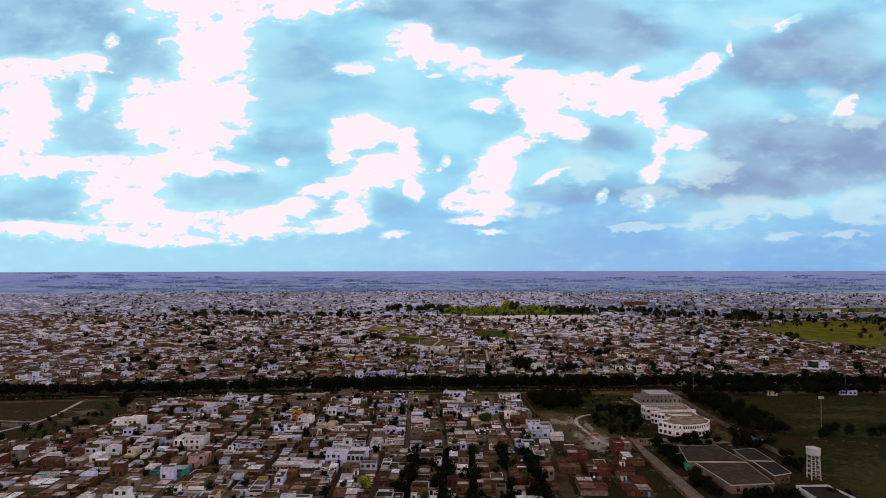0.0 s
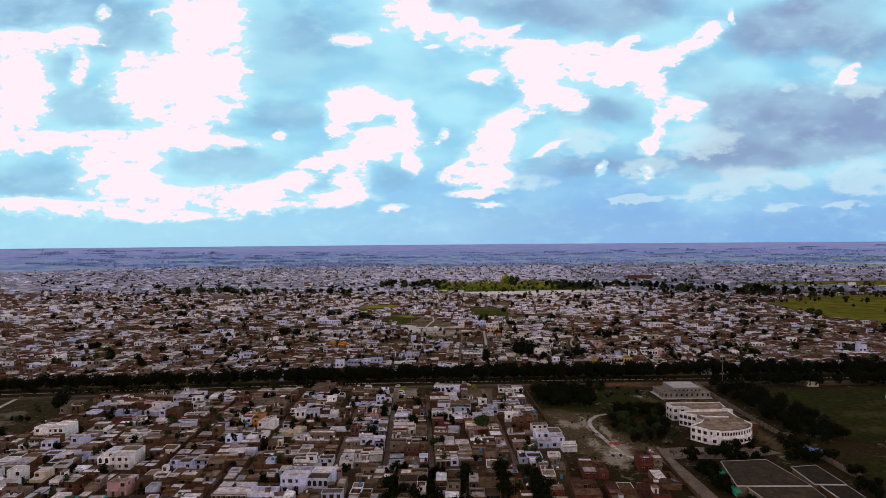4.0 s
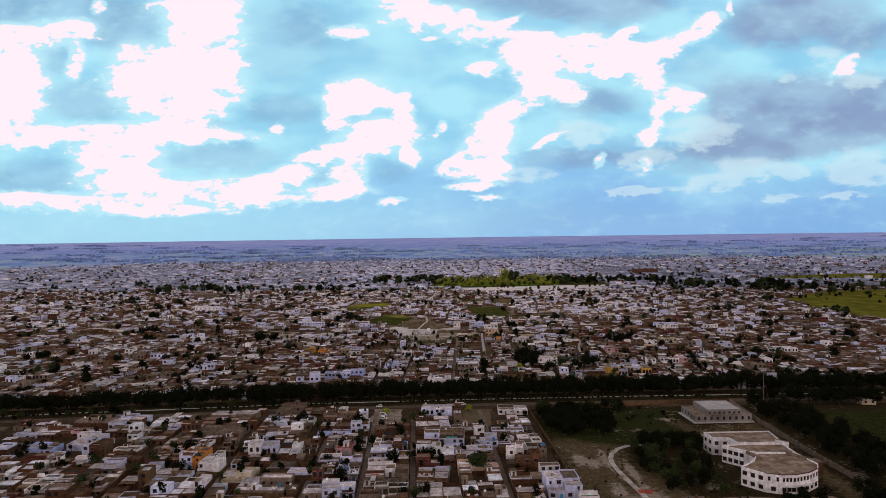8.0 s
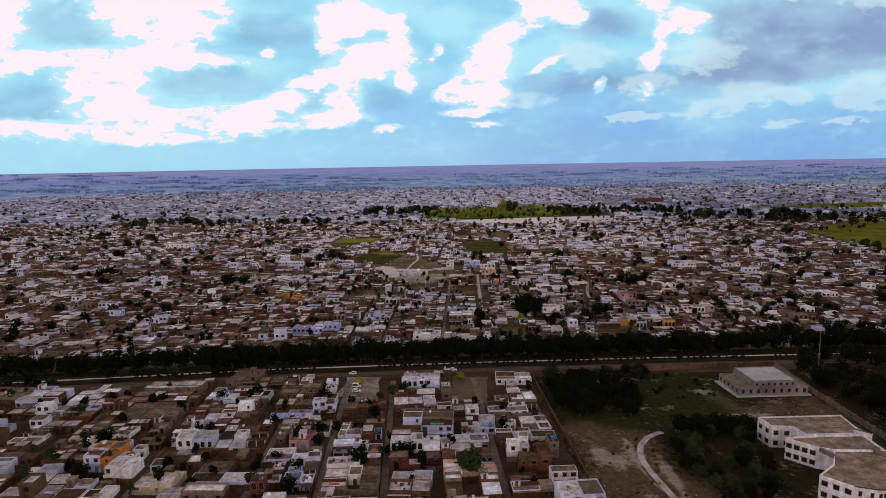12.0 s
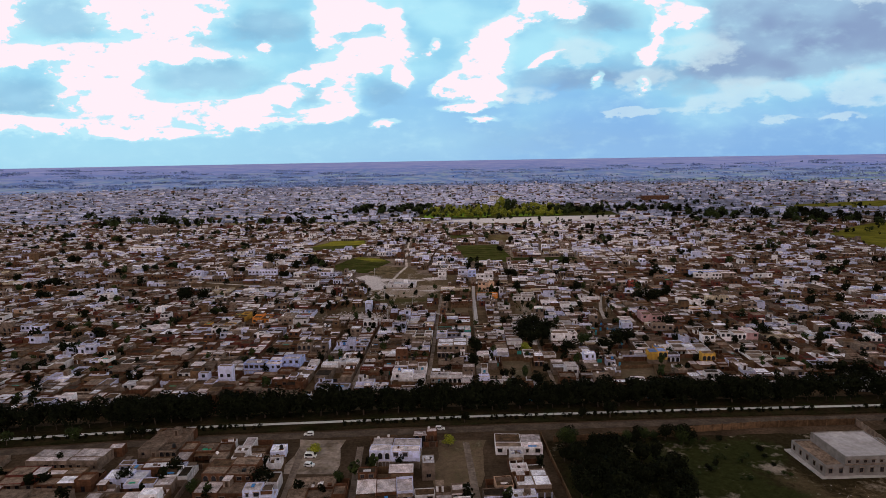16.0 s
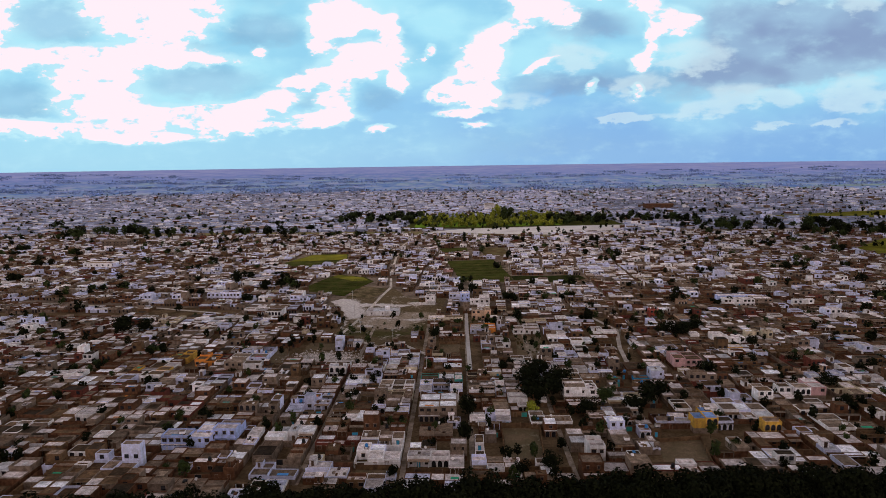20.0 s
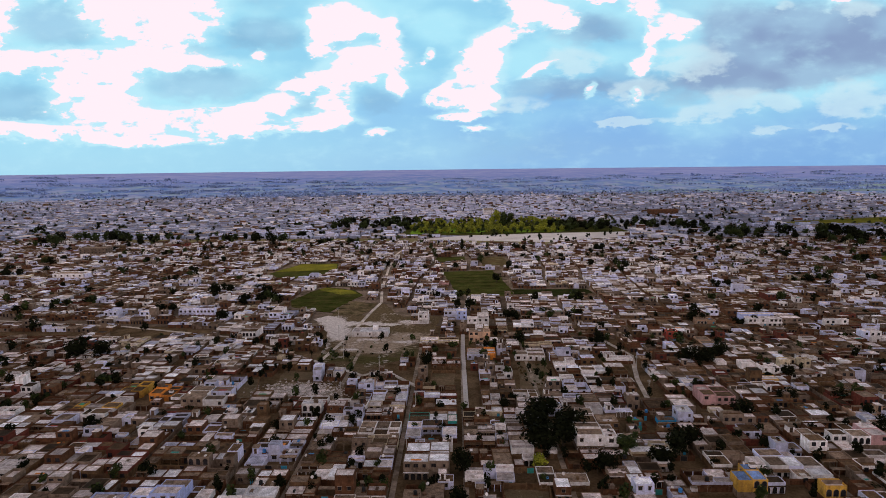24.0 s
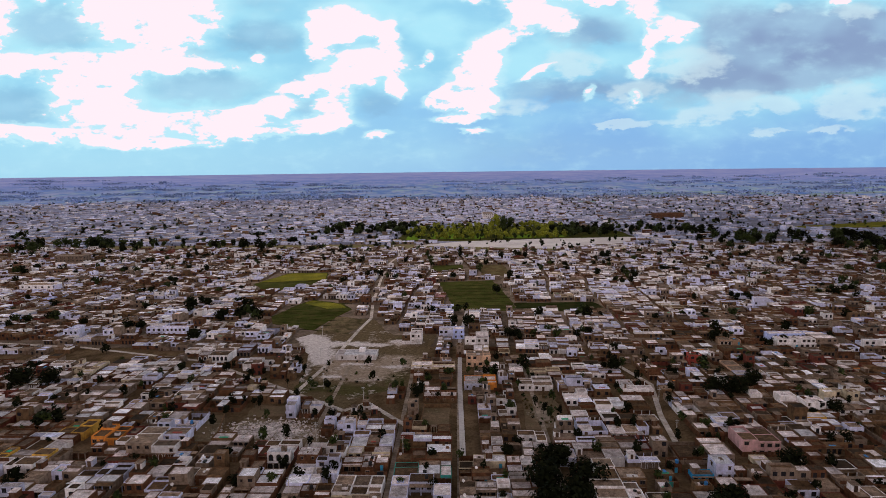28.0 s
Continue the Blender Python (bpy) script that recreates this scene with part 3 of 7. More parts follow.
def far_land_material():
    """The plain beyond the town: belts of trees and fields, with distance haze painted into a faintly glowing colour.
    """
    m = bpy.data.materials.new("distant_plain")
    m.use_nodes = True
    nt = m.node_tree
    b = nt.nodes["Principled BSDF"]
    b.inputs["Roughness"].default_value = 1.0
    b.inputs["Specular IOR Level"].default_value = 0.0
    geo = nt.nodes.new("ShaderNodeNewGeometry")

    def tex(sx, sy, detail):
        mp = nt.nodes.new("ShaderNodeMapping")
        mp.inputs["Scale"].default_value = (sx, sy, 0)
        nt.links.new(geo.outputs["Position"], mp.inputs[0])
        n = nt.nodes.new("ShaderNodeTexNoise")
        n.inputs["Scale"].default_value, n.inputs["Detail"].default_value, n.inputs["Roughness"].default_value = 1.0, detail, 0.72
        nt.links.new(mp.outputs[0], n.inputs["Vector"])
        r = nt.nodes.new("ShaderNodeMapRange")
        r.inputs[1].default_value, r.inputs[2].default_value = 0.42, 0.6
        nt.links.new(n.outputs[0], r.inputs[0])
        return r.outputs[0]

    def mixed(fac, a, c):
        n = nt.nodes.new("ShaderNodeMix")
        n.data_type = "RGBA"
        nt.links.new(fac, n.inputs[0])
        for sock, value in ((n.inputs[6], a), (n.inputs[7], c)):
            if isinstance(value, tuple):
                sock.default_value = (*value, 1)
            else:
                nt.links.new(value, sock)
        return n.outputs[2]

    length = nt.nodes.new("ShaderNodeVectorMath")
    length.operation = "LENGTH"
    nt.links.new(geo.outputs["Position"], length.inputs[0])
    wave = nt.nodes.new("ShaderNodeTexNoise")
    wave.inputs["Scale"].default_value, wave.inputs["Detail"].default_value = 0.004, 5
    nt.links.new(geo.outputs["Position"], wave.inputs["Vector"])
    reach = nt.nodes.new("ShaderNodeMath")
    reach.operation = "MULTIPLY_ADD"
    reach.inputs[1].default_value = 1500
    nt.links.new(wave.outputs[0], reach.inputs[0])
    nt.links.new(length.outputs["Value"], reach.inputs[2])

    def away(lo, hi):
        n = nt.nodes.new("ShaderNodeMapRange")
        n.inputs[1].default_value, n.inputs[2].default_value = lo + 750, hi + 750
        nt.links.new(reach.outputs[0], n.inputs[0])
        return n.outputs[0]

    # blue haze is mixed into these colours, changing from near to far
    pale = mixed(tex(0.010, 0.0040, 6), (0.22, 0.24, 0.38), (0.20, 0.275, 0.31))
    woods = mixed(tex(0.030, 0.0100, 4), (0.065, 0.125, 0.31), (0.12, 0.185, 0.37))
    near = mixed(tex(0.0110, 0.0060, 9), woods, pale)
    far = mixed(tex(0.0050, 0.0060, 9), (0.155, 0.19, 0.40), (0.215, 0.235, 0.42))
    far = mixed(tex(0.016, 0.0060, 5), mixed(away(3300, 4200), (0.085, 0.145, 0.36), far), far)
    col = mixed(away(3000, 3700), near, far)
    # a slight glow on top of the painted haze
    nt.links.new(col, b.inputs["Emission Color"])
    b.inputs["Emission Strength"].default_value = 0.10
    nt.links.new(col, b.inputs["Base Color"])
    return m


M["far_land"] = far_land_material()
M["cloud"] = surface("grey_cloud", (0.7, 0.7, 0.72), 1.0, 0.1, 0.01, 0.002, bump=0.0, spec=0.0)


# ---- building helpers ----
UNIT = 1.25  # metres to one unit of the town plan


def metres(poly):
    return [(x * UNIT, y * UNIT) for x, y in poly]


class Build:
    """Collects boxes, prisms and leaves into one mesh."""

    def __init__(self):
        self.v, self.f, self.m, self.mats = [], [], [], []

    def slot(self, mat):
        if mat not in self.mats:
            self.mats.append(mat)
        return self.mats.index(mat)

    def face(self, pts, mat):
        n = len(self.v)
        self.v.extend(pts)
        self.f.append(tuple(range(n, n + len(pts))))
        self.m.append(self.slot(mat))

    def box(self, b, at=None):
        x0, x1, y0, y1, z0, z1, mat, top = b
        pts = [(x0, y0), (x1, y0), (x1, y1), (x0, y1)]
        if at:
            ox, oy, c, s = at
            pts = [(ox + x * c - y * s, oy + x * s + y * c) for x, y in pts]
        self.prism(pts, z0, z1, mat, top)

    def prism(self, pts, z0, z1, mat, top=None, under=False):
        n, k = len(self.v), len(pts)
        self.v.extend((x, y, z0) for x, y in pts)
        self.v.extend((x, y, z1) for x, y in pts)
        a = self.slot(mat)
        for i in range(k):
            j = (i + 1) % k
            self.f.append((n + i, n + j, n + k + j, n + k + i))
            self.m.append(a)
        self.f.append(tuple(range(n + k, n + 2 * k)))
        self.m.append(self.slot(top) if top else a)
        if under:
            self.f.append(tuple(range(n + k - 1, n - 1, -1)))
            self.m.append(a)

    def block(self, b, at=None):
        """A room: walls that stand above a sunken roof deck as its parapet, in one piece."""
        x0, x1, y0, y1, z0, zd, zt, mat, top = b
        t = 0.2
        outer = [(x0, y0), (x1, y0), (x1, y1), (x0, y1)]
        inner = [(x0 + t, y0 + t), (x1 - t, y0 + t), (x1 - t, y1 - t), (x0 + t, y1 - t)]
        if at:
            ox, oy, c, s = at
            outer = [(ox + x * c - y * s, oy + x * s + y * c) for x, y in outer]
            inner = [(ox + x * c - y * s, oy + x * s + y * c) for x, y in inner]
        self.hollow(outer, inner, z0, zd, zt, mat, top)

    def hollow(self, outer, inner, z0, zd, zt, mat, top):
        n, k = len(self.v), len(outer)
        self.v.extend((x, y, z0) for x, y in outer)
        self.v.extend((x, y, zt) for x, y in outer)
        self.v.extend((x, y, zt) for x, y in inner)
        self.v.extend((x, y, zd) for x, y in inner)
        a = self.slot(mat)
        for r in range(3):
            for i in range(k):
                j = (i + 1) % k
                self.f.append((n + r * k + i, n + r * k + j, n + r * k + k + j, n + r * k + k + i))
                self.m.append(a)
        self.f.append(tuple(range(n + 3 * k, n + 4 * k)))
        self.m.append(self.slot(top))

    def tube(self, a, b, ra, rb, mat, k=7):
        a, b = Vector(a), Vector(b)
        d = (b - a).normalized()
        side = d.orthogonal().normalized()
        up = d.cross(side)
        n = len(self.v)
        for p, r in ((a, ra), (b, rb)):
            for i in range(k):
                w = 2 * math.pi * i / k
                self.v.append(tuple(p + side * (r * math.cos(w)) + up * (r * math.sin(w))))
        s = self.slot(mat)
        for i in range(k):
            j = (i + 1) % k
            self.f.append((n + i, n + j, n + k + j, n + k + i))
            self.m.append(s)
        self.f.append(tuple(range(n + k, n + 2 * k)))
        self.m.append(s)

    def mesh(self, name):
        me = bpy.data.meshes.new(name)
        me.from_pydata(self.v, [], self.f)
        for mat in self.mats:
            me.materials.append(mat)
        me.polygons.foreach_set("material_index", self.m)
        me.update()
        return me


def part(name, build, parent=None, label=""):
    ob = new(name, build.mesh(name) if isinstance(build, Build) else build)
    if parent:
        ob.parent = parent
    if label:
        ob["label"] = label
    return ob


def empty(name, x, y, z=0.0, rz=0.0):
    ob = new(name)
    ob.empty_display_size = 0.5
    ob.matrix_basis = Matrix.Translation((x * UNIT, y * UNIT, z)) @ Matrix.Rotation(rz, 4, "Z")
    return ob


def inside(x, y, poly):
    hit = False
    j = len(poly) - 1
    for i in range(len(poly)):
        (xi, yi), (xj, yj) = poly[i], poly[j]
        if (yi > y) != (yj > y) and x < (xj - xi) * (y - yi) / (yj - yi) + xi:
            hit = not hit
        j = i
    return hit


# ---- the plan: canal, roads and open ground ----
CANAL = ((-900, -20), (-420, 70), (-300, 90), (-196, 107), (-154, 113), (-82, 124), (-5, 131.5), (74, 137.5), (148, 142), (300, 150), (900, 176))


def canal_y(x):
    for (xa, ya), (xb, yb) in zip(CANAL, CANAL[1:]):
        if x <= xb:
            return ya + (yb - ya) * (x - xa) / (xb - xa)
    return CANAL[-1][1]


OPEN = {
    "school_ground": [(28, -62), (28, 20), (24, 126), (330, 145), (330, -120), (60, -120), (60, -62)],
    "waste_left": [(-420, -30), (-420, 75), (-212, 103), (-200, 70), (-206, 10), (-260, -20)],
    "crop_field": [(-109, 401), (-98, 395), (-74, 382), (-68, 412), (-62, 430), (-70, 446), (-92, 458), (-100, 440)],
    "bare_plot": [(-72, 378), (-54, 374), (-48, 406), (-68, 412)],
    "mustard_field": [(-152, 517), (-138, 562), (-106, 565), (-99, 524), (-114, 500), (-134, 482)],
    "green_field": [(-12, 519), (29, 524), (38, 446), (37, 423), (1, 431)],
    "green_strip": [(38, 446), (88, 448), (92, 424), (38, 424)],
    "far_plot": [(-20, 560), (8, 570), (6, 600), (-20, 596)],
    "ploughed_plot": [(22, 540), (44, 544), (42, 600), (20, 598)],
    "square": [(-80, 366), (-72, 378), (-52, 376), (-46, 406), (-30, 372), (-8, 374), (-10, 346), (-15, 321), (-16, 298), (-30, 290), (-38, 276), (-60, 292), (-62, 318), (-66, 340)],
    "rubble_lot": [(-72, 253), (-40, 246), (-42, 262), (-70, 268)],
    "scrub_lot": [(26, 258), (39, 262), (40, 288), (28, 290)],
    "sand_yard": [(14, 163), (25, 163), (26.5, 187), (14.5, 187)],
    "dirt_yard": [(-8, 90), (4, 90), (6, 116), (-8, 116)],
    "brown_yard": [(-27.5, 151.5), (-16, 152), (-17.5, 160.5), (-27.5, 160.5)],
    "long_yard": [(57.5, 159.5), (71, 162), (74, 179), (60.5, 177)],
    "lane_yard": [(-9, 259.5), (1, 259.5), (1, 277), (-8.5, 277)],
    "west_lot": [(-86, 270), (-78, 270), (-72.5, 247), (-80, 247)],
    "north_lot": [(-70, 280), (-57, 279), (-57, 269.5), (-70, 269.5)],
    "parking": [(-49, 96), (-35, 96), (-36, 116), (-50, 116)],
    "plaza": [(-48, 738), (103, 704), (205, 757), (215, 806), (110, 795), (8, 775)],
    "rail_strip": [(-420, 722), (-48, 718), (-48, 748), (-420, 752)],
    "verge_strip": [(-48, 716), (-10, 708), (98, 684), (103, 703), (-48, 737)],
    "park": [(-74, 782), (8, 776), (110, 796), (215, 806), (215, 870), (135, 960), (35, 960), (-70, 900)],
    "right_field": [(358, 470), (361, 563), (420, 625), (480, 674), (640, 690), (900, 720), (900, 420), (500, 380), (394, 356), (368, 400)],
    "right_field_far": [(420, 900), (700, 1000), (1100, 1000), (900, 820)],
}
LANES = (
    ((-37, 274), (-51, 285), (-59, 291), (-57, 305), (-54, 325), (-52, 351), (-50, 380), (-47, 408), (-52, 450), (-58, 540), (-60, 620), (-50, 720)),
    ((-59, 291), (-110, 330), (-180, 352), (-300, 372)),
    ((70, 240), (73, 270), (79, 300), (70, 330)),
    ((5.2, 238), (4.2, 300), (4.0, 365), (8, 425)),
    ((-37, 274), (-30, 282), (-14, 262)),
)


def near_line(x, y, line, d):
    for (xa, ya), (xb, yb) in zip(line, line[1:]):
        l2 = (xb - xa) ** 2 + (yb - ya) ** 2
        t = max(0, min(1, ((x - xa) * (xb - xa) + (y - ya) * (yb - ya)) / l2))
        if math.hypot(x - xa - t * (xb - xa), y - ya - t * (yb - ya)) < d:
            return True
    return False


BOXES = {name: (min(p[0] for p in poly), max(p[0] for p in poly), min(p[1] for p in poly), max(p[1] for p in poly)) for name, poly in OPEN.items()}
TAKEN = {}


def take(x, y, hw, hd):
    for i in range(int((x - hw) // 20), int((x + hw) // 20) + 1):
        for j in range(int((y - hd) // 20), int((y + hd) // 20) + 1):
            TAKEN.setdefault((i, j), []).append((x - hw, x + hw, y - hd, y + hd))


def is_free(x, y, hw, hd, slack=0.6):
    for px, py in ((x, y), (x - hw, y - hd), (x + hw, y - hd), (x - hw, y + hd), (x + hw, y + hd)):
        cy = canal_y(px)
        if cy - 11.2 < py < cy + 10:
            return False
        for name, (x0, x1, y0, y1) in BOXES.items():
            if x0 <= px <= x1 and y0 <= py <= y1 and inside(px, py, OPEN[name]):
                return False
    for line in LANES:
        if any(near_line(x + i * hw, y + j * hd, line, 1.35) for i in (-1, -0.4, 0.4, 1) for j in (-1, -0.4, 0.4, 1)):
            return False
    for i in range(int((x - hw) // 20), int((x + hw) // 20) + 1):
        for j in range(int((y - hd) // 20), int((y + hd) // 20) + 1):
            for x0, x1, y0, y1 in TAKEN.get((i, j), ()):
                if x - hw + slack < x1 and x + hw - slack > x0 and y - hd + slack < y1 and y + hd - slack > y0:
                    return False
    return True


# ---- the ground ----
def land_z(x, y):
    """Height of the far plain, which rises very gently to the horizon."""
    r = math.hypot(x, y + 100)
    return 0.0 if r < 2500 else 0.6 + 82.0 * ((r - 2500) / 2240) ** 1.15


def ground():
    b = Build()
    n = 48
    xs = [-4800 + 9600 * i / n for i in range(n + 1)]
    for j, y in enumerate(xs):
        for x in xs:
            b.v.append((x, y, 0.0))
    s = b.slot(M["earth"])
    for j in range(n):
        for i in range(n):
            a = j * (n + 1) + i
            b.f.append((a, a + 1, a + n + 2, a + n + 1))
            b.m.append(s)
    tagged(part("ground", b), "brown bare earth with patches of scrub", "ground", kind="structure")
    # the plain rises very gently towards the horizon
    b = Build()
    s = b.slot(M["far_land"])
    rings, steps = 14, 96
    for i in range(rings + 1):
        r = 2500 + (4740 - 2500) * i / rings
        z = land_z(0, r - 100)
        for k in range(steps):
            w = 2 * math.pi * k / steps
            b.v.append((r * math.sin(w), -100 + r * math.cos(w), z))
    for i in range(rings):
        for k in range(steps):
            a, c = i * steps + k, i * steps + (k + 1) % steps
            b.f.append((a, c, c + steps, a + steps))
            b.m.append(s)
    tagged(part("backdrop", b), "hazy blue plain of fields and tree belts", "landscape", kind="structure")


def patch(name, poly, mat, z, label, category="field", rough=0.9):
    b = Build()
    area = sum(poly[i][0] * poly[(i + 1) % len(poly)][1] - poly[(i + 1) % len(poly)][0] * poly[i][1] for i in range(len(poly)))
    poly = poly if area > 0 else poly[::-1]
    rng = random.Random(len(poly) * 7 + int(poly[0][0]))
    edge = []
    for (xa, ya), (xb, yb) in zip(poly, poly[1:] + poly[:1]):
        n = max(1, int(math.hypot(xb - xa, yb - ya) / 5)) if rough else 1
        for k in range(n):
            j = rough if k else 0
            edge.append((xa + (xb - xa) * k / n + rng.uniform(-j, j), ya + (yb - ya) * k / n + rng.uniform(-j, j)))
    b.prism(metres(edge), -0.2, z, M[mat])
    return tagged(part(name, b), label, category, kind="structure")


def ribbon(line, width, z0, z1, mat, b=None, off=0.0):
    b = b or Build()
    line = metres(line)
    side = []
    for i, (x, y) in enumerate(line):
        xa, ya = line[max(i - 1, 0)]
        xb, yb = line[min(i + 1, len(line) - 1)]
        l = math.hypot(xb - xa, yb - ya)
        nx, ny = -(yb - ya) / l, (xb - xa) / l
        side.append(((x + nx * (off - width / 2), y + ny * (off - width / 2)), (x + nx * (off + width / 2), y + ny * (off + width / 2))))
    for (a, c), (d, e) in zip(side, side[1:]):
        b.prism([a, d, e, c], z0, z1, M[mat])
    return b


ground()


def cloud_bank(cx, cy, cz, rx, ry):
    """An unseen cumulus added high over the plain in front of the sun, to put the town below in shade."""
    b = Build()
    n, k = 26, 18
    s = b.slot(M["cloud"])
    for side in (1, -1):
        base = len(b.v)
        for j in range(k + 1):
            for i in range(n + 1):
                u, v = 2 * i / n - 1, 2 * j / k - 1
                q = max(0.0, 1 - (abs(u) ** 3 + abs(v) ** 3))
                lump = noise.noise((u * 3, v * 3, side)) * 60 * q
                x = cx + rx * u + 60 * noise.noise((v * 4, u, 5))
                y = cy + ry * v + 60 * noise.noise((u * 4, v, 9))
                b.v.append((x, y, cz + side * (8 + 130 * q ** 0.5 * (1 if side > 0 else 0.3)) + lump))
        for j in range(k):
            for i in range(n):
                a = base + j * (n + 1) + i
                b.f.append((a, a + 1, a + n + 2, a + n + 1) if side > 0 else (a, a + n + 1, a + n + 2, a + 1))
                b.m.append(s)
    tagged(part("cloud_bank", b), "grey cumulus cloud high over the plain before the sun", "cloud", kind="structure")


cloud_bank(-795, 1230, 1500, 1300, 520)
cloud_bank(-40, 2530, 1800, 640, 570)
patch("town_ground", [(-500, 78), (-300, 100), (-150, 125), (0, 142), (150, 152), (340, 160), (420, 352), (-560, 352)], "town_earth", 0.03, "dusty brown ground between the houses", "ground")
patch("town_ground", [(-560, 352), (420, 352), (900, 760), (-900, 760)], "mid_earth", 0.02, "brown and dusty ground between the houses", "ground")
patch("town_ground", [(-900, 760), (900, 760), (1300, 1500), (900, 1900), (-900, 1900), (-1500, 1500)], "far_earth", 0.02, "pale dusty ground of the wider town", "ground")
for name, mat, z, label in (
    ("crop_field", "crop", 0.25, "green crop field with faint rows beside the square"),
    ("bare_plot", "scrub", 0.15, "brown-green fallow plot beside the crop field"),
    ("mustard_field", "crop", 0.25, "bright green crop field among the houses"),
    ("green_field", "crop", 0.22, "green crop field divided by low bunds"),
    ("green_strip", "grass", 0.2, "dark green strip of crops"),
    ("far_plot", "crop", 0.2, "small green plot among the houses"),
    ("ploughed_plot", "ploughed", 0.2, "brown ploughed plot among the houses"),
    ("square", "square_earth", 0.10, "open square of olive-brown bare earth between houses"),
    ("scrub_lot", "lot_earth", 0.1, "empty lot with scrub and rubbish"),
    ("sand_yard", "lot_earth", 0.1, "bare brown walled yard"),
    ("dirt_yard", "lot_earth", 0.1, "bare dirt yard beside the road"),
    ("rubble_lot", "lot_earth", 0.1, "vacant lot strewn with pale rubble"),
    ("brown_yard", "lot_earth", 0.1, "bare brown yard beside the canal trees"),
    ("long_yard", "lot_earth", 0.1, "long bare yard with brown soil and weeds"),
    ("lane_yard", "lot_earth", 0.1, "bare walled yard beside the paved lane"),
    ("west_lot", "lot_earth", 0.1, "narrow bare lot with dry weeds"),
    ("north_lot", "lot_earth", 0.1, "bare brown lot beside the rubble"),
    ("parking", "dust", 0.1, "dusty walled yard where cars are parked"),
    ("plaza", "plaza", 0.2, "long pale concrete yard in front of the park"),
    ("rail_strip", "dry_grass", 0.15, "open strip of dry grass"),
    ("verge_strip", "dry_grass", 0.15, "strip of dry olive grass before the concrete yard"),
    ("park", "crop", 0.2, "shady park ground under the trees"),
    ("right_field", "mustard", 0.22, "olive green fields beyond the houses"),
    ("right_field_far", "mustard", 0.25, "yellow-green field beyond the houses"),
    ("waste_left", "waste_earth", 0.06, "waste ground with thin grass"),
):
    patch(name, OPEN[name], mat, z, label)
patch("school_soil", [(30, -62), (29, 20), (24, 116), (330, 138), (330, -120), (62, -120)], "school_earth", 0.03, "dark soil, trodden dirt and rough grass around the school")
patch("park_lawn", [(-62, 796), (-46, 795), (-40, 860), (-62, 860)], "lawn", 0.3, "sunlit bright green park lawn")
patch("park_lawn", [(-30, 800), (30, 800), (40, 850), (10, 900), (-30, 870)], "lawn", 0.3, "sunlit bright green lawn between the trees", rough=3.0)
patch("park_lawn", [(50, 802), (132, 812), (150, 850), (60, 845)], "lawn", 0.3, "sunlit bright green lawn before the trees")
for poly in ([(361, 540), (364, 566), (420, 618), (478, 668), (520, 672), (440, 600), (400, 540)], [(366, 400), (372, 470), (430, 470), (420, 420), (394, 372)], [(480, 560), (640, 600), (640, 630), (500, 600)], [(430, 410), (560, 430), (560, 460), (440, 440)]):
    patch("mustard_strip", poly, "mustard", 0.28, "yellow-green strip of mustard in flower", rough=3.0)
patch("mustard_strip", [(-150, 522), (-138, 560), (-107, 563), (-101, 532), (-125, 526)], "mustard", 0.29, "yellow-green half of the crop field", rough=0.6)
patch("mustard_strip", [(-96, 448), (-93, 456), (-72, 445), (-66, 434), (-78, 432)], "mustard", 0.29, "lighter strip of the crop field", rough=0.6)
patch("forecourt", [(67, 20), (80, 22), (93, 21), (108, 23), (113, 16), (96, 11), (82, 9), (68, 8)], "lane", 0.12, "pale dusty forecourt of the school", rough=1.2)
patch("playing_field", [(146, 30), (150, 112), (330, 132), (330, 20)], "field_grass", 0.08, "olive green playing field")
patch("dry_field", [(128, -120), (132, 10), (330, 8), (330, -120)], "field_grass", 0.07, "dry grass field beside the water tower")

canal_line = [(x, canal_y(x)) for x in range(-880, 881, 20)]
b = ribbon(canal_line, 3.0, -0.1, 0.25, "water")
tagged(part("water", b), "pale still water of a narrow canal", "canal", kind="structure")
b = ribbon(canal_line, 5.2, -0.1, 0.7, "soil", off=-4.1)
b = ribbon(canal_line, 7.4, -0.1, 1.0, "soil", b, off=5.2)
tagged(part("canal_bank", b), "dark earth banks of the canal", "bank", kind="structure")
b = ribbon(canal_line, 5.0, -0.1, 0.16, "asphalt", off=-10.8)
tagged(part("road", b), "worn dusty road along the canal", "road", kind="structure")
b = ribbon(canal_line, 7.0, -0.1, 0.08, "earth", off=-12.5)
tagged(part("verge", b), "sandy verge of the canal road", "road verge", kind="structure")
b = ribbon(LANES[3], 2.2, -0.1, 0.22, "plaza")
tagged(part("paved_lane", b), "narrow lane of pale concrete between the houses", "lane", kind="structure")
b = Build()
for u in (-86, -55, -37, -20, 11):
    c, s = math.cos(radians(5.5)), math.sin(radians(5.5))
    ribbon([(u * c - v * s, u * s + v * c) for v in (-2, 40, 80, 114)], 2.4, -0.1, 0.12, "lane", b)
for x in (-31, -19, -8, 5, 17):
    ribbon([(x + 0.05, -5), (x + 1.3, -76)], 1.5, -0.1, 0.11, "lane", b)
for x in (-41, -13, 6.3, 34, 104):
    ribbon([(x - 1.3, 152), (x - 2.0, 230), (x - 2.8, 325)], 1.9, -0.1, 0.12, "dust", b)
tagged(part("alley", b), "narrow dusty alleys between rows of houses", "lane", kind="structure")
b = Build()
for line in LANES[:3] + LANES[4:]:
    ribbon(line, 2.3, -0.1, 0.2, "sand", b)
tagged(part("lane", b), "pale sandy lanes between the houses", "lane", kind="structure")
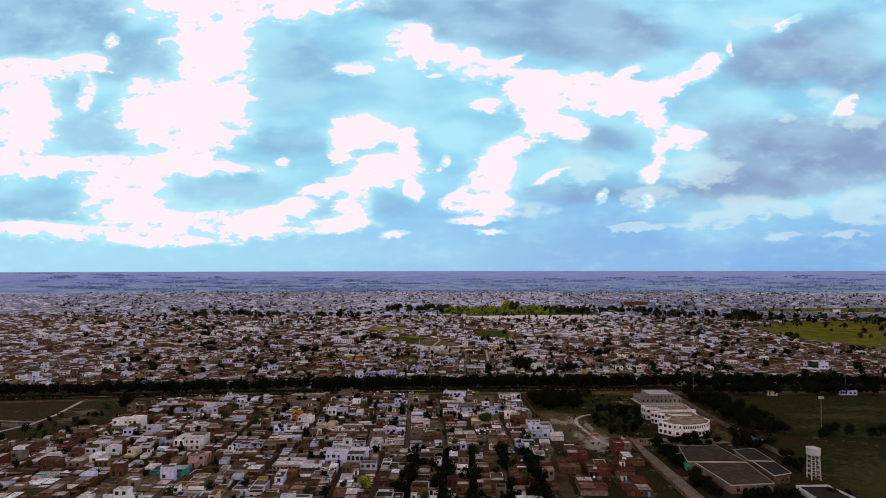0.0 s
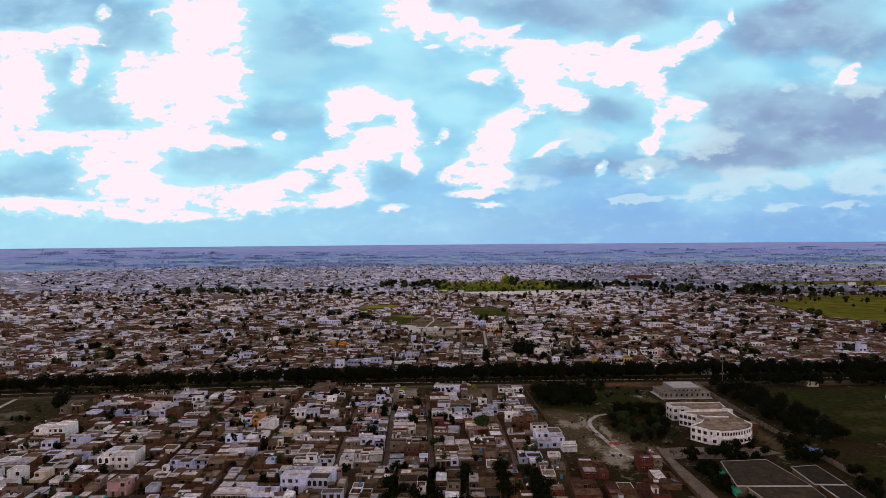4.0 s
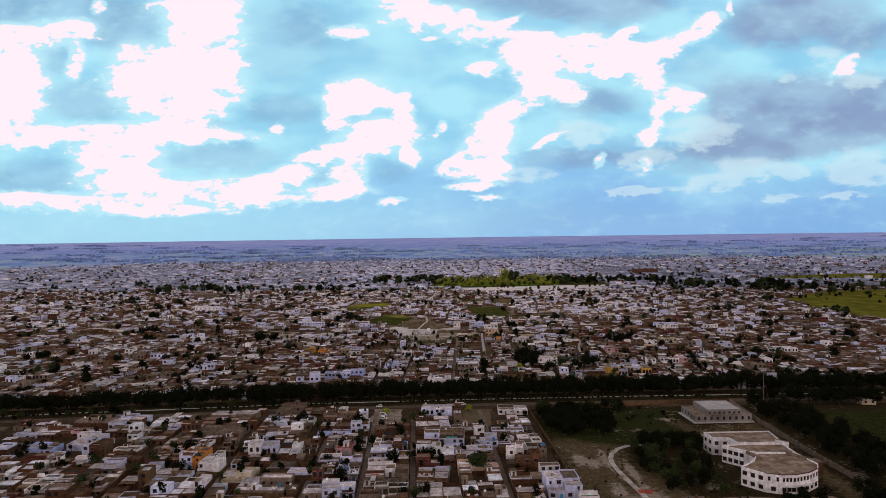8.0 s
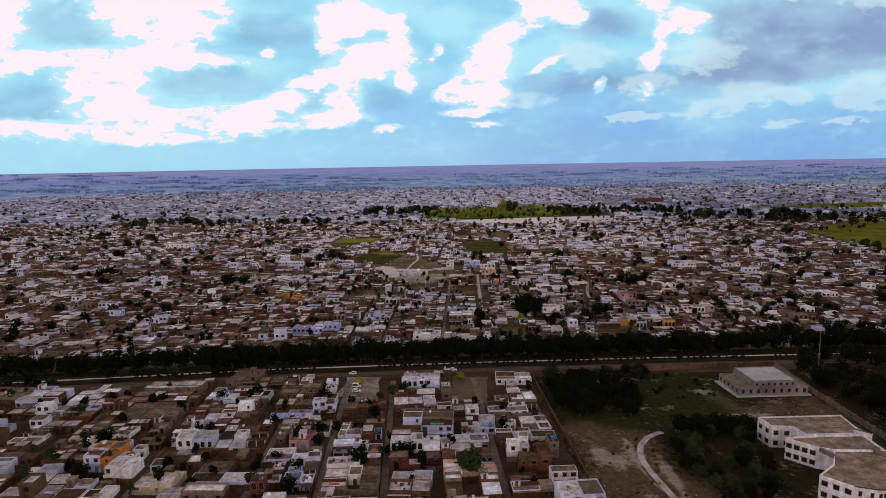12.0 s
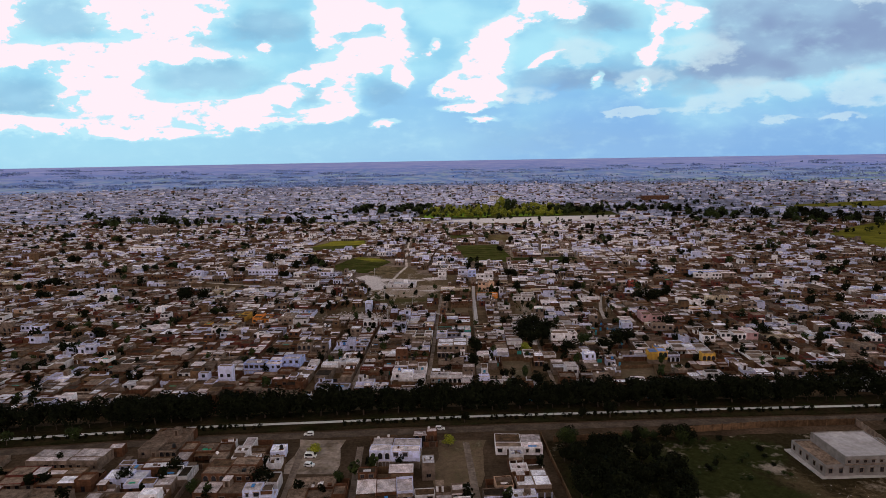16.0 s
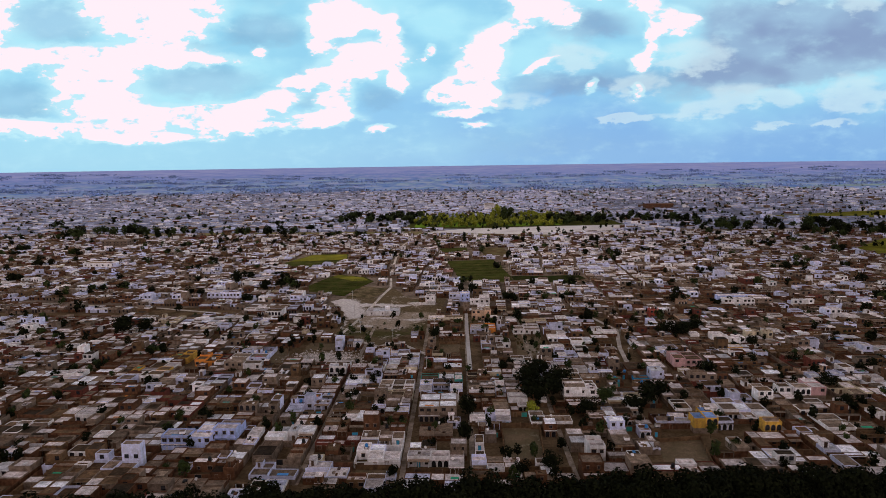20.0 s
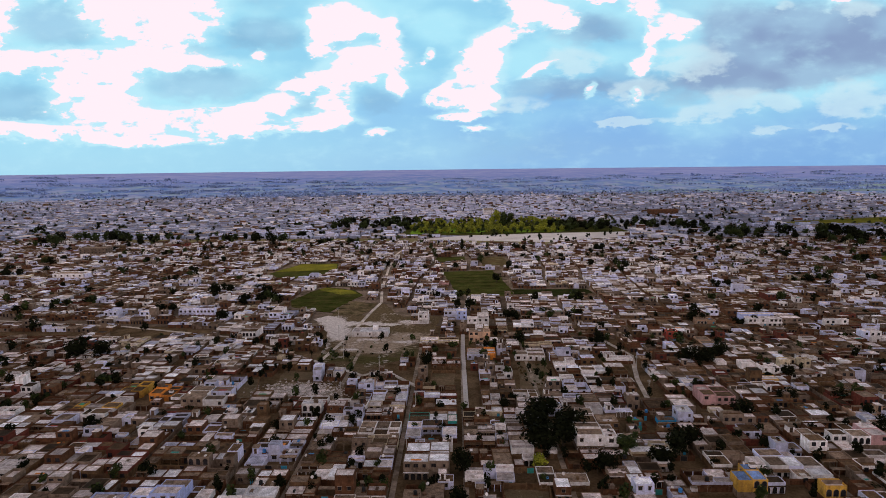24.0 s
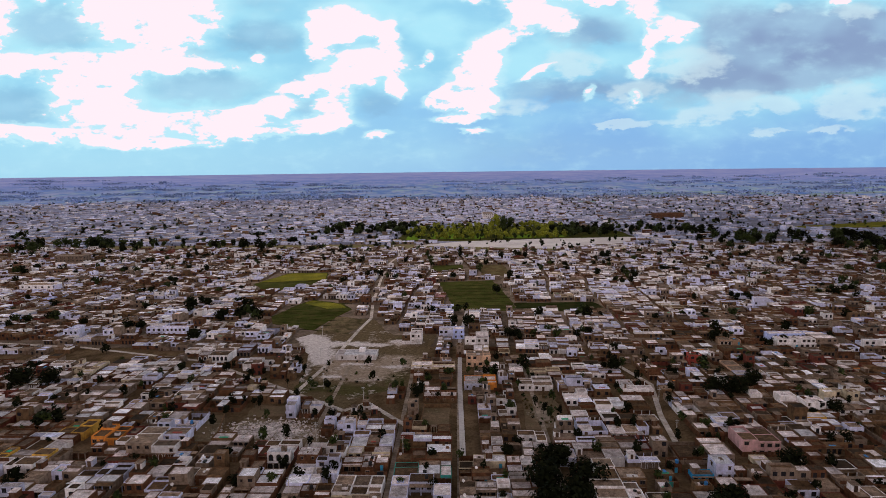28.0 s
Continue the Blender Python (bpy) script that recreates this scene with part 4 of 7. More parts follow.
b = ribbon([(64, 68), (60, 68), (56, 66.5), (52, 63.5), (49, 59), (47.3, 54), (46.8, 49), (47.2, 43), (48.3, 36), (49.4, 29), (51, 20), (54, 12), (57, 6)], 2.2, -0.1, 0.14, "sand")
ribbon([(50.5, 61), (46.5, 54), (45, 46), (46, 38), (48, 33)], 1.0, -0.1, 0.12, "dust", b)
tagged(part("path", b), "pale dirt track across the school ground", "path", kind="structure")
b = ribbon([(66, 22), (69, -9), (71, -36), (74, -80)], 6.5, -0.1, 0.14, "lane")
tagged(part("driveway", b), "pale grey concrete driveway", "driveway", kind="structure")
b = ribbon([(-246, 12), (-239, 33), (-240, 52), (-249, 90), (-250, 98)], 2.6, -0.1, 0.15, "sand")
ribbon([(-330, 44), (-280, 40), (-239, 36)], 2.6, -0.1, 0.15, "dust", b)
tagged(part("footpath", b), "pale dirt track over the waste ground", "path", kind="structure")
b = Build()
for i in range(8):
    y = 392 + i * 10
    ribbon([(-108 + i * 1.0, y), (-66 + i * 0.2, y - 12 + i)], 0.35, 0, 0.35, "grass", b)
for i in range(7):
    y = 436 + i * 11
    ribbon([(4 - i * 1.6, y), (37, y + 4)], 0.35, 0, 0.35, "grass", b)
tagged(part("field_bund", b), "low earth bunds between crop strips", "bund", kind="structure")


# ---- houses ----
ROOFS = ("pale",) * 36 + ("white",) * 14 + ("grey",) * 20 + ("brown",) * 20 + ("dark",) * 12


def ring(x0, x1, y0, y1, z0, z1, mat, t=0.22):
    return [(x0, x1, y0, y0 + t, z0, z1, mat, None), (x0, x1, y1 - t, y1, z0, z1, mat, None),
            (x0, x0 + t, y0 + t, y1 - t, z0, z1, mat, None), (x1 - t, x1, y0 + t, y1 - t, z0, z1, mat, None)]


def design(rng, W, D, h, wall, roof, full=False):
    """One flat-roofed house on its lot, front towards -y: a cluster of rooms round courts. Boxes and blocks by part, then windows, doors and tanks."""
    parts, wins, doors, tanks, dishes = [], [], [], [], []
    two = h > 5.6
    nx = 1 if W < 7.5 else 2 if W < 14.5 else 3
    ny = 1 if D < 7.0 else 2 if D < 15 else 3
    if full:
        nx, ny = max(1, min(2, nx)), max(2, min(3, ny))

    def cuts(n, span):
        edges = [0.0]
        for i in range(n):
            edges.append(edges[-1] + rng.uniform(0.6, 1.5))
        return [-span / 2 + span * e / edges[-1] for e in edges]

    xs, ys = cuts(nx, W), cuts(ny, D)
    court = None
    if full and rng.random() < 0.6:
        court = {(rng.randrange(nx), rng.randrange(1, ny))}
    elif not full and nx * ny > 1 and rng.random() < 0.85:
        court = {(rng.randrange(nx), rng.randrange(ny))}
        if nx * ny > 3 and rng.random() < 0.85:
            court.add((rng.randrange(nx), rng.randrange(ny)))
    tall = (rng.randrange(nx), rng.randrange(ny)) if two else None
    base = rng.uniform(2.7, 3.2)
    if not two:
        base = min(base, h - 0.4)
    if court:
        hw = rng.uniform(1.8, 2.5)
        cw = M[rng.choice(("brick", "brick", wall, "cement", "mud"))]
        parts.append(("boundary_wall", "ring", [(-W / 2, W / 2, -D / 2, D / 2, 0, hw, cw, None)]))
    spots = []
    for i in range(nx):
        for j in range(ny):
            x0, x1, y0, y1 = xs[i] + 0.03, xs[i + 1] - 0.03, ys[j] + 0.03, ys[j + 1] - 0.03
            if court and (i, j) in court and (i, j) != tall:
                if j == 0:
                    doors.append(((x0 + x1) / 2, y0 - 0.02, 0.0, 0, "gate"))
                if rng.random() < 0.35 and x1 - x0 > 2.5:
                    z = rng.uniform(2.4, 2.8)
                    parts.append(("verandah", "box", [(x0 + 0.3, x1 - 0.3, y1 - 1.9, y1, z, z + 0.16, M["cement"], M["roof_" + rng.choice(("grey", "brown"))])] + [(cx - 0.14, cx + 0.14, y1 - 1.85, y1 - 1.57, 0, z, M[wall], None) for cx in (x0 + 0.5, (x0 + x1) / 2, x1 - 0.5)]))
                continue
            wm = M[wall] if rng.random() < (0.85 if full else 0.5) else M[rng.choice(("brick", "cement", "white", "mud", "brick", "lilac", "cement"))]
            rm = M["roof_" + (roof if rng.random() < (0.8 if full else 0.5) else rng.choice(ROOFS))]
            high = (i, j) == tall or (two and rng.random() < (0.9 if full else 0.22))
            par = rng.choice((0.08, 0.12, 0.18, 0.3)) if rng.random() < 0.8 else rng.uniform(0.4, 1.0)
            z = base + rng.uniform(-0.55, 0.65)
            top = z + rng.uniform(2.7, 3.1) if high else z
            if h > 8.5 and (i, j) == tall:
                top += 2.9
            parts.append(("room", "block", [(x0, x1, y0, y1, 0, top, top + par, wm, rm)]))
            spots.append(((x0 + x1) / 2, (y0 + y1) / 2, top, x1 - x0, y1 - y0))
            open_front = j == 0 or (court and (i, j - 1) in court)
            porch = open_front and x1 - x0 > 3.6 and rng.random() < 0.16
            if porch:
                n = max(2, int((x1 - x0) / 1.95))
                for q in range(n):
                    doors.append((x0 + (x1 - x0) * (q + 0.5) / n, y0, 0.05, 0, "arch"))
                parts.append(("porch_roof", "box", [(x0 - 0.1, x1 + 0.1, y0 - 0.75, y0 - 0.005, 2.62, 2.76, M["cement"], rm)]))
            elif open_front:
                n = max(1, int((x1 - x0) / 2.7))
                for q in range(n):
                    cx = x0 + (x1 - x0) * (q + 0.5) / n
                    if q == n // 2 and rng.random() < 0.6:
                        doors.append((cx, y0, 0.0, 0, "door"))
                    elif rng.random() < 0.8:
                        wins.append((cx, y0, 1.0, 0))
            if high and x1 - x0 > 3.6 and rng.random() < 0.12:
                n = max(2, int((x1 - x0) / 2.1))
                for q in range(n):
                    doors.append((x0 + (x1 - x0) * (q + 0.5) / n, y0, z + 0.1, 0, "arch"))
            elif high:
                n = max(1, int((x1 - x0) / 2.6))
                for q in range(n):
                    if rng.random() < 0.8:
                        wins.append((x0 + (x1 - x0) * (q + 0.5) / n, y0, z + 1.0, 0))
                if rng.random() < 0.5:
                    sd = rng.choice((-1, 1))
                    wins.append((x0 if sd < 0 else x1, (y0 + y1) / 2, z + 1.0, 90 * sd))
                if rng.random() < 0.4:
                    parts.append(("balcony", "box", [(x0, x1, y0 - 0.9, y0 - 0.005, z - 0.1, z + 0.05, wm, None), (x0, x1, y0 - 0.9, y0 - 0.8, z + 0.05, z + 0.85, wm, None)]))
    low = [q for q in spots if q[2] < 5]
    if low and rng.random() < 0.24:
        cx, cy, z, w, d = rng.choice(low)
        if w > 3.2 and d > 3.4:
            sx, sy = cx - w / 2 + 0.35, cy + d / 2 - 3.2
            sm = M[rng.choice((wall, "brick", "white", "cement"))]
            parts.append(("stair_room", "box", [(sx, sx + 2.3, sy, sy + 2.8, z + 0.002, z + 2.2, sm, None), (sx - 0.2, sx + 2.5, sy - 0.25, sy + 3.0, z + 2.2, z + 2.32, M["cement"], M["roof_" + rng.choice(("pale", "grey"))])]))
            doors.append((sx + 1.15, sy, z, 0, "small"))
    if spots and rng.random() < 0.45:
        cx, cy, z, w, d = rng.choice(spots)
        for k in range(rng.randint(2, 5)):
            px, py = cx + rng.uniform(-0.35, 0.35) * w, cy + rng.uniform(-0.35, 0.35) * d
            a, e = rng.uniform(0.2, 0.7), rng.uniform(0.2, 0.9)
            parts.append(("crate", "box", [(px - a, px + a, py - e, py + e, z + 0.003 + k * 0.001, z + rng.uniform(0.15, 0.7), M[rng.choice(("brick", "wood", "cement", "white", "mud", "tank_black"))], None)]))
    if spots and rng.random() < 0.22:
        cx, cy, z, w, d = rng.choice(spots)
        parts.append(("roof_partition", "box", [(cx - w / 2 + 0.2, cx + w / 2 - 0.2, cy, cy + 0.2, z + 0.002, z + rng.uniform(0.9, 1.7), M[rng.choice(("brick", wall, "cement"))], None)]))
    if spots and rng.random() < 0.32:
        cx, cy, z, w, d = rng.choice(spots)
        tanks.append((cx + w * 0.2, cy - d * 0.15, z, rng.choice(("tank_blue", "tank_black", "cement", "white"))))
    if spots and rng.random() < 0.3:
        cx, cy, z, w, d = rng.choice(spots)
        dishes.append((cx - w * 0.25, cy + d * 0.2, z))
    if spots and rng.random() < 0.22:
        cx, cy, z, w, d = rng.choice(spots)
        cm = M[rng.choice(("green_cloth", "tank_blue", "red", "orange", "white", "sky", "teal"))]
        parts.append(("sheet", "box", [(cx - w * 0.2, cx + w * 0.22, cy - d * 0.3, cy - d * 0.3 + rng.uniform(0.7, 1.6), z + 0.003, z + 0.06, cm, None)]))
    if spots and rng.random() < 0.3:
        cx, cy, z, w, d = rng.choice(spots)
        parts.append(("charpoy", "box", [(cx - 0.5, cx + 0.5, cy - 0.95, cy + 0.95, z + 0.4, z + 0.48, M[rng.choice(("wood", "white", "tank_blue", "cement"))], None)] + [(cx + a - 0.05, cx + a + 0.05, cy + e - 0.05, cy + e + 0.05, z + 0.002, z + 0.4, M["wood"], None) for a in (-0.44, 0.44) for e in (-0.88, 0.88)]))
    return parts, wins, doors, tanks, dishes


def fill(b, kind, boxes, at=None):
    for box in boxes:
        if kind == "block":
            b.block(box, at)
        elif kind == "ring":
            x0, x1, y0, y1, z0, z1, m, _ = box
            for r in ring(x0, x1, y0, y1, z0, z1, m):
                b.box(r, at)
        else:
            b.box(box, at)


def framed(w, h, out, deep, rim, mat, pane, name, hood=0.0):
    """A frame with its recessed leaf, in one piece."""
    b = Build()
    o = [(-w / 2, 0), (w / 2, 0), (w / 2, h), (-w / 2, h)]
    n = [(-w / 2 + rim, rim), (w / 2 - rim, rim), (w / 2 - rim, h - rim), (-w / 2 + rim, h - rim)]
    for pts, y in ((o, 0.02), (o, -out), (n, -out), (n, -out + deep)):
        b.v.extend((x, y, z) for x, z in pts)
    a = b.slot(mat)
    for r in range(3):
        for i in range(4):
            k = (i + 1) % 4
            b.f.append((r * 4 + i, r * 4 + k, r * 4 + 4 + k, r * 4 + 4 + i))
            b.m.append(a)
    if pane:
        b.f.append((12, 13, 14, 15))
        b.m.append(b.slot(pane))
    if hood:
        b.box((-w / 2 - 0.15, w / 2 + 0.15, -hood, 0.02, h + 0.05, h + 0.15, M["cement"], None))
    return b.mesh(name)


def arch_mesh(w, h, mat):
    """An arched opening with a raised surround and a flat dark face for the porch's shade."""
    b = Build()
    r = w / 2
    out = [(-r, 0), (r, 0)] + [(r * math.cos(k * math.pi / 6), h - r + r * math.sin(k * math.pi / 6)) for k in range(7)]
    rim = 0.13
    big = [(x * (1 + rim / r), z + (0 if z == 0 else rim * max(0.0, (z - h + r) / r))) for x, z in out]
    n = len(out)
    for pts, y in ((big, 0.02), (big, -0.07), (out, -0.07), (out, -0.01)):
        b.v.extend((x, y, z) for x, z in pts)
    s = b.slot(M[mat])
    for q in range(3):
        for i in range(n):
            k = (i + 1) % n
            b.f.append((q * n + i, q * n + k, q * n + n + k, q * n + n + i))
            b.m.append(s)
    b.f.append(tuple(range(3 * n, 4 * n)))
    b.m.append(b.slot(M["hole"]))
    return b.mesh("archway")


PANES = {}


def window_mesh(w, h):
    frame_mesh = framed(w, h, 0.09, 0.08, 0.09, M["cement"], None, "window", 0.4)
    b = Build()
    b.box((-w / 2 + 0.09, w / 2 - 0.09, -0.01, 0.02, 0.09, h - 0.09, M["hole"], None))
    b.box((-0.03, 0.03, -0.03, 0.01, 0.09, h - 0.09, M["wood"], None))
    PANES[frame_mesh.name] = b.mesh("pane")
    return frame_mesh


def add_window(mesh, parent, place):
    o = part("window", mesh, parent)
    o.matrix_basis = place
    part("pane", PANES[mesh.name], o)


def door_mesh(w, h, mat):
    return framed(w, h, 0.07, 0.05, 0.08, M["cement"], M[mat], "door")


def tank_mesh(mat):
    b = Build()
    if mat in ("cement", "white"):
        b.box((-0.9, 0.9, -0.7, 0.7, 0.4, 1.5, M[mat], None))
        b.box((-1.0, 1.0, -0.8, 0.8, 1.5, 1.6, M["cement"], None))
        for x in (-0.7, 0.7):
            b.box((x - 0.15, x + 0.15, -0.6, 0.6, 0, 0.4, M["brick"], None))
    else:
        b.box((-0.7, 0.7, -0.7, 0.7, 0, 0.3, M["brick"], None))
        b.tube((0, 0, 0.3), (0, 0, 1.4), 0.62, 0.62, M[mat], 12)
        b.tube((0, 0, 1.4), (0, 0, 1.62), 0.62, 0.25, M[mat], 12)
        b.tube((0, 0, 1.62), (0, 0, 1.72), 0.22, 0.22, M[mat], 10)
    return b.mesh("water_tank")


WINDOWS = [window_mesh(1.3, 1.35), window_mesh(1.7, 1.4), window_mesh(0.9, 1.2)]
DOORS = {"gate": [door_mesh(2.4, 2.1, m) for m in ("wood", "blue_door", "teal", "tank_black")], "door": [door_mesh(1.2, 2.15, m) for m in ("wood", "wood", "blue_door")], "small": [door_mesh(0.95, 1.95, "wood")]}
def dish_mesh():
    b = Build()
    b.tube((0, 0, 0), (0, 0, 0.7), 0.05, 0.05, M["steel"], 6)
    b.tube((0, 0.05, 0.75), (0, -0.12, 0.9), 0.12, 0.55, M["white"], 14)
    b.tube((0, -0.12, 0.9), (0, -0.5, 1.2), 0.02, 0.02, M["steel"], 4)
    return b.mesh("satellite_dish")


DISH = dish_mesh()
ARCHES = {m: arch_mesh(1.5, 2.3, m) for m in ("white", "cement", "cream")}
TANKS = {m: tank_mesh(m) for m in ("tank_blue", "tank_black", "cement", "white")}
COLOUR = {"white": "white-washed", "lilac": "pale bluish white", "cement": "grey cement-plastered", "brick": "brown brick", "dark_brick": "dark red brick", "mud": "brown mud-plastered", "cream": "cream painted", "pink": "pink painted", "sky": "light blue painted", "ochre": "ochre yellow", "orange": "orange painted", "peach": "peach painted", "red": "red painted", "teal": "teal painted", "azure": "bright blue painted"}


def house_thing(rng, x, y, W, D, h, wall, roof, rz=0.0, full=False, group=""):
    W, D = W * UNIT, D * UNIT
    parts, wins, doors, tanks, dishes = design(rng, W, D, h, wall, roof, full)
    ob = empty("house", x, y, 0, rz)
    size = "two-storey" if h > 5.6 else "single-storey"
    tone = {"pale": "pale", "white": "white", "grey": "grey", "brown": "brown", "dark": "dark", "slate": "slate-grey", "red": "red", "sky": "blue", "lilac": "lilac-grey"}[roof]
    tagged(ob, f"{COLOUR[wall]} {size} house with a {tone} flat roof", "house", group)
    for name, kind, boxes in parts:
        b = Build()
        fill(b, kind, boxes)
        part(name, b, ob)
    for wx, wy, wz, a in wins:
        add_window(rng.choice(WINDOWS), ob, pose(wx, wy, wz, 0, 0, a))
    for dx, dy, dz, a, kind in doors:
        o = part("archway", ARCHES[wall if wall in ARCHES else "white" if wall in ("lilac", "sky", "pink", "peach") else "cement"], ob) if kind == "arch" else part("door", rng.choice(DOORS[kind]), ob)
        o.matrix_basis = pose(dx, dy, dz, 0, 0, a)
    for tx, ty, tz, m in tanks:
        o = part("water_tank", TANKS[m], ob)
        o.matrix_basis = pose(tx, ty, tz)
    for tx, ty, tz in dishes:
        o = part("satellite_dish", DISH, ob)
        o.matrix_basis = pose(tx, ty, tz, 0, 0, rng.uniform(-40, 40))
    return ob


def house_joined(b, rng, x, y, W, D, h, wall, roof, rz=0.0, far=False):
    W, D = W * UNIT, D * UNIT
    at = (x * UNIT, y * UNIT, math.cos(rz), math.sin(rz))
    if far:
        two = h > 5.6
        h1 = 3.5 if two else h
        wm, rm = M[wall], M["roof_" + roof]
        b.box((-W / 2, W / 2, -D / 2, D / 2, 0, h1, wm, rm), at)
        if two:
            fx, fy = rng.uniform(0.5, 0.9), rng.uniform(0.4, 0.8)
            b.box((-W / 2, -W / 2 + W * fx, D / 2 - D * fy, D / 2, h1, h, wm, M["roof_" + rng.choice(("pale", "grey"))]), at)
        n = rng.randint(0, 2)
        for i in range(n):
            cx = rng.uniform(-W * 0.3, W * 0.3)
            # dark panels stand for the shade in doorways
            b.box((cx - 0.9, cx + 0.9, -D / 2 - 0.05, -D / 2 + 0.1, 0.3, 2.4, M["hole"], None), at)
        return
    parts, wins, doors, tanks, dishes = design(rng, W, D, h, wall, roof)
    for name, kind, boxes in parts:
        if name not in ("charpoy", "crate") or rng.random() < 0.3:
            fill(b, kind, boxes, at)
    for wx, wy, wz, a in wins:
        if a == 0:
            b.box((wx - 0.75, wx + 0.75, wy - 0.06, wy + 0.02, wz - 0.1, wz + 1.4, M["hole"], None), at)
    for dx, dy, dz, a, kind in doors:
        # arches and some doors get a dark panel for the shade within
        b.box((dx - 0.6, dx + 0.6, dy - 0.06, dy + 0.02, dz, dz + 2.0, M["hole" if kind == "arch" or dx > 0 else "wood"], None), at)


WALLS = ("white",) * 15 + ("lilac",) * 12 + ("cement",) * 18 + ("brick",) * 38 + ("dark_brick",) * 7 + ("mud",) * 14 + ("cream",) * 4 + ("pink", "sky", "ochre", "peach", "teal")


lots = random.Random(11)
thing_lots, mid_lots, far_lots = [], [], []


def house_at(x, y, W, D, h, wall, roof, rz=0.0):
    """A house known by its own looks; y is its front."""
    rng = random.Random(int(x * 31 + y * 7))
    D = min(D, 14)
    x, y = x * (1 + 0.0022 * h), y + 0.42 * h
    take(x, y + D / 2, W / 2, D / 2)
    house_thing(rng, x, y + D / 2, W - 0.3, D - 0.3, h, wall, "grey" if roof == "brick" else roof, rz, True, "landmark houses")


# ---- houses that stand out ----
house_at(-102, 38, 8.7, 9, 7.0, 'orange', 'grey')
house_at(-93, 32, 7.8, 10, 7.0, 'white', 'pale')
house_at(-64, 30, 19.7, 12, 4.5, 'lilac', 'pale')
house_at(-82, 28, 10.7, 9, 4.0, 'cream', 'pale')
house_at(-70, 16, 16.4, 13, 4.5, 'cement', 'pale')
house_at(-144, 47, 7.5, 9, 8.0, 'lilac', 'pale')
house_at(-134, 52, 9.9, 8, 5.0, 'white', 'grey')
house_at(-166, 86, 22.2, 12, 5.0, 'cement', 'grey')
house_at(-153, 82, 12.6, 14, 5.0, 'lilac', 'pale')
house_at(-108, 56, 8.8, 7, 5.0, 'white', 'grey')
house_at(-106, 70, 18.9, 11, 5.0, 'cement', 'grey')
house_at(-110, 95, 20.8, 8, 4.0, 'cement', 'pale')
house_at(-19, 96, 14.0, 9, 7.5, 'lilac', 'pale')
house_at(-60, 79, 13.5, 14, 6.0, 'brick', 'grey')
house_at(-59, 71, 13.5, 5, 4.0, 'sky', 'grey')
house_at(-59, 93, 6.7, 6, 6.5, 'white', 'grey')
house_at(-14, 59, 16.1, 13, 6.5, 'cement', 'brown')
house_at(-51, 53, 6.4, 8, 4.5, 'pink', 'red')
house_at(-37, 57, 7.5, 8, 4.0, 'white', 'grey')
house_at(-16, 25, 10.8, 11, 5.0, 'lilac', 'pale')
house_at(2, 63, 9.5, 9, 5.0, 'lilac', 'pale')
house_at(16, 38, 9.1, 9, 7.0, 'brick', 'brown')
house_at(12, 45, 6.6, 8, 7.0, 'white', 'pale')
house_at(15, 105, 13.7, 9, 4.5, 'white', 'pale')
house_at(-59, -30, 16.2, 12, 7.0, 'lilac', 'pale')
house_at(-77, -36, 20.6, 10, 5.0, 'lilac', 'pale')
house_at(-181, 21, 13.2, 10, 8.0, 'white', 'pale')
house_at(-168, 51, 11.2, 8, 5.0, 'sky', 'grey')
house_at(-153, 56, 13.9, 10, 6.0, 'lilac', 'pale')
house_at(-134, -11, 12.5, 11, 6.0, 'white', 'pale')
house_at(-119, -34, 6.7, 8, 6.0, 'pink', 'grey')
house_at(-87, -63, 11.2, 9, 5.0, 'lilac', 'brown')
house_at(-119, 248, 9.1, 10, 5.0, 'ochre', 'brown')
house_at(-106, 245, 9.2, 9, 4.0, 'orange', 'brown')
house_at(-86, 234, 15.2, 13, 7.5, 'white', 'grey')
house_at(-146, 368, 21.2, 10, 7.0, 'lilac', 'pale')
house_at(-103, 321, 13.8, 11, 6.0, 'white', 'pale')
house_at(-81, 315, 14.2, 10, 5.0, 'white', 'pale')
house_at(-129, 280, 14.7, 22, 4.5, 'cement', 'pale')
house_at(-88, 255, 12.9, 12, 4.5, 'lilac', 'pale')
house_at(-66, 234, 12.1, 14, 4.5, 'cement', 'pale')
house_at(69, 223, 6.2, 6, 3.6, 'azure', 'grey')
house_at(74, 233, 15.9, 12, 5.5, 'brick', 'pale')
house_at(46, 216, 12.7, 11, 7.5, 'white', 'grey')
house_at(91, 237, 11.4, 10, 7.5, 'pink', 'brown')
house_at(70, 286, 11.6, 12, 5.0, 'white', 'pale')
house_at(121, 268, 12.7, 11, 6.5, 'white', 'pale')
house_at(163, 344, 27.4, 14, 6.5, 'sky', 'pale')
house_at(103, 319, 5.7, 8, 6.5, 'red', 'grey')
house_at(131, 350, 10.1, 10, 5.0, 'peach', 'grey')
house_at(118, 308, 10.3, 12, 5.0, 'peach', 'grey')
house_at(-7, 311, 19.0, 10, 5.0, 'cream', 'pale')
house_at(12, 292, 12.8, 10, 5.0, 'orange', 'pale')
house_at(-0, 362, 13.0, 9, 6.0, 'sky', 'pale')
house_at(-19, 353, 9.9, 10, 6.5, 'white', 'pale')
house_at(-3, 279, 12.6, 11, 5.0, 'brick', 'pale')
house_at(12, 319, 10.7, 10, 6.0, 'peach', 'grey')
house_at(12, 346, 11.8, 9, 6.0, 'white', 'pale')
house_at(33, 291, 13.3, 9, 5.0, 'white', 'grey')
house_at(-6, 189, 12.8, 16, 6.0, 'cement', 'white')
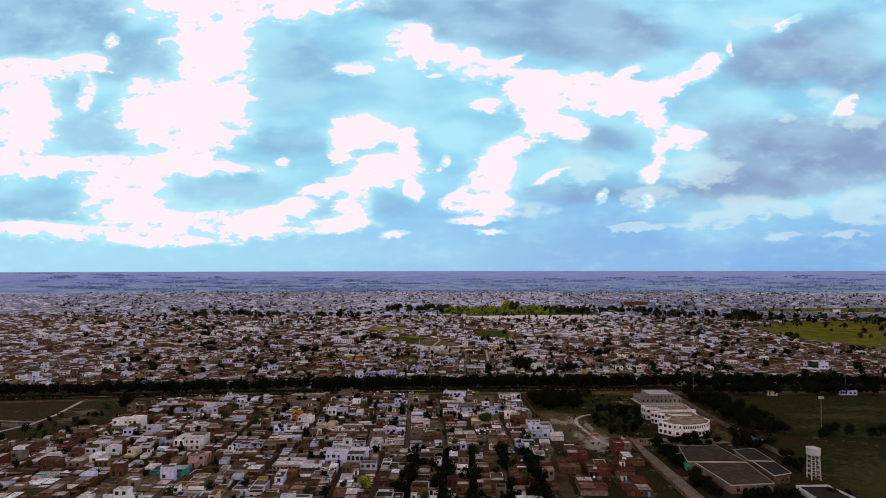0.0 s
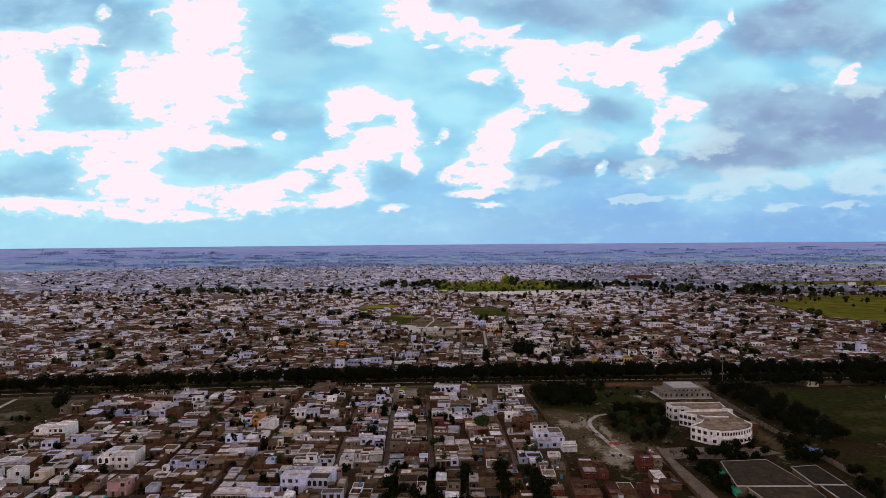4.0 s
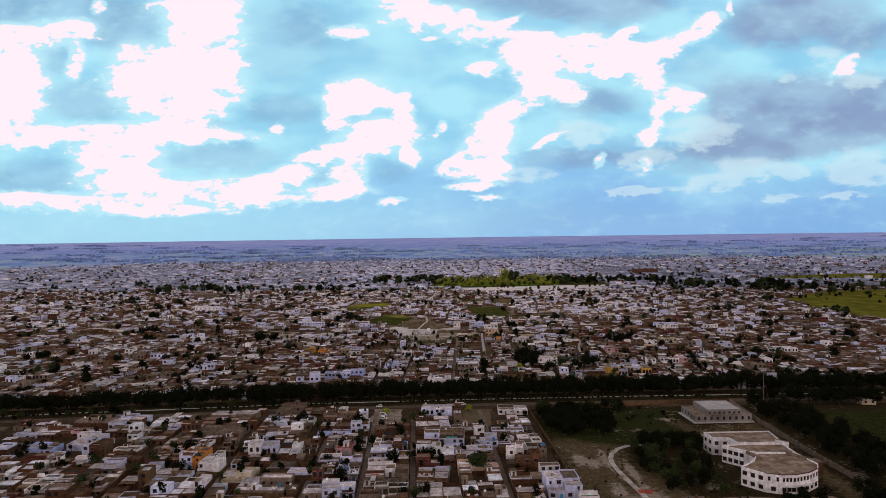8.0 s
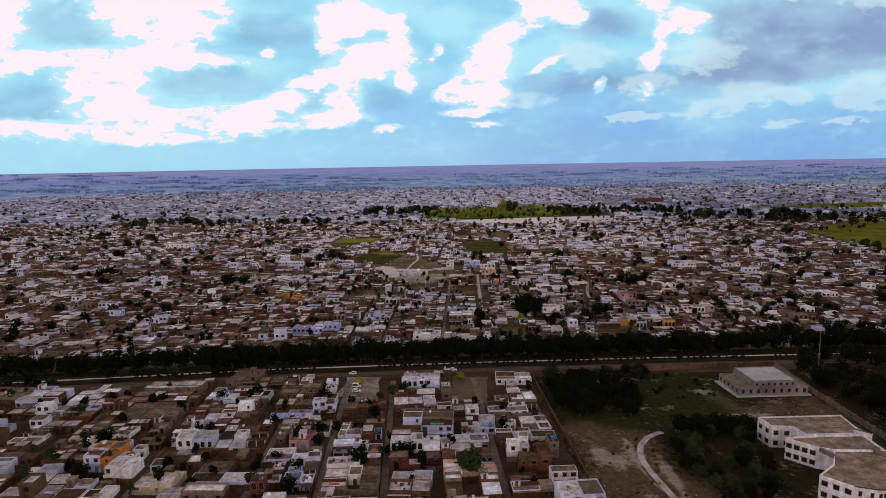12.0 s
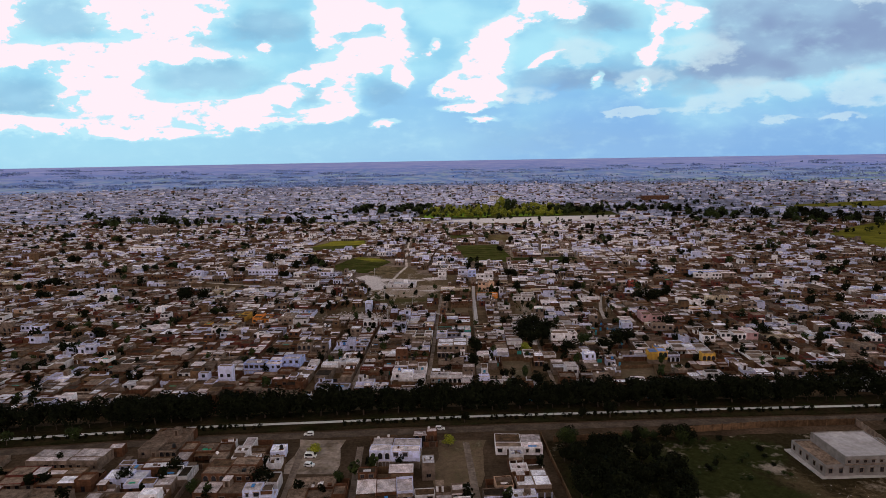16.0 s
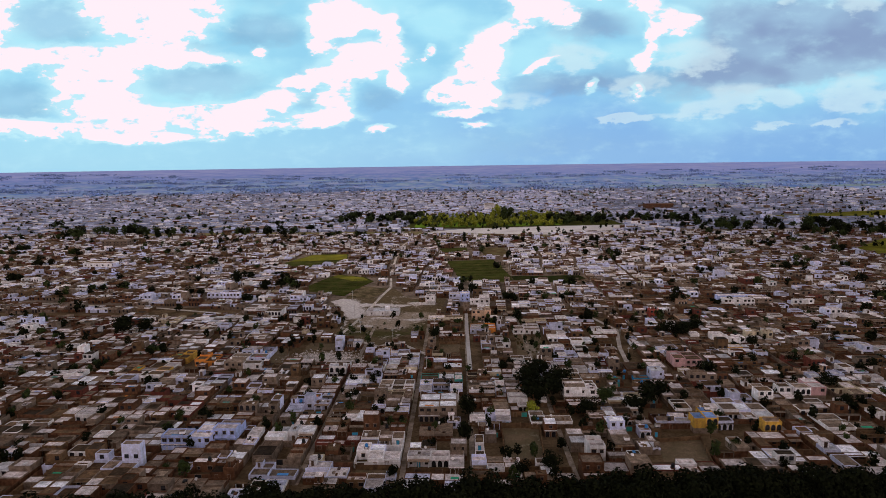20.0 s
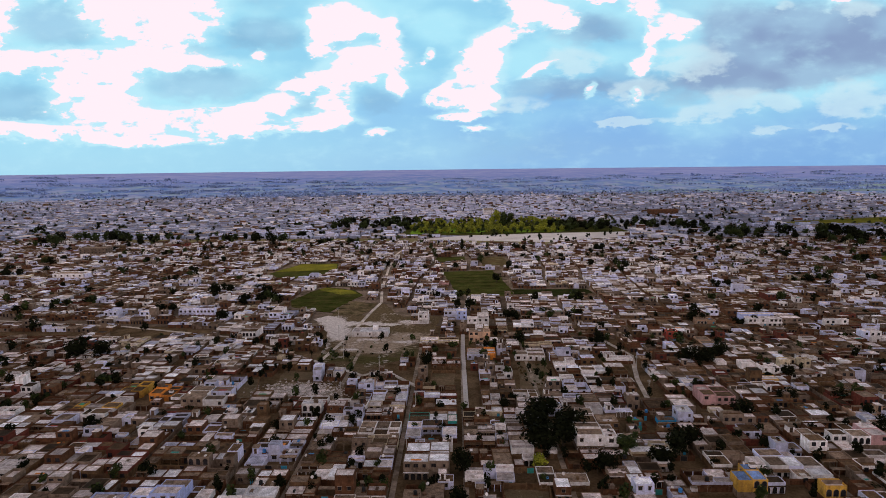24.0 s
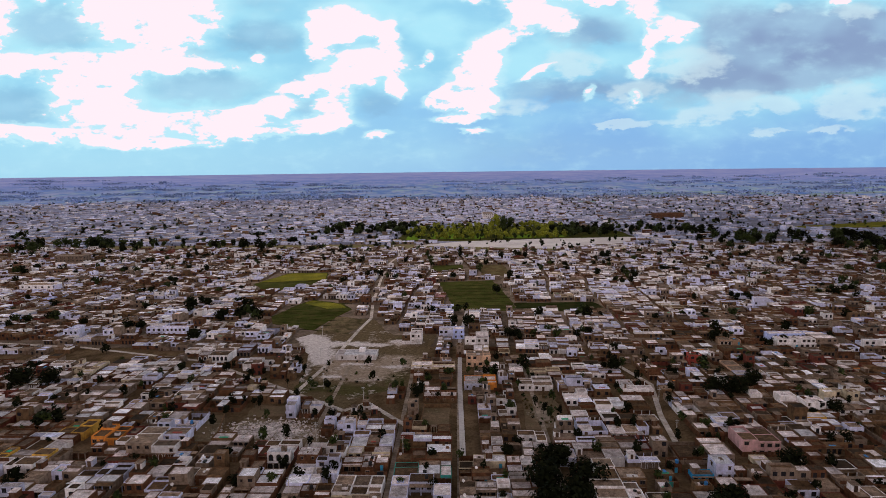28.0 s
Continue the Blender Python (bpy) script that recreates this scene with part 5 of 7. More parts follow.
house_at(-6, 176, 10.5, 9, 3.8, 'cement', 'grey')
house_at(-79, 168, 15.3, 10, 7.0, 'sky', 'pale')
house_at(-71, 171, 12.2, 9, 7.5, 'sky', 'pale')
house_at(-48, 150, 12.7, 8, 4.5, 'lilac', 'grey')
house_at(-34, 150, 12.1, 9, 5.0, 'lilac', 'pale')
house_at(30, 184, 13.4, 9, 4.5, 'white', 'grey')
house_at(39, 160, 4.7, 8, 7.0, 'white', 'pale')
house_at(76, 180, 7.7, 9, 7.5, 'ochre', 'sky')
house_at(95, 178, 5.5, 9, 5.8, 'ochre', 'grey')
house_at(122, 207, 11.0, 9, 5.8, 'pink', 'red')
house_at(120, 179, 16.8, 12, 5.0, 'white', 'grey')
house_at(68, 184, 11.6, 9, 5.0, 'lilac', 'pale')
house_at(1, 163, 5.0, 9, 6.0, 'white', 'pale')
house_at(7, 161, 3.0, 14, 5.0, 'white', 'pale')
house_at(43, 205, 12.3, 10, 6.0, 'white', 'grey')
house_at(-87, 102, 11.6, 14, 5.0, 'cement', 'grey')
house_at(25, 16, 11, 11, 7.2, "lilac", "pale", radians(5))
house_at(32, 13, 6, 7, 4.2, "white", "grey", radians(5))
house_at(31, -33, 9, 14, 4.5, "dark_brick", "brown")
house_at(42, -36, 9, 14, 4.3, "dark_brick", "brown")
house_at(52, -34, 8, 13, 4.4, "dark_brick", "dark")
house_at(59, -22, 8, 12, 4.2, "brick", "brown")
house_at(37, -14, 9, 13, 5.0, "dark_brick", "brown")
house_at(57, -8, 8, 9, 6.4, "dark_brick", "red")
house_at(52, -56, 9, 13, 4.4, "dark_brick", "brown")
house_at(36, -56, 10, 13, 4.4, "dark_brick", "dark")

# ---- the rows of houses ----
def rows_of(alleys, v0, v1, angle, tier, gap=3.0, seed=1, keep=None, lot=(6.0, 11.0), wander=0.0):
    """Lots back to back between alleys; u runs across the alleys and v along them."""
    rng = random.Random(seed)
    c, s = math.cos(angle), math.sin(angle)
    for ua, ub in zip(alleys, alleys[1:]):
        inner = ub - ua - gap
        cols = 1 if inner < 19 else 2
        wide = inner / cols
        for k in range(cols):
            u = ua + gap / 2 + wide * (k + 0.5)
            v = v0 + rng.uniform(0, 5)
            cross = v + rng.uniform(40, 90)
            while v < v1:
                d = rng.uniform(*lot)
                if v > cross:
                    v += 3.5
                    cross = v + rng.uniform(45, 95)
                vm = v + d / 2
                v += d
                uw = u + wander * noise.noise((vm * 0.006, seed, 0.5)) + wander * 0.3 * noise.noise((vm * 0.02, seed, 4.5))
                x, y = uw * c - vm * s, uw * s + vm * c
                if keep and not keep(x, y, rng):
                    continue
                w = wide - 0.1
                if not is_free(x, y, w / 2, d / 2):
                    # a smaller house may still fit beside its neighbour
                    done = False
                    for f in (-0.25, 0.25):
                        xx, yy = x + f * w * c, y + f * w * s
                        if is_free(xx, yy, w / 4, d / 2):
                            x, y, w, done = xx, yy, w / 2, True
                            break
                    if not done:
                        continue
                h = (rng.uniform(6.0, 6.8) if rng.random() < 0.15 else rng.uniform(3.4, 4.1)) if rng.random() < 0.99 else 9.0
                tier.append((x, y, w - 0.15, d - 0.12, h, rng.choice(WALLS), rng.choice(ROOFS), angle + rng.uniform(-0.03, 0.03)))
                take(x, y, w / 2, d / 2)


def alleys_between(a, b, rng, lo=25, hi=34):
    out = [a]
    while out[-1] < b:
        out.append(out[-1] + rng.uniform(lo, hi))
    return out


def seen_from_path(x, y):
    return abs(x) < 0.80 * (y + 285) + 30


def old_colony(x, y, rng):
    return y > -78 and y < canal_y(x) - 11.5 and x < 30 and x > -330 and seen_from_path(x, y)


near_alleys = [-300, -272, -244, -215, -186, -150, -118, -86, -55, -37, -20, 11, 31]
rows_of(near_alleys, -2, 125, radians(5.5), thing_lots, 2.3, 3, old_colony)
rows_of([-330, -300, -268, -238, -210, -180, -150, -121, -92, -62, -46], -80, -3, radians(4), thing_lots, 2.8, 4, old_colony)
rows_of([-46, -31, -19, -8, 5, 17, 29], -80, -4, radians(1), thing_lots, 2.6, 5, old_colony, (8, 13))


def north_near(x, y, rng):
    return y > canal_y(x) + 10 and y < 330 and seen_from_path(x, y)


rng = random.Random(21)
north = sorted(set([round(a, 1) for a in alleys_between(-560, -75, rng, 27, 33)] + [-41, -13, 5, 34, 73, 104] + [round(a, 1) for a in alleys_between(134, 560, rng, 27, 33)]))
rows_of(north, 100, 330, radians(0.5), thing_lots, 1.8, 6, north_near)


def north_mid(x, y, rng):
    return seen_from_path(x, y) and rng.random() < 0.96


def fill_gaps(x0, x1, y0, y1, tries, alleys, angle, keep, seed):
    """Small houses in what the rows left open, clear of the alleys."""
    rng = random.Random(seed)
    c, s = math.cos(angle), math.sin(angle)
    for i in range(tries):
        x, y = rng.uniform(x0, x1), rng.uniform(y0, y1)
        w, d = rng.uniform(4.5, 9.0), rng.uniform(4.5, 8.0)
        if i > tries * 0.6:
            w, d = rng.uniform(3.0, 4.5), rng.uniform(3.0, 5.0)
        u = x * c + y * s
        if any(abs(u - a) < w / 2 + 1.3 for a in alleys):
            continue
        if keep(x, y, rng) and is_free(x, y, w / 2, d / 2, 0.1):
            h = rng.uniform(6.2, 7.0) if rng.random() < 0.15 else rng.uniform(3.4, 4.3)
            thing_lots.append((x, y, w, d, h, rng.choice(WALLS), rng.choice(ROOFS), angle + rng.uniform(-0.03, 0.03)))
            take(x, y, w / 2, d / 2)


fill_gaps(-115, 27, -4, 112, 3200, near_alleys, radians(5.5), old_colony, 61)
fill_gaps(-115, 27, -75, -4, 1200, [-92, -62, -46, -31, -19, -8, 5, 17], radians(2), old_colony, 62)
fill_gaps(-150, 150, 146, 330, 5200, north, radians(0.5), north_near, 63)

rng = random.Random(22)
rows_of(alleys_between(-920, 920, rng), 331, 720, radians(-2), mid_lots, 3.0, 7, north_mid, (6.0, 11.0), 14.0)


def north_far(x, y, rng):
    n = noise.noise((x * 0.004, y * 0.004, 3.0))
    edge = 1 if y < 1250 else 1 - (y - 1250) / 1000
    right = 1.0 if x < 250 else 0.55
    return seen_from_path(x, y) and rng.random() < (0.72 + n * 0.5) * max(0.1, edge) * right


rng = random.Random(23)
rows_of(alleys_between(-1700, 1700, rng, 11, 17), 722, 1850, radians(3), far_lots, 3.0, 8, north_far, (5.5, 10), 70.0)
# more pale and lilac in the middle distance stands in for haze
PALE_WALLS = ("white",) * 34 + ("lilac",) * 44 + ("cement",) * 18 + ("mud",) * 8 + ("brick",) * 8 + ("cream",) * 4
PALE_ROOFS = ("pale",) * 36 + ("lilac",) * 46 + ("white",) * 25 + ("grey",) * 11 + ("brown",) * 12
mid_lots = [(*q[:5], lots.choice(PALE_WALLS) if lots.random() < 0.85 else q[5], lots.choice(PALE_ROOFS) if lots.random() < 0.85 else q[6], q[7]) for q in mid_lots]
# far walls and roofs turn lilac and slate: haze painted into the houses
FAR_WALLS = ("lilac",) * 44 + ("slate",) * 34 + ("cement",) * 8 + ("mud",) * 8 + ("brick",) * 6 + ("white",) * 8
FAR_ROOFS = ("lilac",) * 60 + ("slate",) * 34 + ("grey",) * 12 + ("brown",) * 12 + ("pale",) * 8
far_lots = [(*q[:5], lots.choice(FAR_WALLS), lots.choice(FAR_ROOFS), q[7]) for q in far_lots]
BROWN_WALLS = ("brick",) * 4 + ("mud",) * 3 + ("cement",) * 3 + ("dark_brick",) * 2
BROWN_ROOFS = ("brown",) * 4 + ("grey",) * 3 + ("dark",) * 3


def browner(q):
    """South of the first lane and at the edges houses are mostly bare brick and mud; in the east the browns also paint
    in dimmer light.
    """
    south = q[1] < -6 and q[0] > -48
    if south and lots.random() < 0.92:
        return (*q[:5], lots.choice(BROWN_WALLS), lots.choice(("brown", "dark", "dark", "grey")), q[7])
    if lots.random() < (0.5 if q[0] > 75 and q[1] < 420 else 0.3 if abs(q[0]) > 190 or q[0] < -55 and 140 < q[1] < 240 else 0.0):
        return (*q[:5], lots.choice(BROWN_WALLS), lots.choice(BROWN_ROOFS), q[7])
    # some of the rest take the haze-tinted pale palette
    if q[1] > -4 and lots.random() < 0.34:
        return (*q[:5], lots.choice(PALE_WALLS), lots.choice(PALE_ROOFS), q[7])
    return q


thing_lots = [browner(q) for q in thing_lots]
thing_lots = [(*q[:5], lots.choice(("white", "cement", "mud")), q[6], q[7]) if q[5] == "lilac" and lots.random() < 0.35 else q for q in thing_lots]
thing_lots = [(*q[:6], lots.choice(("pale", "grey")), q[7]) if q[6] == "lilac" and lots.random() < 0.35 else q for q in thing_lots]
mid_lots = [browner(q) for q in mid_lots]
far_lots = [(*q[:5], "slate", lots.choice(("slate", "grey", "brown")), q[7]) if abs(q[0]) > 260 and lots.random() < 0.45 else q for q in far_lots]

# the rows nearest the flight are houses of their own, the rest of the town is joined
near_part = []
town = {}
for lot in thing_lots:
    x, y = lot[0], lot[1]
    south = y < 125
    if (south and x > -78 and y > -40) or (not south and -72 < x < 84 and y < 238):
        near_part.append(lot)
    else:
        mid_lots.append(lot)

for x, y, w, d, h, wall, roof, a in near_part:
    g = "houses south of the canal" if y < 125 else "houses north of the canal"
    house_thing(random.Random(int(x * 13 + y * 101)), x, y, w, d, h, wall, roof, a, False, g)

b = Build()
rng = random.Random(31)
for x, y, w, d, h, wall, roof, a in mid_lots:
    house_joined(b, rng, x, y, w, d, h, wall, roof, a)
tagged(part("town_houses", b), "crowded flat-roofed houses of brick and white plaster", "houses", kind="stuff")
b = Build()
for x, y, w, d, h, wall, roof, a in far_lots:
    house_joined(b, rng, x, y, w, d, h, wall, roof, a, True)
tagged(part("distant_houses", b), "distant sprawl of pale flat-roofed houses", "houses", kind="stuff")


# ---- trees ----
def crown_into(b, rng, mat, r, h0, h1, n, leaf, cx=0.0, cy=0.0, lobes=7):
    """A crown of many leaf clumps on uneven lobes."""
    centres = []
    for i in range(lobes):
        w = rng.uniform(0, 2 * math.pi)
        q = rng.uniform(0, 0.55) * r
        z = h0 + (h1 - h0) * rng.uniform(0.25, 0.8)
        centres.append((q * math.cos(w), q * math.sin(w), z, rng.uniform(0.42, 0.62) * r, rng.uniform(0.22, 0.36) * (h1 - h0)))
    s = b.slot(mat)
    for i in range(n):
        x, y, z, rr, rz = centres[i % lobes]
        while True:
            d = Vector((rng.gauss(0, 1), rng.gauss(0, 1), rng.gauss(0, 1)))
            if d.length > 0.1:
                break
        d.normalize()
        k = rng.uniform(0.72, 1.08)
        p = Vector((cx + x + d.x * rr * k, cy + y + d.y * rr * k, max(h0 * 0.9, z + d.z * rz * k)))
        nrm = (d + Vector((rng.uniform(-0.7, 0.7), rng.uniform(-0.7, 0.7), rng.uniform(-0.3, 0.8)))).normalized()
        t1 = nrm.orthogonal().normalized()
        t2 = nrm.cross(t1)
        a = rng.uniform(0, 6.28)
        e1 = t1 * math.cos(a) + t2 * math.sin(a)
        e2 = nrm.cross(e1)
        l1, l2 = leaf * rng.uniform(0.6, 1.3), leaf * rng.uniform(0.4, 0.9)
        q = len(b.v)
        b.v.extend(tuple(p + v) for v in (e1 * l1, e2 * l2 + nrm * 0.1 * leaf, -e1 * l1 * 0.8, -e2 * l2))
        b.f.append((q, q + 1, q + 2, q + 3))
        b.m.append(s)


def tree_proto(seed, mat, r, h0, h1, n, leaf, label):
    rng = random.Random(seed)
    ob = empty("tree", 0, 0)
    b = Build()
    top = Vector((rng.uniform(-0.3, 0.3), rng.uniform(-0.3, 0.3), h0 + (h1 - h0) * 0.35))
    b.tube((0, 0, -0.1), tuple(top * 0.55), 0.28, 0.2, M["bark"], 8)
    b.tube(tuple(top * 0.55), tuple(top), 0.2, 0.12, M["bark"], 7)
    for i in range(5):
        w = i * 1.26 + rng.uniform(-0.3, 0.3)
        b.tube(tuple(top * rng.uniform(0.6, 0.95)), (r * 0.55 * math.cos(w), r * 0.55 * math.sin(w), h0 + (h1 - h0) * rng.uniform(0.4, 0.75)), 0.11, 0.03, M["bark"], 5)
    part("trunk", b, ob)
    b = Build()
    crown_into(b, rng, M[mat], r, h0, h1, n, leaf, lobes=9)
    part("crown", b, ob)
    return tagged(ob, label, "tree")


joined_trees = Build()
joined_rng = random.Random(77)


def put_tree(proto, x, y, sc, rz, group="", z=0.0, tall=1.0):
    """A tree of its own where the flight passes near; further off it joins the belts."""
    sc *= UNIT
    if group and (x > 112 or x < -112 or y > 240 or group in ("tree belt", "waste ground bushes", "driveway trees", "lane trees")):
        big = proto in CANAL_TREES
        mat = M["leaf_mid"] if proto in OLIVE_TREES else M["leaf"]
        r, h0, h1 = (4.6 * sc, 1.4 * sc, 8.6 * sc) if big else (3.2 * sc, 0.8 * sc, 6.2 * sc)
        x, y = x * UNIT, y * UNIT
        joined_trees.tube((x, y, 0), (x, y, z + h0 + 1), 0.2, 0.12, M["bark"], 5)
        crown_into(joined_trees, joined_rng, mat, r, z + h0, z + h1, 560 if big else 360, 0.62 if big else 0.46, x, y, 6)
        return None
    ob = copy_thing(proto, Matrix.Translation((x * UNIT, y * UNIT, z)) @ Matrix.Rotation(rz, 4, "Z") @ Matrix.Diagonal((sc, sc, sc * tall, 1)))
    if group:
        ob["group"] = group
    return ob


def drop_protos(protos):
    for p in protos:
        for o in (*p.children_recursive, p):
            bpy.data.objects.remove(o)


CANAL_TREES = [tree_proto(40 + i, "leaf", 4.6, 1.4, 8.6, 1250, 0.48, "dark green leafy tree on the canal bank") for i in range(5)]
YARD_TREES = [tree_proto(60 + i, "leaf", 3.2, 1.3, 6.2, 950, 0.36, "dark green yard tree among the houses") for i in range(4)]
OLIVE_TREES = [tree_proto(70 + i, "leaf_mid", 3.2, 1.2, 6.0, 950, 0.34, "olive green tree with an open crown") for i in range(3)]
PALE_TREES = [tree_proto(80 + i, "leaf_bright", 2.8, 1.0, 4.6, 800, 0.32, "yellow-green bushy tree beside a yard") for i in range(2)]

rng = random.Random(51)
x = -430.0
while x < 430:
    for off, dz in ((3.9, 0.85), (7.2, 0.2)):
        if rng.random() < 0.97:
            px = x + rng.uniform(-1.4, 1.4)
            put_tree(rng.choice(CANAL_TREES), px, canal_y(px) + off + rng.uniform(-0.6, 0.6), rng.uniform(0.8, 1.12), rng.uniform(0, 6.28), "canal trees", dz)
    if rng.random() < 0.10 or x < -90 and rng.random() < 0.35:
        px = x + rng.uniform(-1.4, 1.4)
        put_tree(rng.choice(YARD_TREES if rng.random() < 0.5 else OLIVE_TREES), px, canal_y(px) - 4.6 + rng.uniform(-0.5, 0.5), rng.uniform(0.5, 0.85), rng.uniform(0, 6.28), "canal trees", 0.85)
    x += rng.uniform(4.3, 5.6)


def tree_at(x, y, h, w, kind=None):
    rng = random.Random(int(x * 17 + y))
    protos = kind or YARD_TREES
    sc = w / 5.2
    put_tree(rng.choice(protos), x, y, sc, rng.uniform(0, 6.28), "", 0, max(0.7, min(1.5, (h / 6.0) / sc)))


tree_at(-1, 41, 8, 8, OLIVE_TREES)
tree_at(-32, 75, 5, 5)
tree_at(-52, 89, 5, 5.5)
tree_at(-20, 48, 6, 6)
tree_at(-5, 112, 4, 4, PALE_TREES)
tree_at(-43, 107, 4, 4.5, PALE_TREES)
tree_at(-47, 30, 5, 4)
tree_at(-31, 44, 5, 4)
tree_at(-209, 67, 10, 9)
tree_at(-203, 19, 6, 7)
tree_at(-46, -54, 7, 6, PALE_TREES)
tree_at(28, 206, 10, 11)
tree_at(34, 210, 9, 9)
tree_at(25, 198, 5.5, 5, PALE_TREES)
tree_at(38, 220, 8, 9)
tree_at(26, 219, 9, 10)
tree_at(30, 230, 8, 9)
tree_at(44, 196, 6, 6)
tree_at(60, 200, 6, 7)
tree_at(72, 212, 6, 7)
tree_at(4, 193, 8, 6)
tree_at(3, 175, 7, 5)
tree_at(52, 207, 6, 7, OLIVE_TREES)
tree_at(67, 207, 7, 8)
tree_at(26, 161, 5, 6)
tree_at(29, 365, 6, 6)
tree_at(105, 286, 8, 9)
tree_at(98, 288, 7, 7)
tree_at(68, 314, 6, 6)
tree_at(115, 295, 7, 7)
tree_at(-12, 286, 6, 5)
tree_at(-66, 322, 5, 4)
tree_at(-169, 295, 8, 11)
tree_at(-160, 298, 7, 8)
tree_at(96, 230, 7, 7)
tree_at(-204, 391, 5, 6)
tree_at(29, 475, 6, 6)

# the school's garden, the dark thicket and the belt beside the playing field
rng = random.Random(52)
for i in range(26):
    put_tree(rng.choice(YARD_TREES), rng.uniform(62, 84), 66.5 + rng.uniform(-1.6, 1.6), rng.uniform(0.7, 1.0), rng.uniform(0, 6.28), "school garden trees")
for i in range(46):
    x, y = rng.uniform(55, 80), rng.uniform(24, 64)
    if x > 56 + (64 - y) * 0.0 and y < 64 and not (x < 60 and y < 34):
        put_tree(rng.choice(OLIVE_TREES if rng.random() < 0.72 else YARD_TREES), x, y, rng.uniform(0.5, 0.95), rng.uniform(0, 6.28), "school garden trees")
for i in range(34):
    put_tree(rng.choice(YARD_TREES), rng.uniform(27, 56), rng.uniform(84, 112), rng.uniform(0.7, 1.1), rng.uniform(0, 6.28), "thicket")
for i in range(26):
    put_tree(rng.choice(YARD_TREES), rng.uniform(34, 56), rng.uniform(78, 95), rng.uniform(0.75, 1.15), rng.uniform(0, 6.28), "thicket")
for i in range(20):
    put_tree(rng.choice(OLIVE_TREES if i % 3 else YARD_TREES), rng.uniform(28, 66), rng.uniform(112, 117), rng.uniform(0.4, 0.85), rng.uniform(0, 6.28), "thicket")
for i in range(42):
    put_tree(rng.choice(OLIVE_TREES if i % 3 else YARD_TREES), rng.uniform(54, 85), rng.uniform(93, 117), rng.uniform(0.14, 0.34), rng.uniform(0, 6.28), "school scrub", tall=0.7)
for i in range(95):
    t = rng.random()
    put_tree(rng.choice(YARD_TREES), 125 + rng.uniform(0, 21) + t * 3, 118 - t * 88, rng.uniform(0.75, 1.25), rng.uniform(0, 6.28), "tree belt")
for i in range(30):
    put_tree(rng.choice(YARD_TREES), rng.uniform(132, 260), rng.uniform(22, 34), rng.uniform(0.7, 1.15), rng.uniform(0, 6.28), "tree belt")
for i in range(46):
    px = rng.uniform(120, 330)
    put_tree(rng.choice(CANAL_TREES), px, canal_y(px) - rng.uniform(8, 20), rng.uniform(0.7, 1.0), rng.uniform(0, 6.28), "tree belt")
for i in range(34):
    px = rng.uniform(140, 400)
    put_tree(rng.choice(CANAL_TREES), px, canal_y(px) + rng.uniform(8, 24), rng.uniform(0.7, 1.05), rng.uniform(0, 6.28), "tree belt")
for i in range(26):
    put_tree(rng.choice(YARD_TREES), rng.uniform(84, 120), rng.uniform(3, 19), rng.uniform(0.4, 0.8), rng.uniform(0, 6.28), "driveway trees")
for i in range(22):
    put_tree(rng.choice(YARD_TREES), rng.uniform(86, 106), rng.uniform(-66, -53), rng.uniform(0.5, 0.85), rng.uniform(0, 6.28), "driveway trees")
for i in range(36):
    t = rng.random()
    if abs(30 - t * 90 + 38) < 13:
        continue
    put_tree(rng.choice(YARD_TREES), 120 + rng.uniform(-4, 9), 30 - t * 90, rng.uniform(0.5, 0.95), rng.uniform(0, 6.28), "tree belt")
for i in range(44):
    put_tree(rng.choice(YARD_TREES), rng.uniform(74.5, 81), rng.uniform(-54, 14), rng.uniform(0.45, 0.75), rng.uniform(0, 6.28), "driveway trees")
for i in range(150):
    put_tree(rng.choice(YARD_TREES), rng.choice((-31, -19, -8, 5, 17)) + rng.gauss(0, 1.6), rng.uniform(-76, -6), rng.uniform(0.5, 1.0), rng.uniform(0, 6.28), "lane trees")
for i in range(60):
    x, y = rng.choice(((rng.uniform(-150, 18), rng.uniform(0, 100)), (rng.uniform(-150, 135), rng.uniform(150, 262))))
    put_tree(rng.choice(YARD_TREES if rng.random() < 0.7 else OLIVE_TREES), x, y, rng.uniform(0.45, 0.85), rng.uniform(0, 6.28), "yard trees")
for i in range(30):
    put_tree(rng.choice(YARD_TREES), rng.uniform(112.5, 190), rng.uniform(158, 270), rng.uniform(0.6, 1.1), rng.uniform(0, 6.28), "yard trees")
for i in range(24):
    put_tree(rng.choice(YARD_TREES), rng.uniform(-330, -205), rng.uniform(-10, 30), rng.uniform(0.5, 1.1), rng.uniform(0, 6.28), "waste ground bushes")

rng = random.Random(56)
x = -300.0
while x < 330:
    if noise.noise((x * 0.03, 7.0, 0.0)) > -0.12:
        r = rng.uniform(0.8, 1.5)
        crown_into(joined_trees, rng, M["leaf"], r, 0.5, 1.2 + r * 1.2, 34, r * 0.4, x * UNIT, (canal_y(x) - 2.9 + rng.uniform(-0.5, 0.4)) * UNIT, 4)
    x += rng.uniform(1.2, 3.4)
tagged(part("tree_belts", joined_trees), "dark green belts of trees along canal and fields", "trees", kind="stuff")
drop_protos(CANAL_TREES + YARD_TREES + OLIVE_TREES + PALE_TREES)

# trees scattered through the town
rng = random.Random(53)
b = Build()
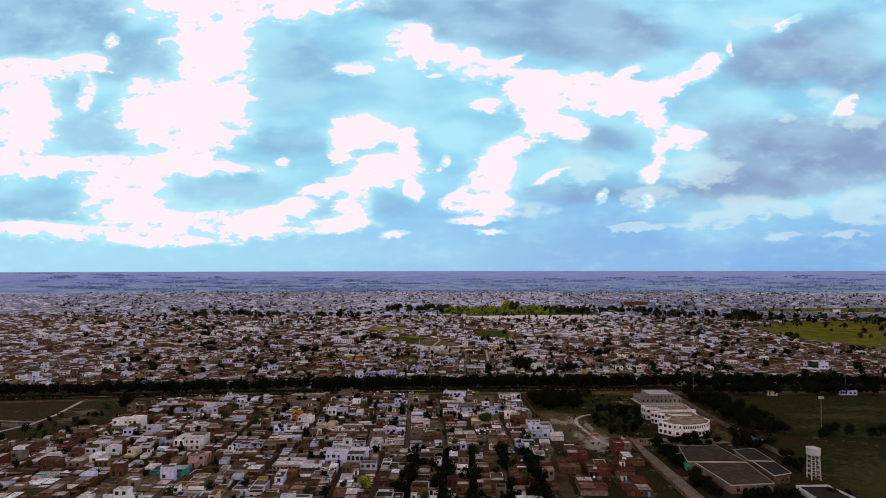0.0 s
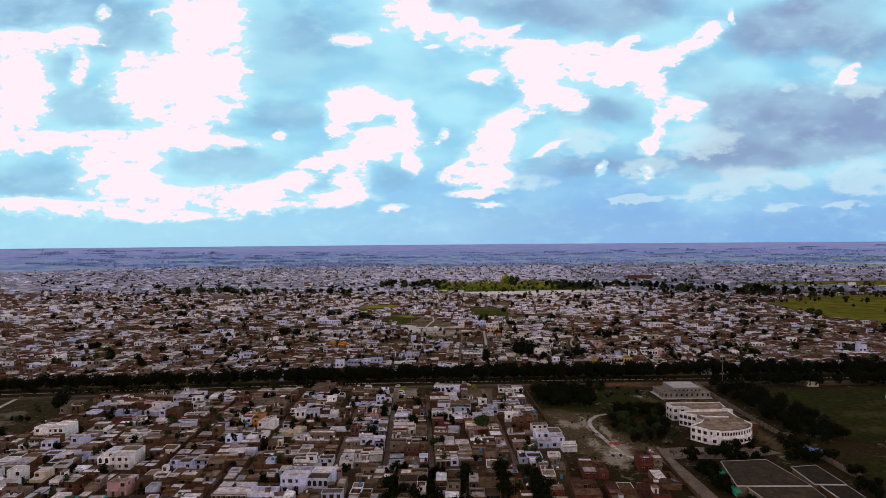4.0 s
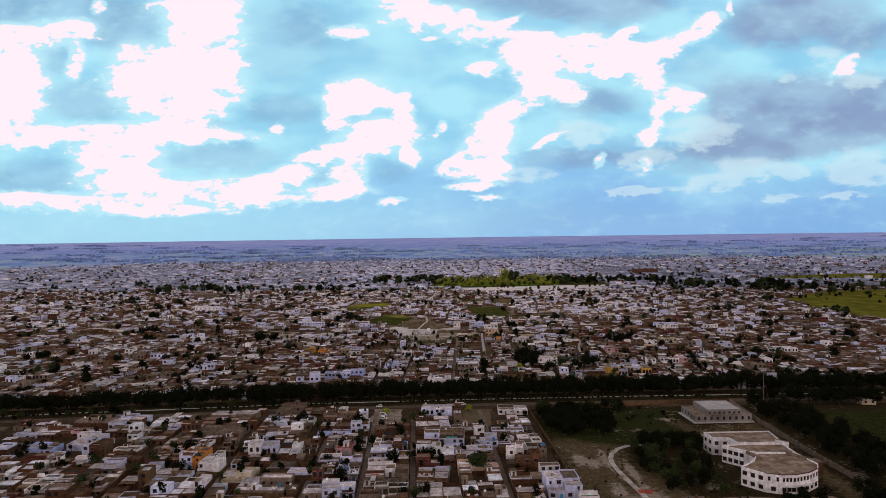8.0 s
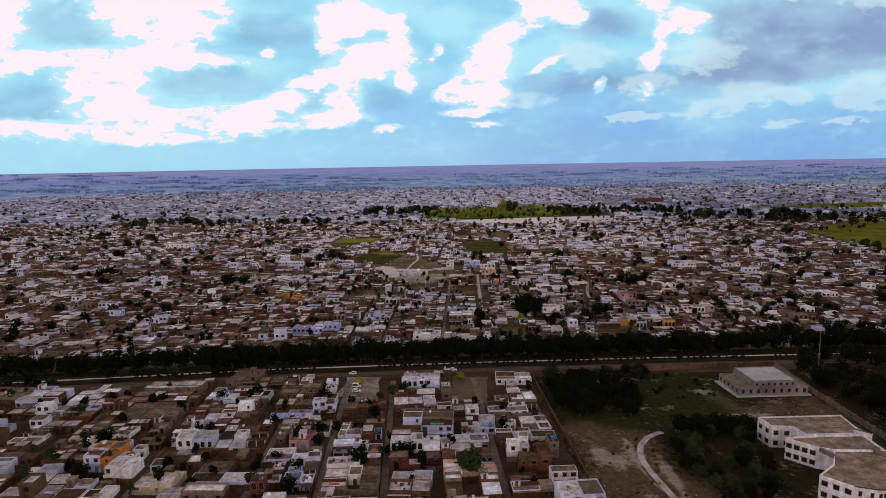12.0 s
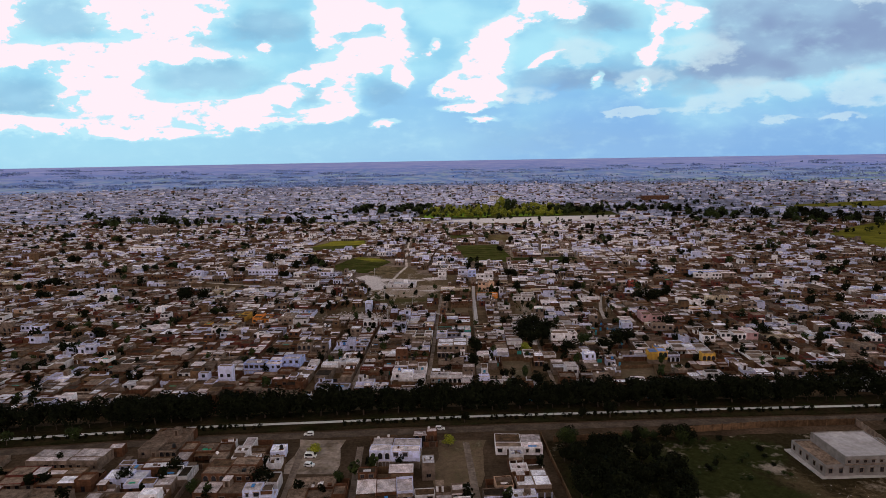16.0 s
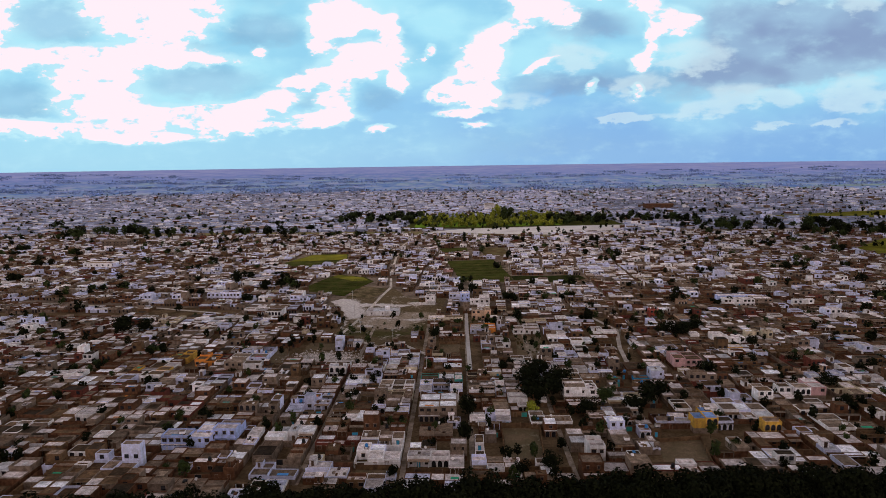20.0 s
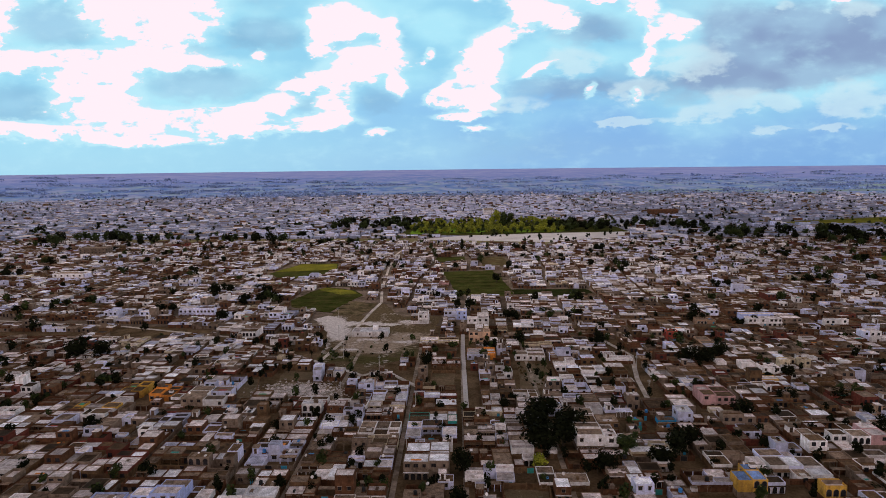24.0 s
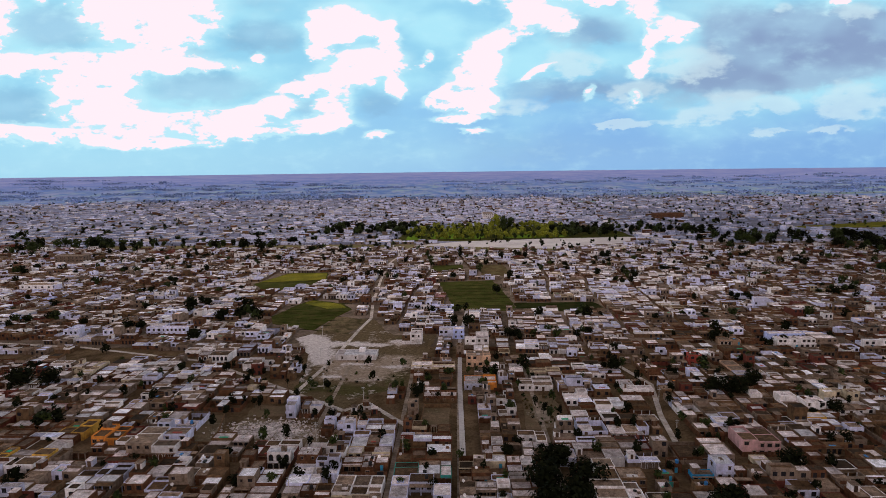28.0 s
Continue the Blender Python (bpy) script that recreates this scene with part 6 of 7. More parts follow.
for i in range(620):
    x, y = rng.choice(((rng.uniform(-230, 20), rng.uniform(-70, 100)), (rng.uniform(-200, 190), rng.uniform(150, 330)), (rng.uniform(-200, 190), rng.uniform(150, 330))))
    r = rng.uniform(1.2, 2.6)
    px, py = x * UNIT, y * UNIT
    b.tube((px, py, 0), (px, py, 2.0), 0.14, 0.08, M["bark"], 4)
    crown_into(b, rng, M["leaf"] if rng.random() < 0.7 else M["leaf_mid"], r, 1.6, 2.4 + r * 1.8, 110, r * 0.30, px, py, 5)
for i in range(900):
    y = rng.uniform(140, 1000)
    x = rng.uniform(-1, 1) * (0.78 * (y + 200))
    if abs(x) < 135 and y < 300:
        continue
    if any(x0 <= x <= x1 and y0 <= y <= y1 for x0, x1, y0, y1 in BOXES.values()):
        continue
    r = rng.uniform(1.8, 4.8)
    k = 1 if rng.random() < 0.7 else 4
    for j in range(k):
        px, py = x + rng.uniform(-1, 1) * 6 * (k > 1), y + rng.uniform(-1, 1) * 4 * (k > 1)
        px, py = px * UNIT, py * UNIT
        b.tube((px, py, 0), (px, py, r), 0.18, 0.1, M["bark"], 4)
        crown_into(b, rng, M["leaf"] if rng.random() < 0.75 else M["leaf_mid"], r, 1.0, r * 2.1, 105, r * 0.28, px, py, 5)
for i in range(150):
    x, y = rng.choice(((rng.uniform(31, 62), rng.uniform(0, 76)), (rng.uniform(-62, -16), rng.uniform(284, 330)), (rng.uniform(27, 39), rng.uniform(260, 288)), (rng.uniform(62, 84), rng.uniform(8, 40))))
    r = rng.uniform(0.4, 1.1)
    crown_into(b, rng, M[rng.choice(("leaf_mid", "leaf", "leaf_dry"))], r, 0.05, r * 1.5, 26, r * 0.45, x * UNIT, y * UNIT, 4)
for i in range(2600):
    y = rng.uniform(560, 1950)
    x = rng.uniform(-1, 1) * (0.78 * (y + 200))
    r = rng.uniform(1.6, 4.2)
    crown_into(b, rng, M["leaf"] if rng.random() < 0.6 else M["leaf_mid"], r, 0.8, r * 2.2, 18, r * 0.55, x * UNIT, y * UNIT, 4)
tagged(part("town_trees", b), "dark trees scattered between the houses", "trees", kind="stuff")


def wood(name, spots, mat, label, rr=(3, 6), tall=2.2, n=110, seed=1, stems=True):
    rng = random.Random(seed)
    b = Build()
    for x, y in metres(spots):
        r = rng.uniform(*rr) * UNIT
        z = land_z(x, y)
        if stems:
            b.tube((x, y, z), (x, y, z + r * 0.8), 0.25, 0.15, M["bark"], 4)
        crown_into(b, rng, M[mat] if isinstance(mat, str) else M[rng.choice(mat)], r, z + r * 0.25, z + r * tall, n, r * (0.27 if stems else 0.75), x, y, 5)
    tagged(part(name, b), label, "trees", kind="stuff")


def scatter(rng, n, x0, x1, y0, y1):
    return [(rng.uniform(x0, x1), rng.uniform(y0, y1)) for _ in range(n)]


rng = random.Random(54)
wood("park_trees", scatter(rng, 210, -66, 150, 806, 960) + scatter(rng, 46, -50, 120, 790, 812) + scatter(rng, 60, 0, 130, 800, 860), ("leaf_bright", "leaf_bright", "leaf_bright", "leaf_mid"), "sunlit yellow-green park trees", (2.0, 4.4), 2.1, 170, 3)
wood("tall_park_trees", [(46, 900), (56, 906), (64, 895), (72, 912), (60, 880)], ("leaf_bright", "leaf_mid"), "tall sunlit trees over the park", (5.5, 7.5), 2.9, 320, 4)
wood("dark_grove", scatter(rng, 70, -175, -62, 850, 950) + scatter(rng, 34, 124, 200, 812, 880) + scatter(rng, 60, 120, 330, 830, 900), ("leaf_mid", "leaf"), "dark grove beside the park", (3.2, 6), 2.1, 170, 5)
wood("west_groves", scatter(rng, 34, -480, -330, 690, 760) + scatter(rng, 14, -270, -200, 700, 740), ("leaf", "leaf_mid"), "dark tree belts in the west of the town", (4, 7), 2.0, 110, 6)
wood("east_groves", scatter(rng, 44, 300, 460, 700, 800) + scatter(rng, 30, 380, 640, 640, 700), ("leaf", "leaf_mid"), "dark tree belts east of the town", (4, 7), 2.0, 110, 7)
wood("field_trees", scatter(rng, 40, 420, 720, 440, 520) + scatter(rng, 30, 480, 760, 520, 560) + scatter(rng, 26, 540, 800, 610, 680) + scatter(rng, 14, 400, 520, 640, 690), ("leaf", "leaf_mid"), "dark trees between the fields", (2.5, 5), 2.0, 90, 9)
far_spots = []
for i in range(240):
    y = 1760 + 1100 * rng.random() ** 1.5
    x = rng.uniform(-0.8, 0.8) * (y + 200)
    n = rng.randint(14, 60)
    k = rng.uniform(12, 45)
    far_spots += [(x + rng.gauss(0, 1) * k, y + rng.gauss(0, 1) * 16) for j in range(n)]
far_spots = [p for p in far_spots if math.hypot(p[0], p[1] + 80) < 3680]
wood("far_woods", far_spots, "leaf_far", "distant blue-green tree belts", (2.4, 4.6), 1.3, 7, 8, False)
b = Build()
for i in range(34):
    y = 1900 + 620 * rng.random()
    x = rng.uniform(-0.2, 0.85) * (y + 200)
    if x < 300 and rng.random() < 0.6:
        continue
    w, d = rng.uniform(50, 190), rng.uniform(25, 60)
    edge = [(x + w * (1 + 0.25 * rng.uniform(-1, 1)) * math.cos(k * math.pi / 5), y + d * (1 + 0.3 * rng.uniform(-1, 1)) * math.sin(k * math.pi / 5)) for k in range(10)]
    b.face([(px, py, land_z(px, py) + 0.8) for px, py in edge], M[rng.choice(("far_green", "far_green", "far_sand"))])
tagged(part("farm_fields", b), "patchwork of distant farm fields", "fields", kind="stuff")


# ---- the school, the hall and their grounds ----
def inset(poly, t):
    cx = sum(p[0] for p in poly) / len(poly)
    cy = sum(p[1] for p in poly) / len(poly)
    return [(x + (cx - x) * t / max(1.0, math.hypot(cx - x, cy - y)), y + (cy - y) * t / max(1.0, math.hypot(cx - x, cy - y))) for x, y in poly]


def windows_along(parent, p, q, zs, n, mesh):
    """n windows in each row on the wall from p to q, seen from its right side; places on the plan when the parent stands at its origin."""
    if parent.matrix_basis.translation.length < 0.01:
        p, q = metres((p, q))
    a = math.degrees(math.atan2(q[1] - p[1], q[0] - p[0]))
    for z in zs:
        for i in range(n):
            f = (i + 0.5) / n
            add_window(mesh, parent, pose(p[0] + (q[0] - p[0]) * f, p[1] + (q[1] - p[1]) * f, z, 0, 0, a))


def school():
    ob = empty("school_building", 0, 0)
    tagged(ob, "white two-storey school with a stepped curved front and brown roof", "school")
    big, small = window_mesh(1.7, 1.6), window_mesh(0.9, 1.5)
    wings = (
        ([(84.2, 63.5), (85.2, 57.6), (91, 57.2), (92, 52), (108, 53), (109, 65)], 8.4),
        ([(86, 51), (91.5, 45.5), (95, 44), (108, 44), (108, 53), (92, 52)], 7.7),
        ([(84, 31), (89, 25.5), (93.5, 24), (98, 24.2), (103, 26.2), (107.5, 29.6), (110, 34), (108, 44), (95, 44), (90.5, 36.5)], 7.6),
    )
    for poly, h in wings:
        b = Build()
        b.hollow(metres(poly), inset(metres(poly), 0.35), 0, h - 0.55, h, M["white"], M["school_roof"])
        part("wing", b, ob, "white plastered wing with a brown roof")
    windows_along(ob, (84.2, 63.5), (85.2, 57.6), (1.0, 4.8), 2, big)
    windows_along(ob, (85.2, 57.6), (91, 57.2), (1.0, 4.8), 2, big)
    windows_along(ob, (86, 51), (91.5, 45.5), (1.0, 4.4), 4, big)
    windows_along(ob, (90.5, 36.5), (84, 31), (4.6,), 2, small)
    windows_along(ob, (84, 31), (89, 25.5), (1.0, 4.6), 3, big)
    for p, q, n in (((89, 25.5), (93.5, 24), 2), ((93.5, 24), (98, 24.2), 4), ((98, 24.2), (103, 26.2), 4), ((103, 26.2), (107.5, 29.6), 3), ((107.5, 29.6), (110, 34), 2)):
        windows_along(ob, p, q, (4.9,), n, small)
        windows_along(ob, p, q, (1.0,), max(1, n - 1), big)
    b = Build()
    b.prism(metres([(93.4, 22.8), (98.1, 23), (103.6, 25.2), (103, 26.3), (98, 24.3), (93.5, 24.1)]), 3.2, 3.5, M["white"], None, True)
    part("canopy", b, ob)
    b = Build()
    b.prism(metres([(89, 25.4), (93.5, 23.9), (98, 24.1), (103.1, 26.1), (107.6, 29.5), (107.4, 29.8), (102.9, 26.5), (98, 24.5), (93.5, 24.3), (89.1, 25.8)]), 7.6, 7.75, M["brick"], None, True)
    part("coping", b, ob, "brick-red coping over the curved front")
    for pts, h, m in (
        ([(100, 57), (106, 57), (106, 58.5), (100, 58.5)], 8.2, "cement"),
        ([(106, 54), (109, 51), (109.6, 51.6), (106.6, 54.6)], 9.0, "white"),
        ([(91.5, 44.6), (93.8, 38.4), (94.6, 38.8), (92.3, 45)], 7.9, "cement"),
        ([(104, 45), (108, 38), (108.6, 38.4), (104.6, 45.4)], 8.2, "cement"),
        ([(111, 40), (115, 40), (115, 44), (111, 44)], 5.2, "brick"),
        ([(109.2, 60), (113, 60), (113, 63), (109.2, 63)], 4.6, "cement"),
    ):
        b = Build()
        b.prism(metres(pts), 0 if h < 6 else 6.6, h, M[m], M["roof_grey"])
        part("roof_wall" if h > 6 else "annex", b, ob)


school()


def hall():
    ob = empty("assembly_hall", 0, 0)
    tagged(ob, "grey unplastered hall with a raised clerestory roof on a white plinth", "hall")
    b = Build()
    b.prism(metres([(91.8, 94.8), (118.2, 96.6), (117.2, 112.2), (90.2, 110.6)]), 0, 0.5, M["concrete"])
    part("plinth", b, ob, "white plinth")
    b = Build()
    b.hollow(metres([(92.8, 95.6), (117.2, 97.2), (116.4, 111.4), (91.6, 109.8)]), metres([(93.0, 95.85), (116.95, 97.4), (116.2, 111.2), (91.85, 109.6)]), 0.5, 4.0, 4.4, M["raw_plaster"], M["roof_grey"])
    part("aisle", b, ob)
    b = Build()
    b.hollow(metres([(97.8, 95.8), (112.6, 96.8), (111.8, 111.0), (96.8, 110.0)]), metres([(98.0, 96.0), (112.4, 97.0), (111.6, 110.8), (97.0, 109.8)]), 4.0, 6.95, 7.2, M["raw_plaster"], M["hall_roof"])
    part("nave", b, ob)
    b = Build()
    b.prism(metres([(97.8, 95.5), (112.6, 96.5), (112.6, 96.85), (97.8, 95.85)]), 4.35, 4.6, M["cement"], None, True)
    part("string_course", b, ob, "pale string course")
    windows_along(ob, (92.9, 95.6), (117.2, 97.2), (1.5,), 9, window_mesh(1.3, 1.8))
    windows_along(ob, (97.8, 95.8), (112.6, 96.8), (4.9,), 7, window_mesh(1.1, 1.1))
    windows_along(ob, (91.6, 109.8), (92.8, 95.6), (1.5,), 5, window_mesh(1.2, 1.8))


hall()


def college():
    win = window_mesh(1.6, 1.5)
    ob = empty("college_block", 0, 0)
    tagged(ob, "low college block with a dark brown roof and white fascia", "building")
    for poly, h in (
        ([(82.5, -3), (99.4, -0.8), (102.6, -24), (79, -24.8)], 4.6),
        ([(82, -24.9), (102.6, -24.1), (102.2, -47.5), (85.7, -50.5)], 4.3),
    ):
        b = Build()
        b.prism(metres(inset(poly, 0.5)[::-1]), 0, h - 0.5, M["cement"])
        part("wall", b, ob)
        b = Build()
        b.hollow(metres(poly[::-1]), metres(inset(poly, 0.2)[::-1]), h - 0.45, h - 0.12, h, M["concrete"], M["roof_dark"])
        part("roof", b, ob, "dark brown roof edged in white")
    windows_along(ob, (83.0, -4.6), (79.9, -23.6), (1.0,), 5, win)
    windows_along(ob, (82.6, -26), (86.1, -49.4), (1.0,), 6, win)
    windows_along(ob, (87, -49.9), (101.2, -47.3), (1.0,), 5, win)
    for y0, y1, x in ((-6, -12, 81.2), (-21, -27, 79.8)):
        b = Build()
        x, y0, y1 = x * UNIT, y0 * UNIT, y1 * UNIT
        b.box((x - 2.2, x, y1, y0, 2.6, 2.9, M["green_cloth"], None))
        b.box((x - 2.2, x - 2.05, y1, y0, 1.0, 2.6, M["green_cloth"], None))
        part("awning", b, ob, "green sheet awning")
    ob = empty("college_wing", 0, 0)
    tagged(ob, "low wing with a dark brown roof and white fascia", "building")
    for poly, h in (([(103.6, -9), (113, -7), (113.4, -24), (103.4, -24)], 5.2), ([(105, -24.1), (113.4, -24.1), (113.2, -37.5), (105.2, -41)], 5.0)):
        b = Build()
        b.prism(metres(inset(poly, 0.5)[::-1]), 0, h - 0.5, M["mud"])
        part("wall", b, ob)
        b = Build()
        b.hollow(metres(poly[::-1]), metres(inset(poly, 0.2)[::-1]), h - 0.45, h - 0.12, h, M["concrete"], M["roof_dark"])
        part("roof", b, ob, "dark brown roof edged in white")
    windows_along(ob, (106.0, -40.2), (112.6, -37.4), (1.2,), 3, win)
    ob = empty("gatehouse", 0, 0)
    tagged(ob, "white flat-roofed building with a brown roof deck", "building")
    poly = [(108.4, -66), (121.5, -62.6), (119.4, -50.3), (107.7, -51.4)]
    b = Build()
    b.hollow(metres(poly), metres(inset(poly, 0.35)), 0, 4.4, 5.2, M["white"], M["roof_dark"])
    part("wall", b, ob)
    windows_along(ob, (107.7, -51.4), (108.4, -66), (1.2,), 4, win)


college()


def water_tower(x, y):
    ob = empty("water_tower", x, y)
    tagged(ob, "pale concrete water tower on a braced frame", "water tower")
    for a in (-1, 1):
        for c in (-1, 1):
            b = Build()
            b.tube((2.1 * a, 2.1 * c, 0), (1.9 * a, 1.9 * c, 11.4), 0.28, 0.24, M["concrete"], 8)
            part("leg", b, ob)
    for z in (2.4, 4.7, 7.0, 9.3):
        for p, q in (((-2, -2), (2, -2)), ((2, -2), (2, 2)), ((2, 2), (-2, 2)), ((-2, 2), (-2, -2))):
            b = Build()
            b.tube((*p, z), (*q, z), 0.17, 0.17, M["concrete"], 6)
            part("brace", b, ob)
    b = Build()
    b.tube((0, 0, 11.1), (0, 0, 11.8), 2.0, 3.1, M["concrete"], 20)
    b.tube((0, 0, 11.8), (0, 0, 14.8), 3.1, 3.1, M["concrete"], 20)
    b.tube((0, 0, 14.8), (0, 0, 15.6), 3.3, 0.6, M["concrete"], 20)
    part("tank", b, ob)
    b = Build()
    b.tube((2.4, 0, 0), (2.4, 0, 11.4), 0.1, 0.1, M["steel"], 6)
    part("pipe", b, ob)


water_tower(124.3, -32)


def mast(x, y, h):
    ob = empty("floodlight_mast", x, y)
    tagged(ob, "tall grey steel floodlight mast beside the playing field", "floodlight")
    b = Build()
    b.tube((0, 0, 0.6), (0, 0, h), 0.30, 0.14, M["cement"], 10)
    part("pole", b, ob)
    b = Build()
    b.box((-0.9, 0.9, -0.9, 0.9, 0, 0.8, M["concrete"], None))
    part("base", b, ob)
    b = Build()
    b.box((-1.5, 1.5, -0.35, 0.15, h, h + 0.2, M["steel"], None))
    b.box((-1.5, 1.5, -0.35, 0.15, h + 1.0, h + 1.2, M["steel"], None))
    for cx in (-1.4, 0, 1.4):
        b.box((cx - 0.08, cx + 0.08, -0.2, 0.0, h - 0.2, h + 1.2, M["steel"], None))
    part("lamp_frame", b, ob)
    for cx in (-1.1, -0.4, 0.4, 1.1):
        b = Build()
        b.box((cx - 0.25, cx + 0.25, -0.6, -0.36, h + 0.3, h + 0.9, M["steel"], None))
        part("lamp", b, ob)


mast(130.6, 115.5, 22.5)
mast(234, 134, 22.5)
mast(161.5, 30, 22.5)


def wall_run(line, h, mat, label, step=3.5):
    ob = empty("boundary_wall", *line[0])
    tagged(ob, label, "wall")
    line = metres(line)
    ox, oy = line[0]
    for (xa, ya), (xb, yb) in zip(line, line[1:]):
        l = math.hypot(xb - xa, yb - ya)
        n = max(1, int(l / step))
        dx, dy = (xb - xa) / l, (yb - ya) / l
        b = Build()
        at = (xa - ox, ya - oy, dx, dy)
        b.box((0, l, -0.12, 0.12, 0, h, M[mat], None), at)
        part("panel", b, ob)
        for i in range(n + 1):
            b = Build()
            b.box((i * l / n - 0.22, i * l / n + 0.22, -0.24, 0.24, 0, h + 0.25, M[mat], None), at)
            part("pier", b, ob)


wall_run([(120, 127), (119.5, 96), (121, 53), (124, 20), (126, -10)], 2.6, "cement", "pale grey boundary wall with piers beside the school")
wall_run([(120, 127.5), (90, 125), (66, 121.5)], 2.4, "mud", "brown boundary wall with brown piers along the road")
wall_run([(65, 119.5), (36, 116.5), (26, 115)], 2.2, "mud", "brown boundary wall with brown piers beside the thicket")
wall_run([(22.5, 118), (27, 70), (31.5, 20)], 1.9, "mud", "long plain wall along the edge of the houses", 26.0)
wall_run([(14, 163), (14.5, 187), (26.5, 187), (25, 163), (14, 163)], 2.2, "mud", "brown brick wall round the bare yard")
wall_run([(-27.5, 151.5), (-16, 152), (-17.5, 160.5), (-27.5, 160.5)], 1.7, "mud", "low brown wall round the bare yard", 20.0)
wall_run([(57.5, 159.5), (71, 162), (74, 179), (60.5, 177)], 1.7, "mud", "brown wall round the long yard", 20.0)
wall_run([(1, 259.5), (-9, 259.5), (-8.5, 277), (1, 277)], 1.7, "mud", "brown wall round the yard beside the lane", 20.0)
wall_run([(-78, 270), (-72.5, 247), (-80, 247), (-86, 270)], 1.6, "mud", "crumbling brown wall round the narrow lot", 24.0)
wall_run([(66, 20), (65.5, -9), (67, -36), (69, -70)], 1.8, "mud", "low brown wall beside the driveway")

# ---- buildings that stand apart ----


def square_house():
    ob = empty("walled_building", -42.6, 335.4)
    tagged(ob, "long low white-washed building with a white roof in the square", "building")
    b = Build()
    b.block((-11.4, 11.4, -5.2, 5.2, 0, 2.9, 3.3, M["white"], M["roof_white"]))
    part("wall", b, ob)
    b = Build()
    b.block((1, 4.2, 1.0, 4.4, 2.9, 4.8, 5.0, M["white"], M["roof_white"]))
    part("stair_room", b, ob)
    b = Build()
    b.box((-11.0, -7, -4.8, 4.8, 2.9, 2.96, M["roof_pale"], None))
    part("roof_patch", b, ob)
    windows_along(ob, (-11.4, -5.2), (11.4, -5.2), (1.0,), 3, WINDOWS[2])


square_house()


def big_block(x, y, W, D, h, wall, label, n, rows):
    ob = empty("block_of_flats", x, y)
    tagged(ob, label, "building")
    b = Build()
    b.block((-W / 2, W / 2, -D / 2, D / 2, 0, h - 0.6, h, M[wall], M["roof_grey"]))
    part("wall", b, ob)
    windows_along(ob, (-W / 2, -D / 2), (W / 2, -D / 2), [1 + 3.2 * r for r in range(rows)], n, WINDOWS[1])
    windows_along(ob, (W / 2, -D / 2), (W / 2, D / 2), [1 + 3.2 * r for r in range(rows)], 3, WINDOWS[1])


big_block(-362, 625, 34, 16, 10.5, "cement", "grey three-storey block with rows of windows", 7, 3)
big_block(-301, 494, 30, 14, 7.0, "white", "white two-storey block above the low houses", 5, 2)
big_block(50, 1090, 22, 60, 13, "white", "tall white building behind the park", 5, 4)
big_block(340, 1060, 60, 16, 12, "brick", "long red brick block beyond the park", 12, 3)

ob = empty("pavilion", 232, 130)
tagged(ob, "small blue-painted sports pavilion by the playing field", "pavilion")
b = Build()
b.block((-7, 7, -3, 3, 0, 3.4, 3.9, M["sky"], M["roof_sky"]))
part("wall", b, ob)
windows_along(ob, (-7, -3), (7, -3), (0.9,), 4, WINDOWS[1])
ob = empty("changing_hut", 183, 126)
tagged(ob, "small cream hut at the edge of the playing field", "hut")
b = Build()
b.block((-4, 4, -2.5, 2.5, 0, 3.0, 3.4, M["cream"], M["roof_pale"]))
part("wall", b, ob)
windows_along(ob, (-4, -2.5), (4, -2.5), (0.9,), 2, WINDOWS[0])
ob = empty("shelter", 123.5, 14, 0, radians(-30))
tagged(ob, "open shelter with a blue-grey sheet roof", "shelter")
b = Build()
b.prism([(-4, -2.4), (4, -2.4), (4, 2.4), (-4, 2.4)], 2.8, 2.95, M["roof_sky"], None, True)
part("roof", b, ob)
for cx in (-3.6, 3.6):
    for cy in (-2.1, 2.1):
        b = Build()
        b.tube((cx, cy, 0), (cx, cy, 2.8), 0.09, 0.09, M["steel"], 6)
        part("post", b, ob)


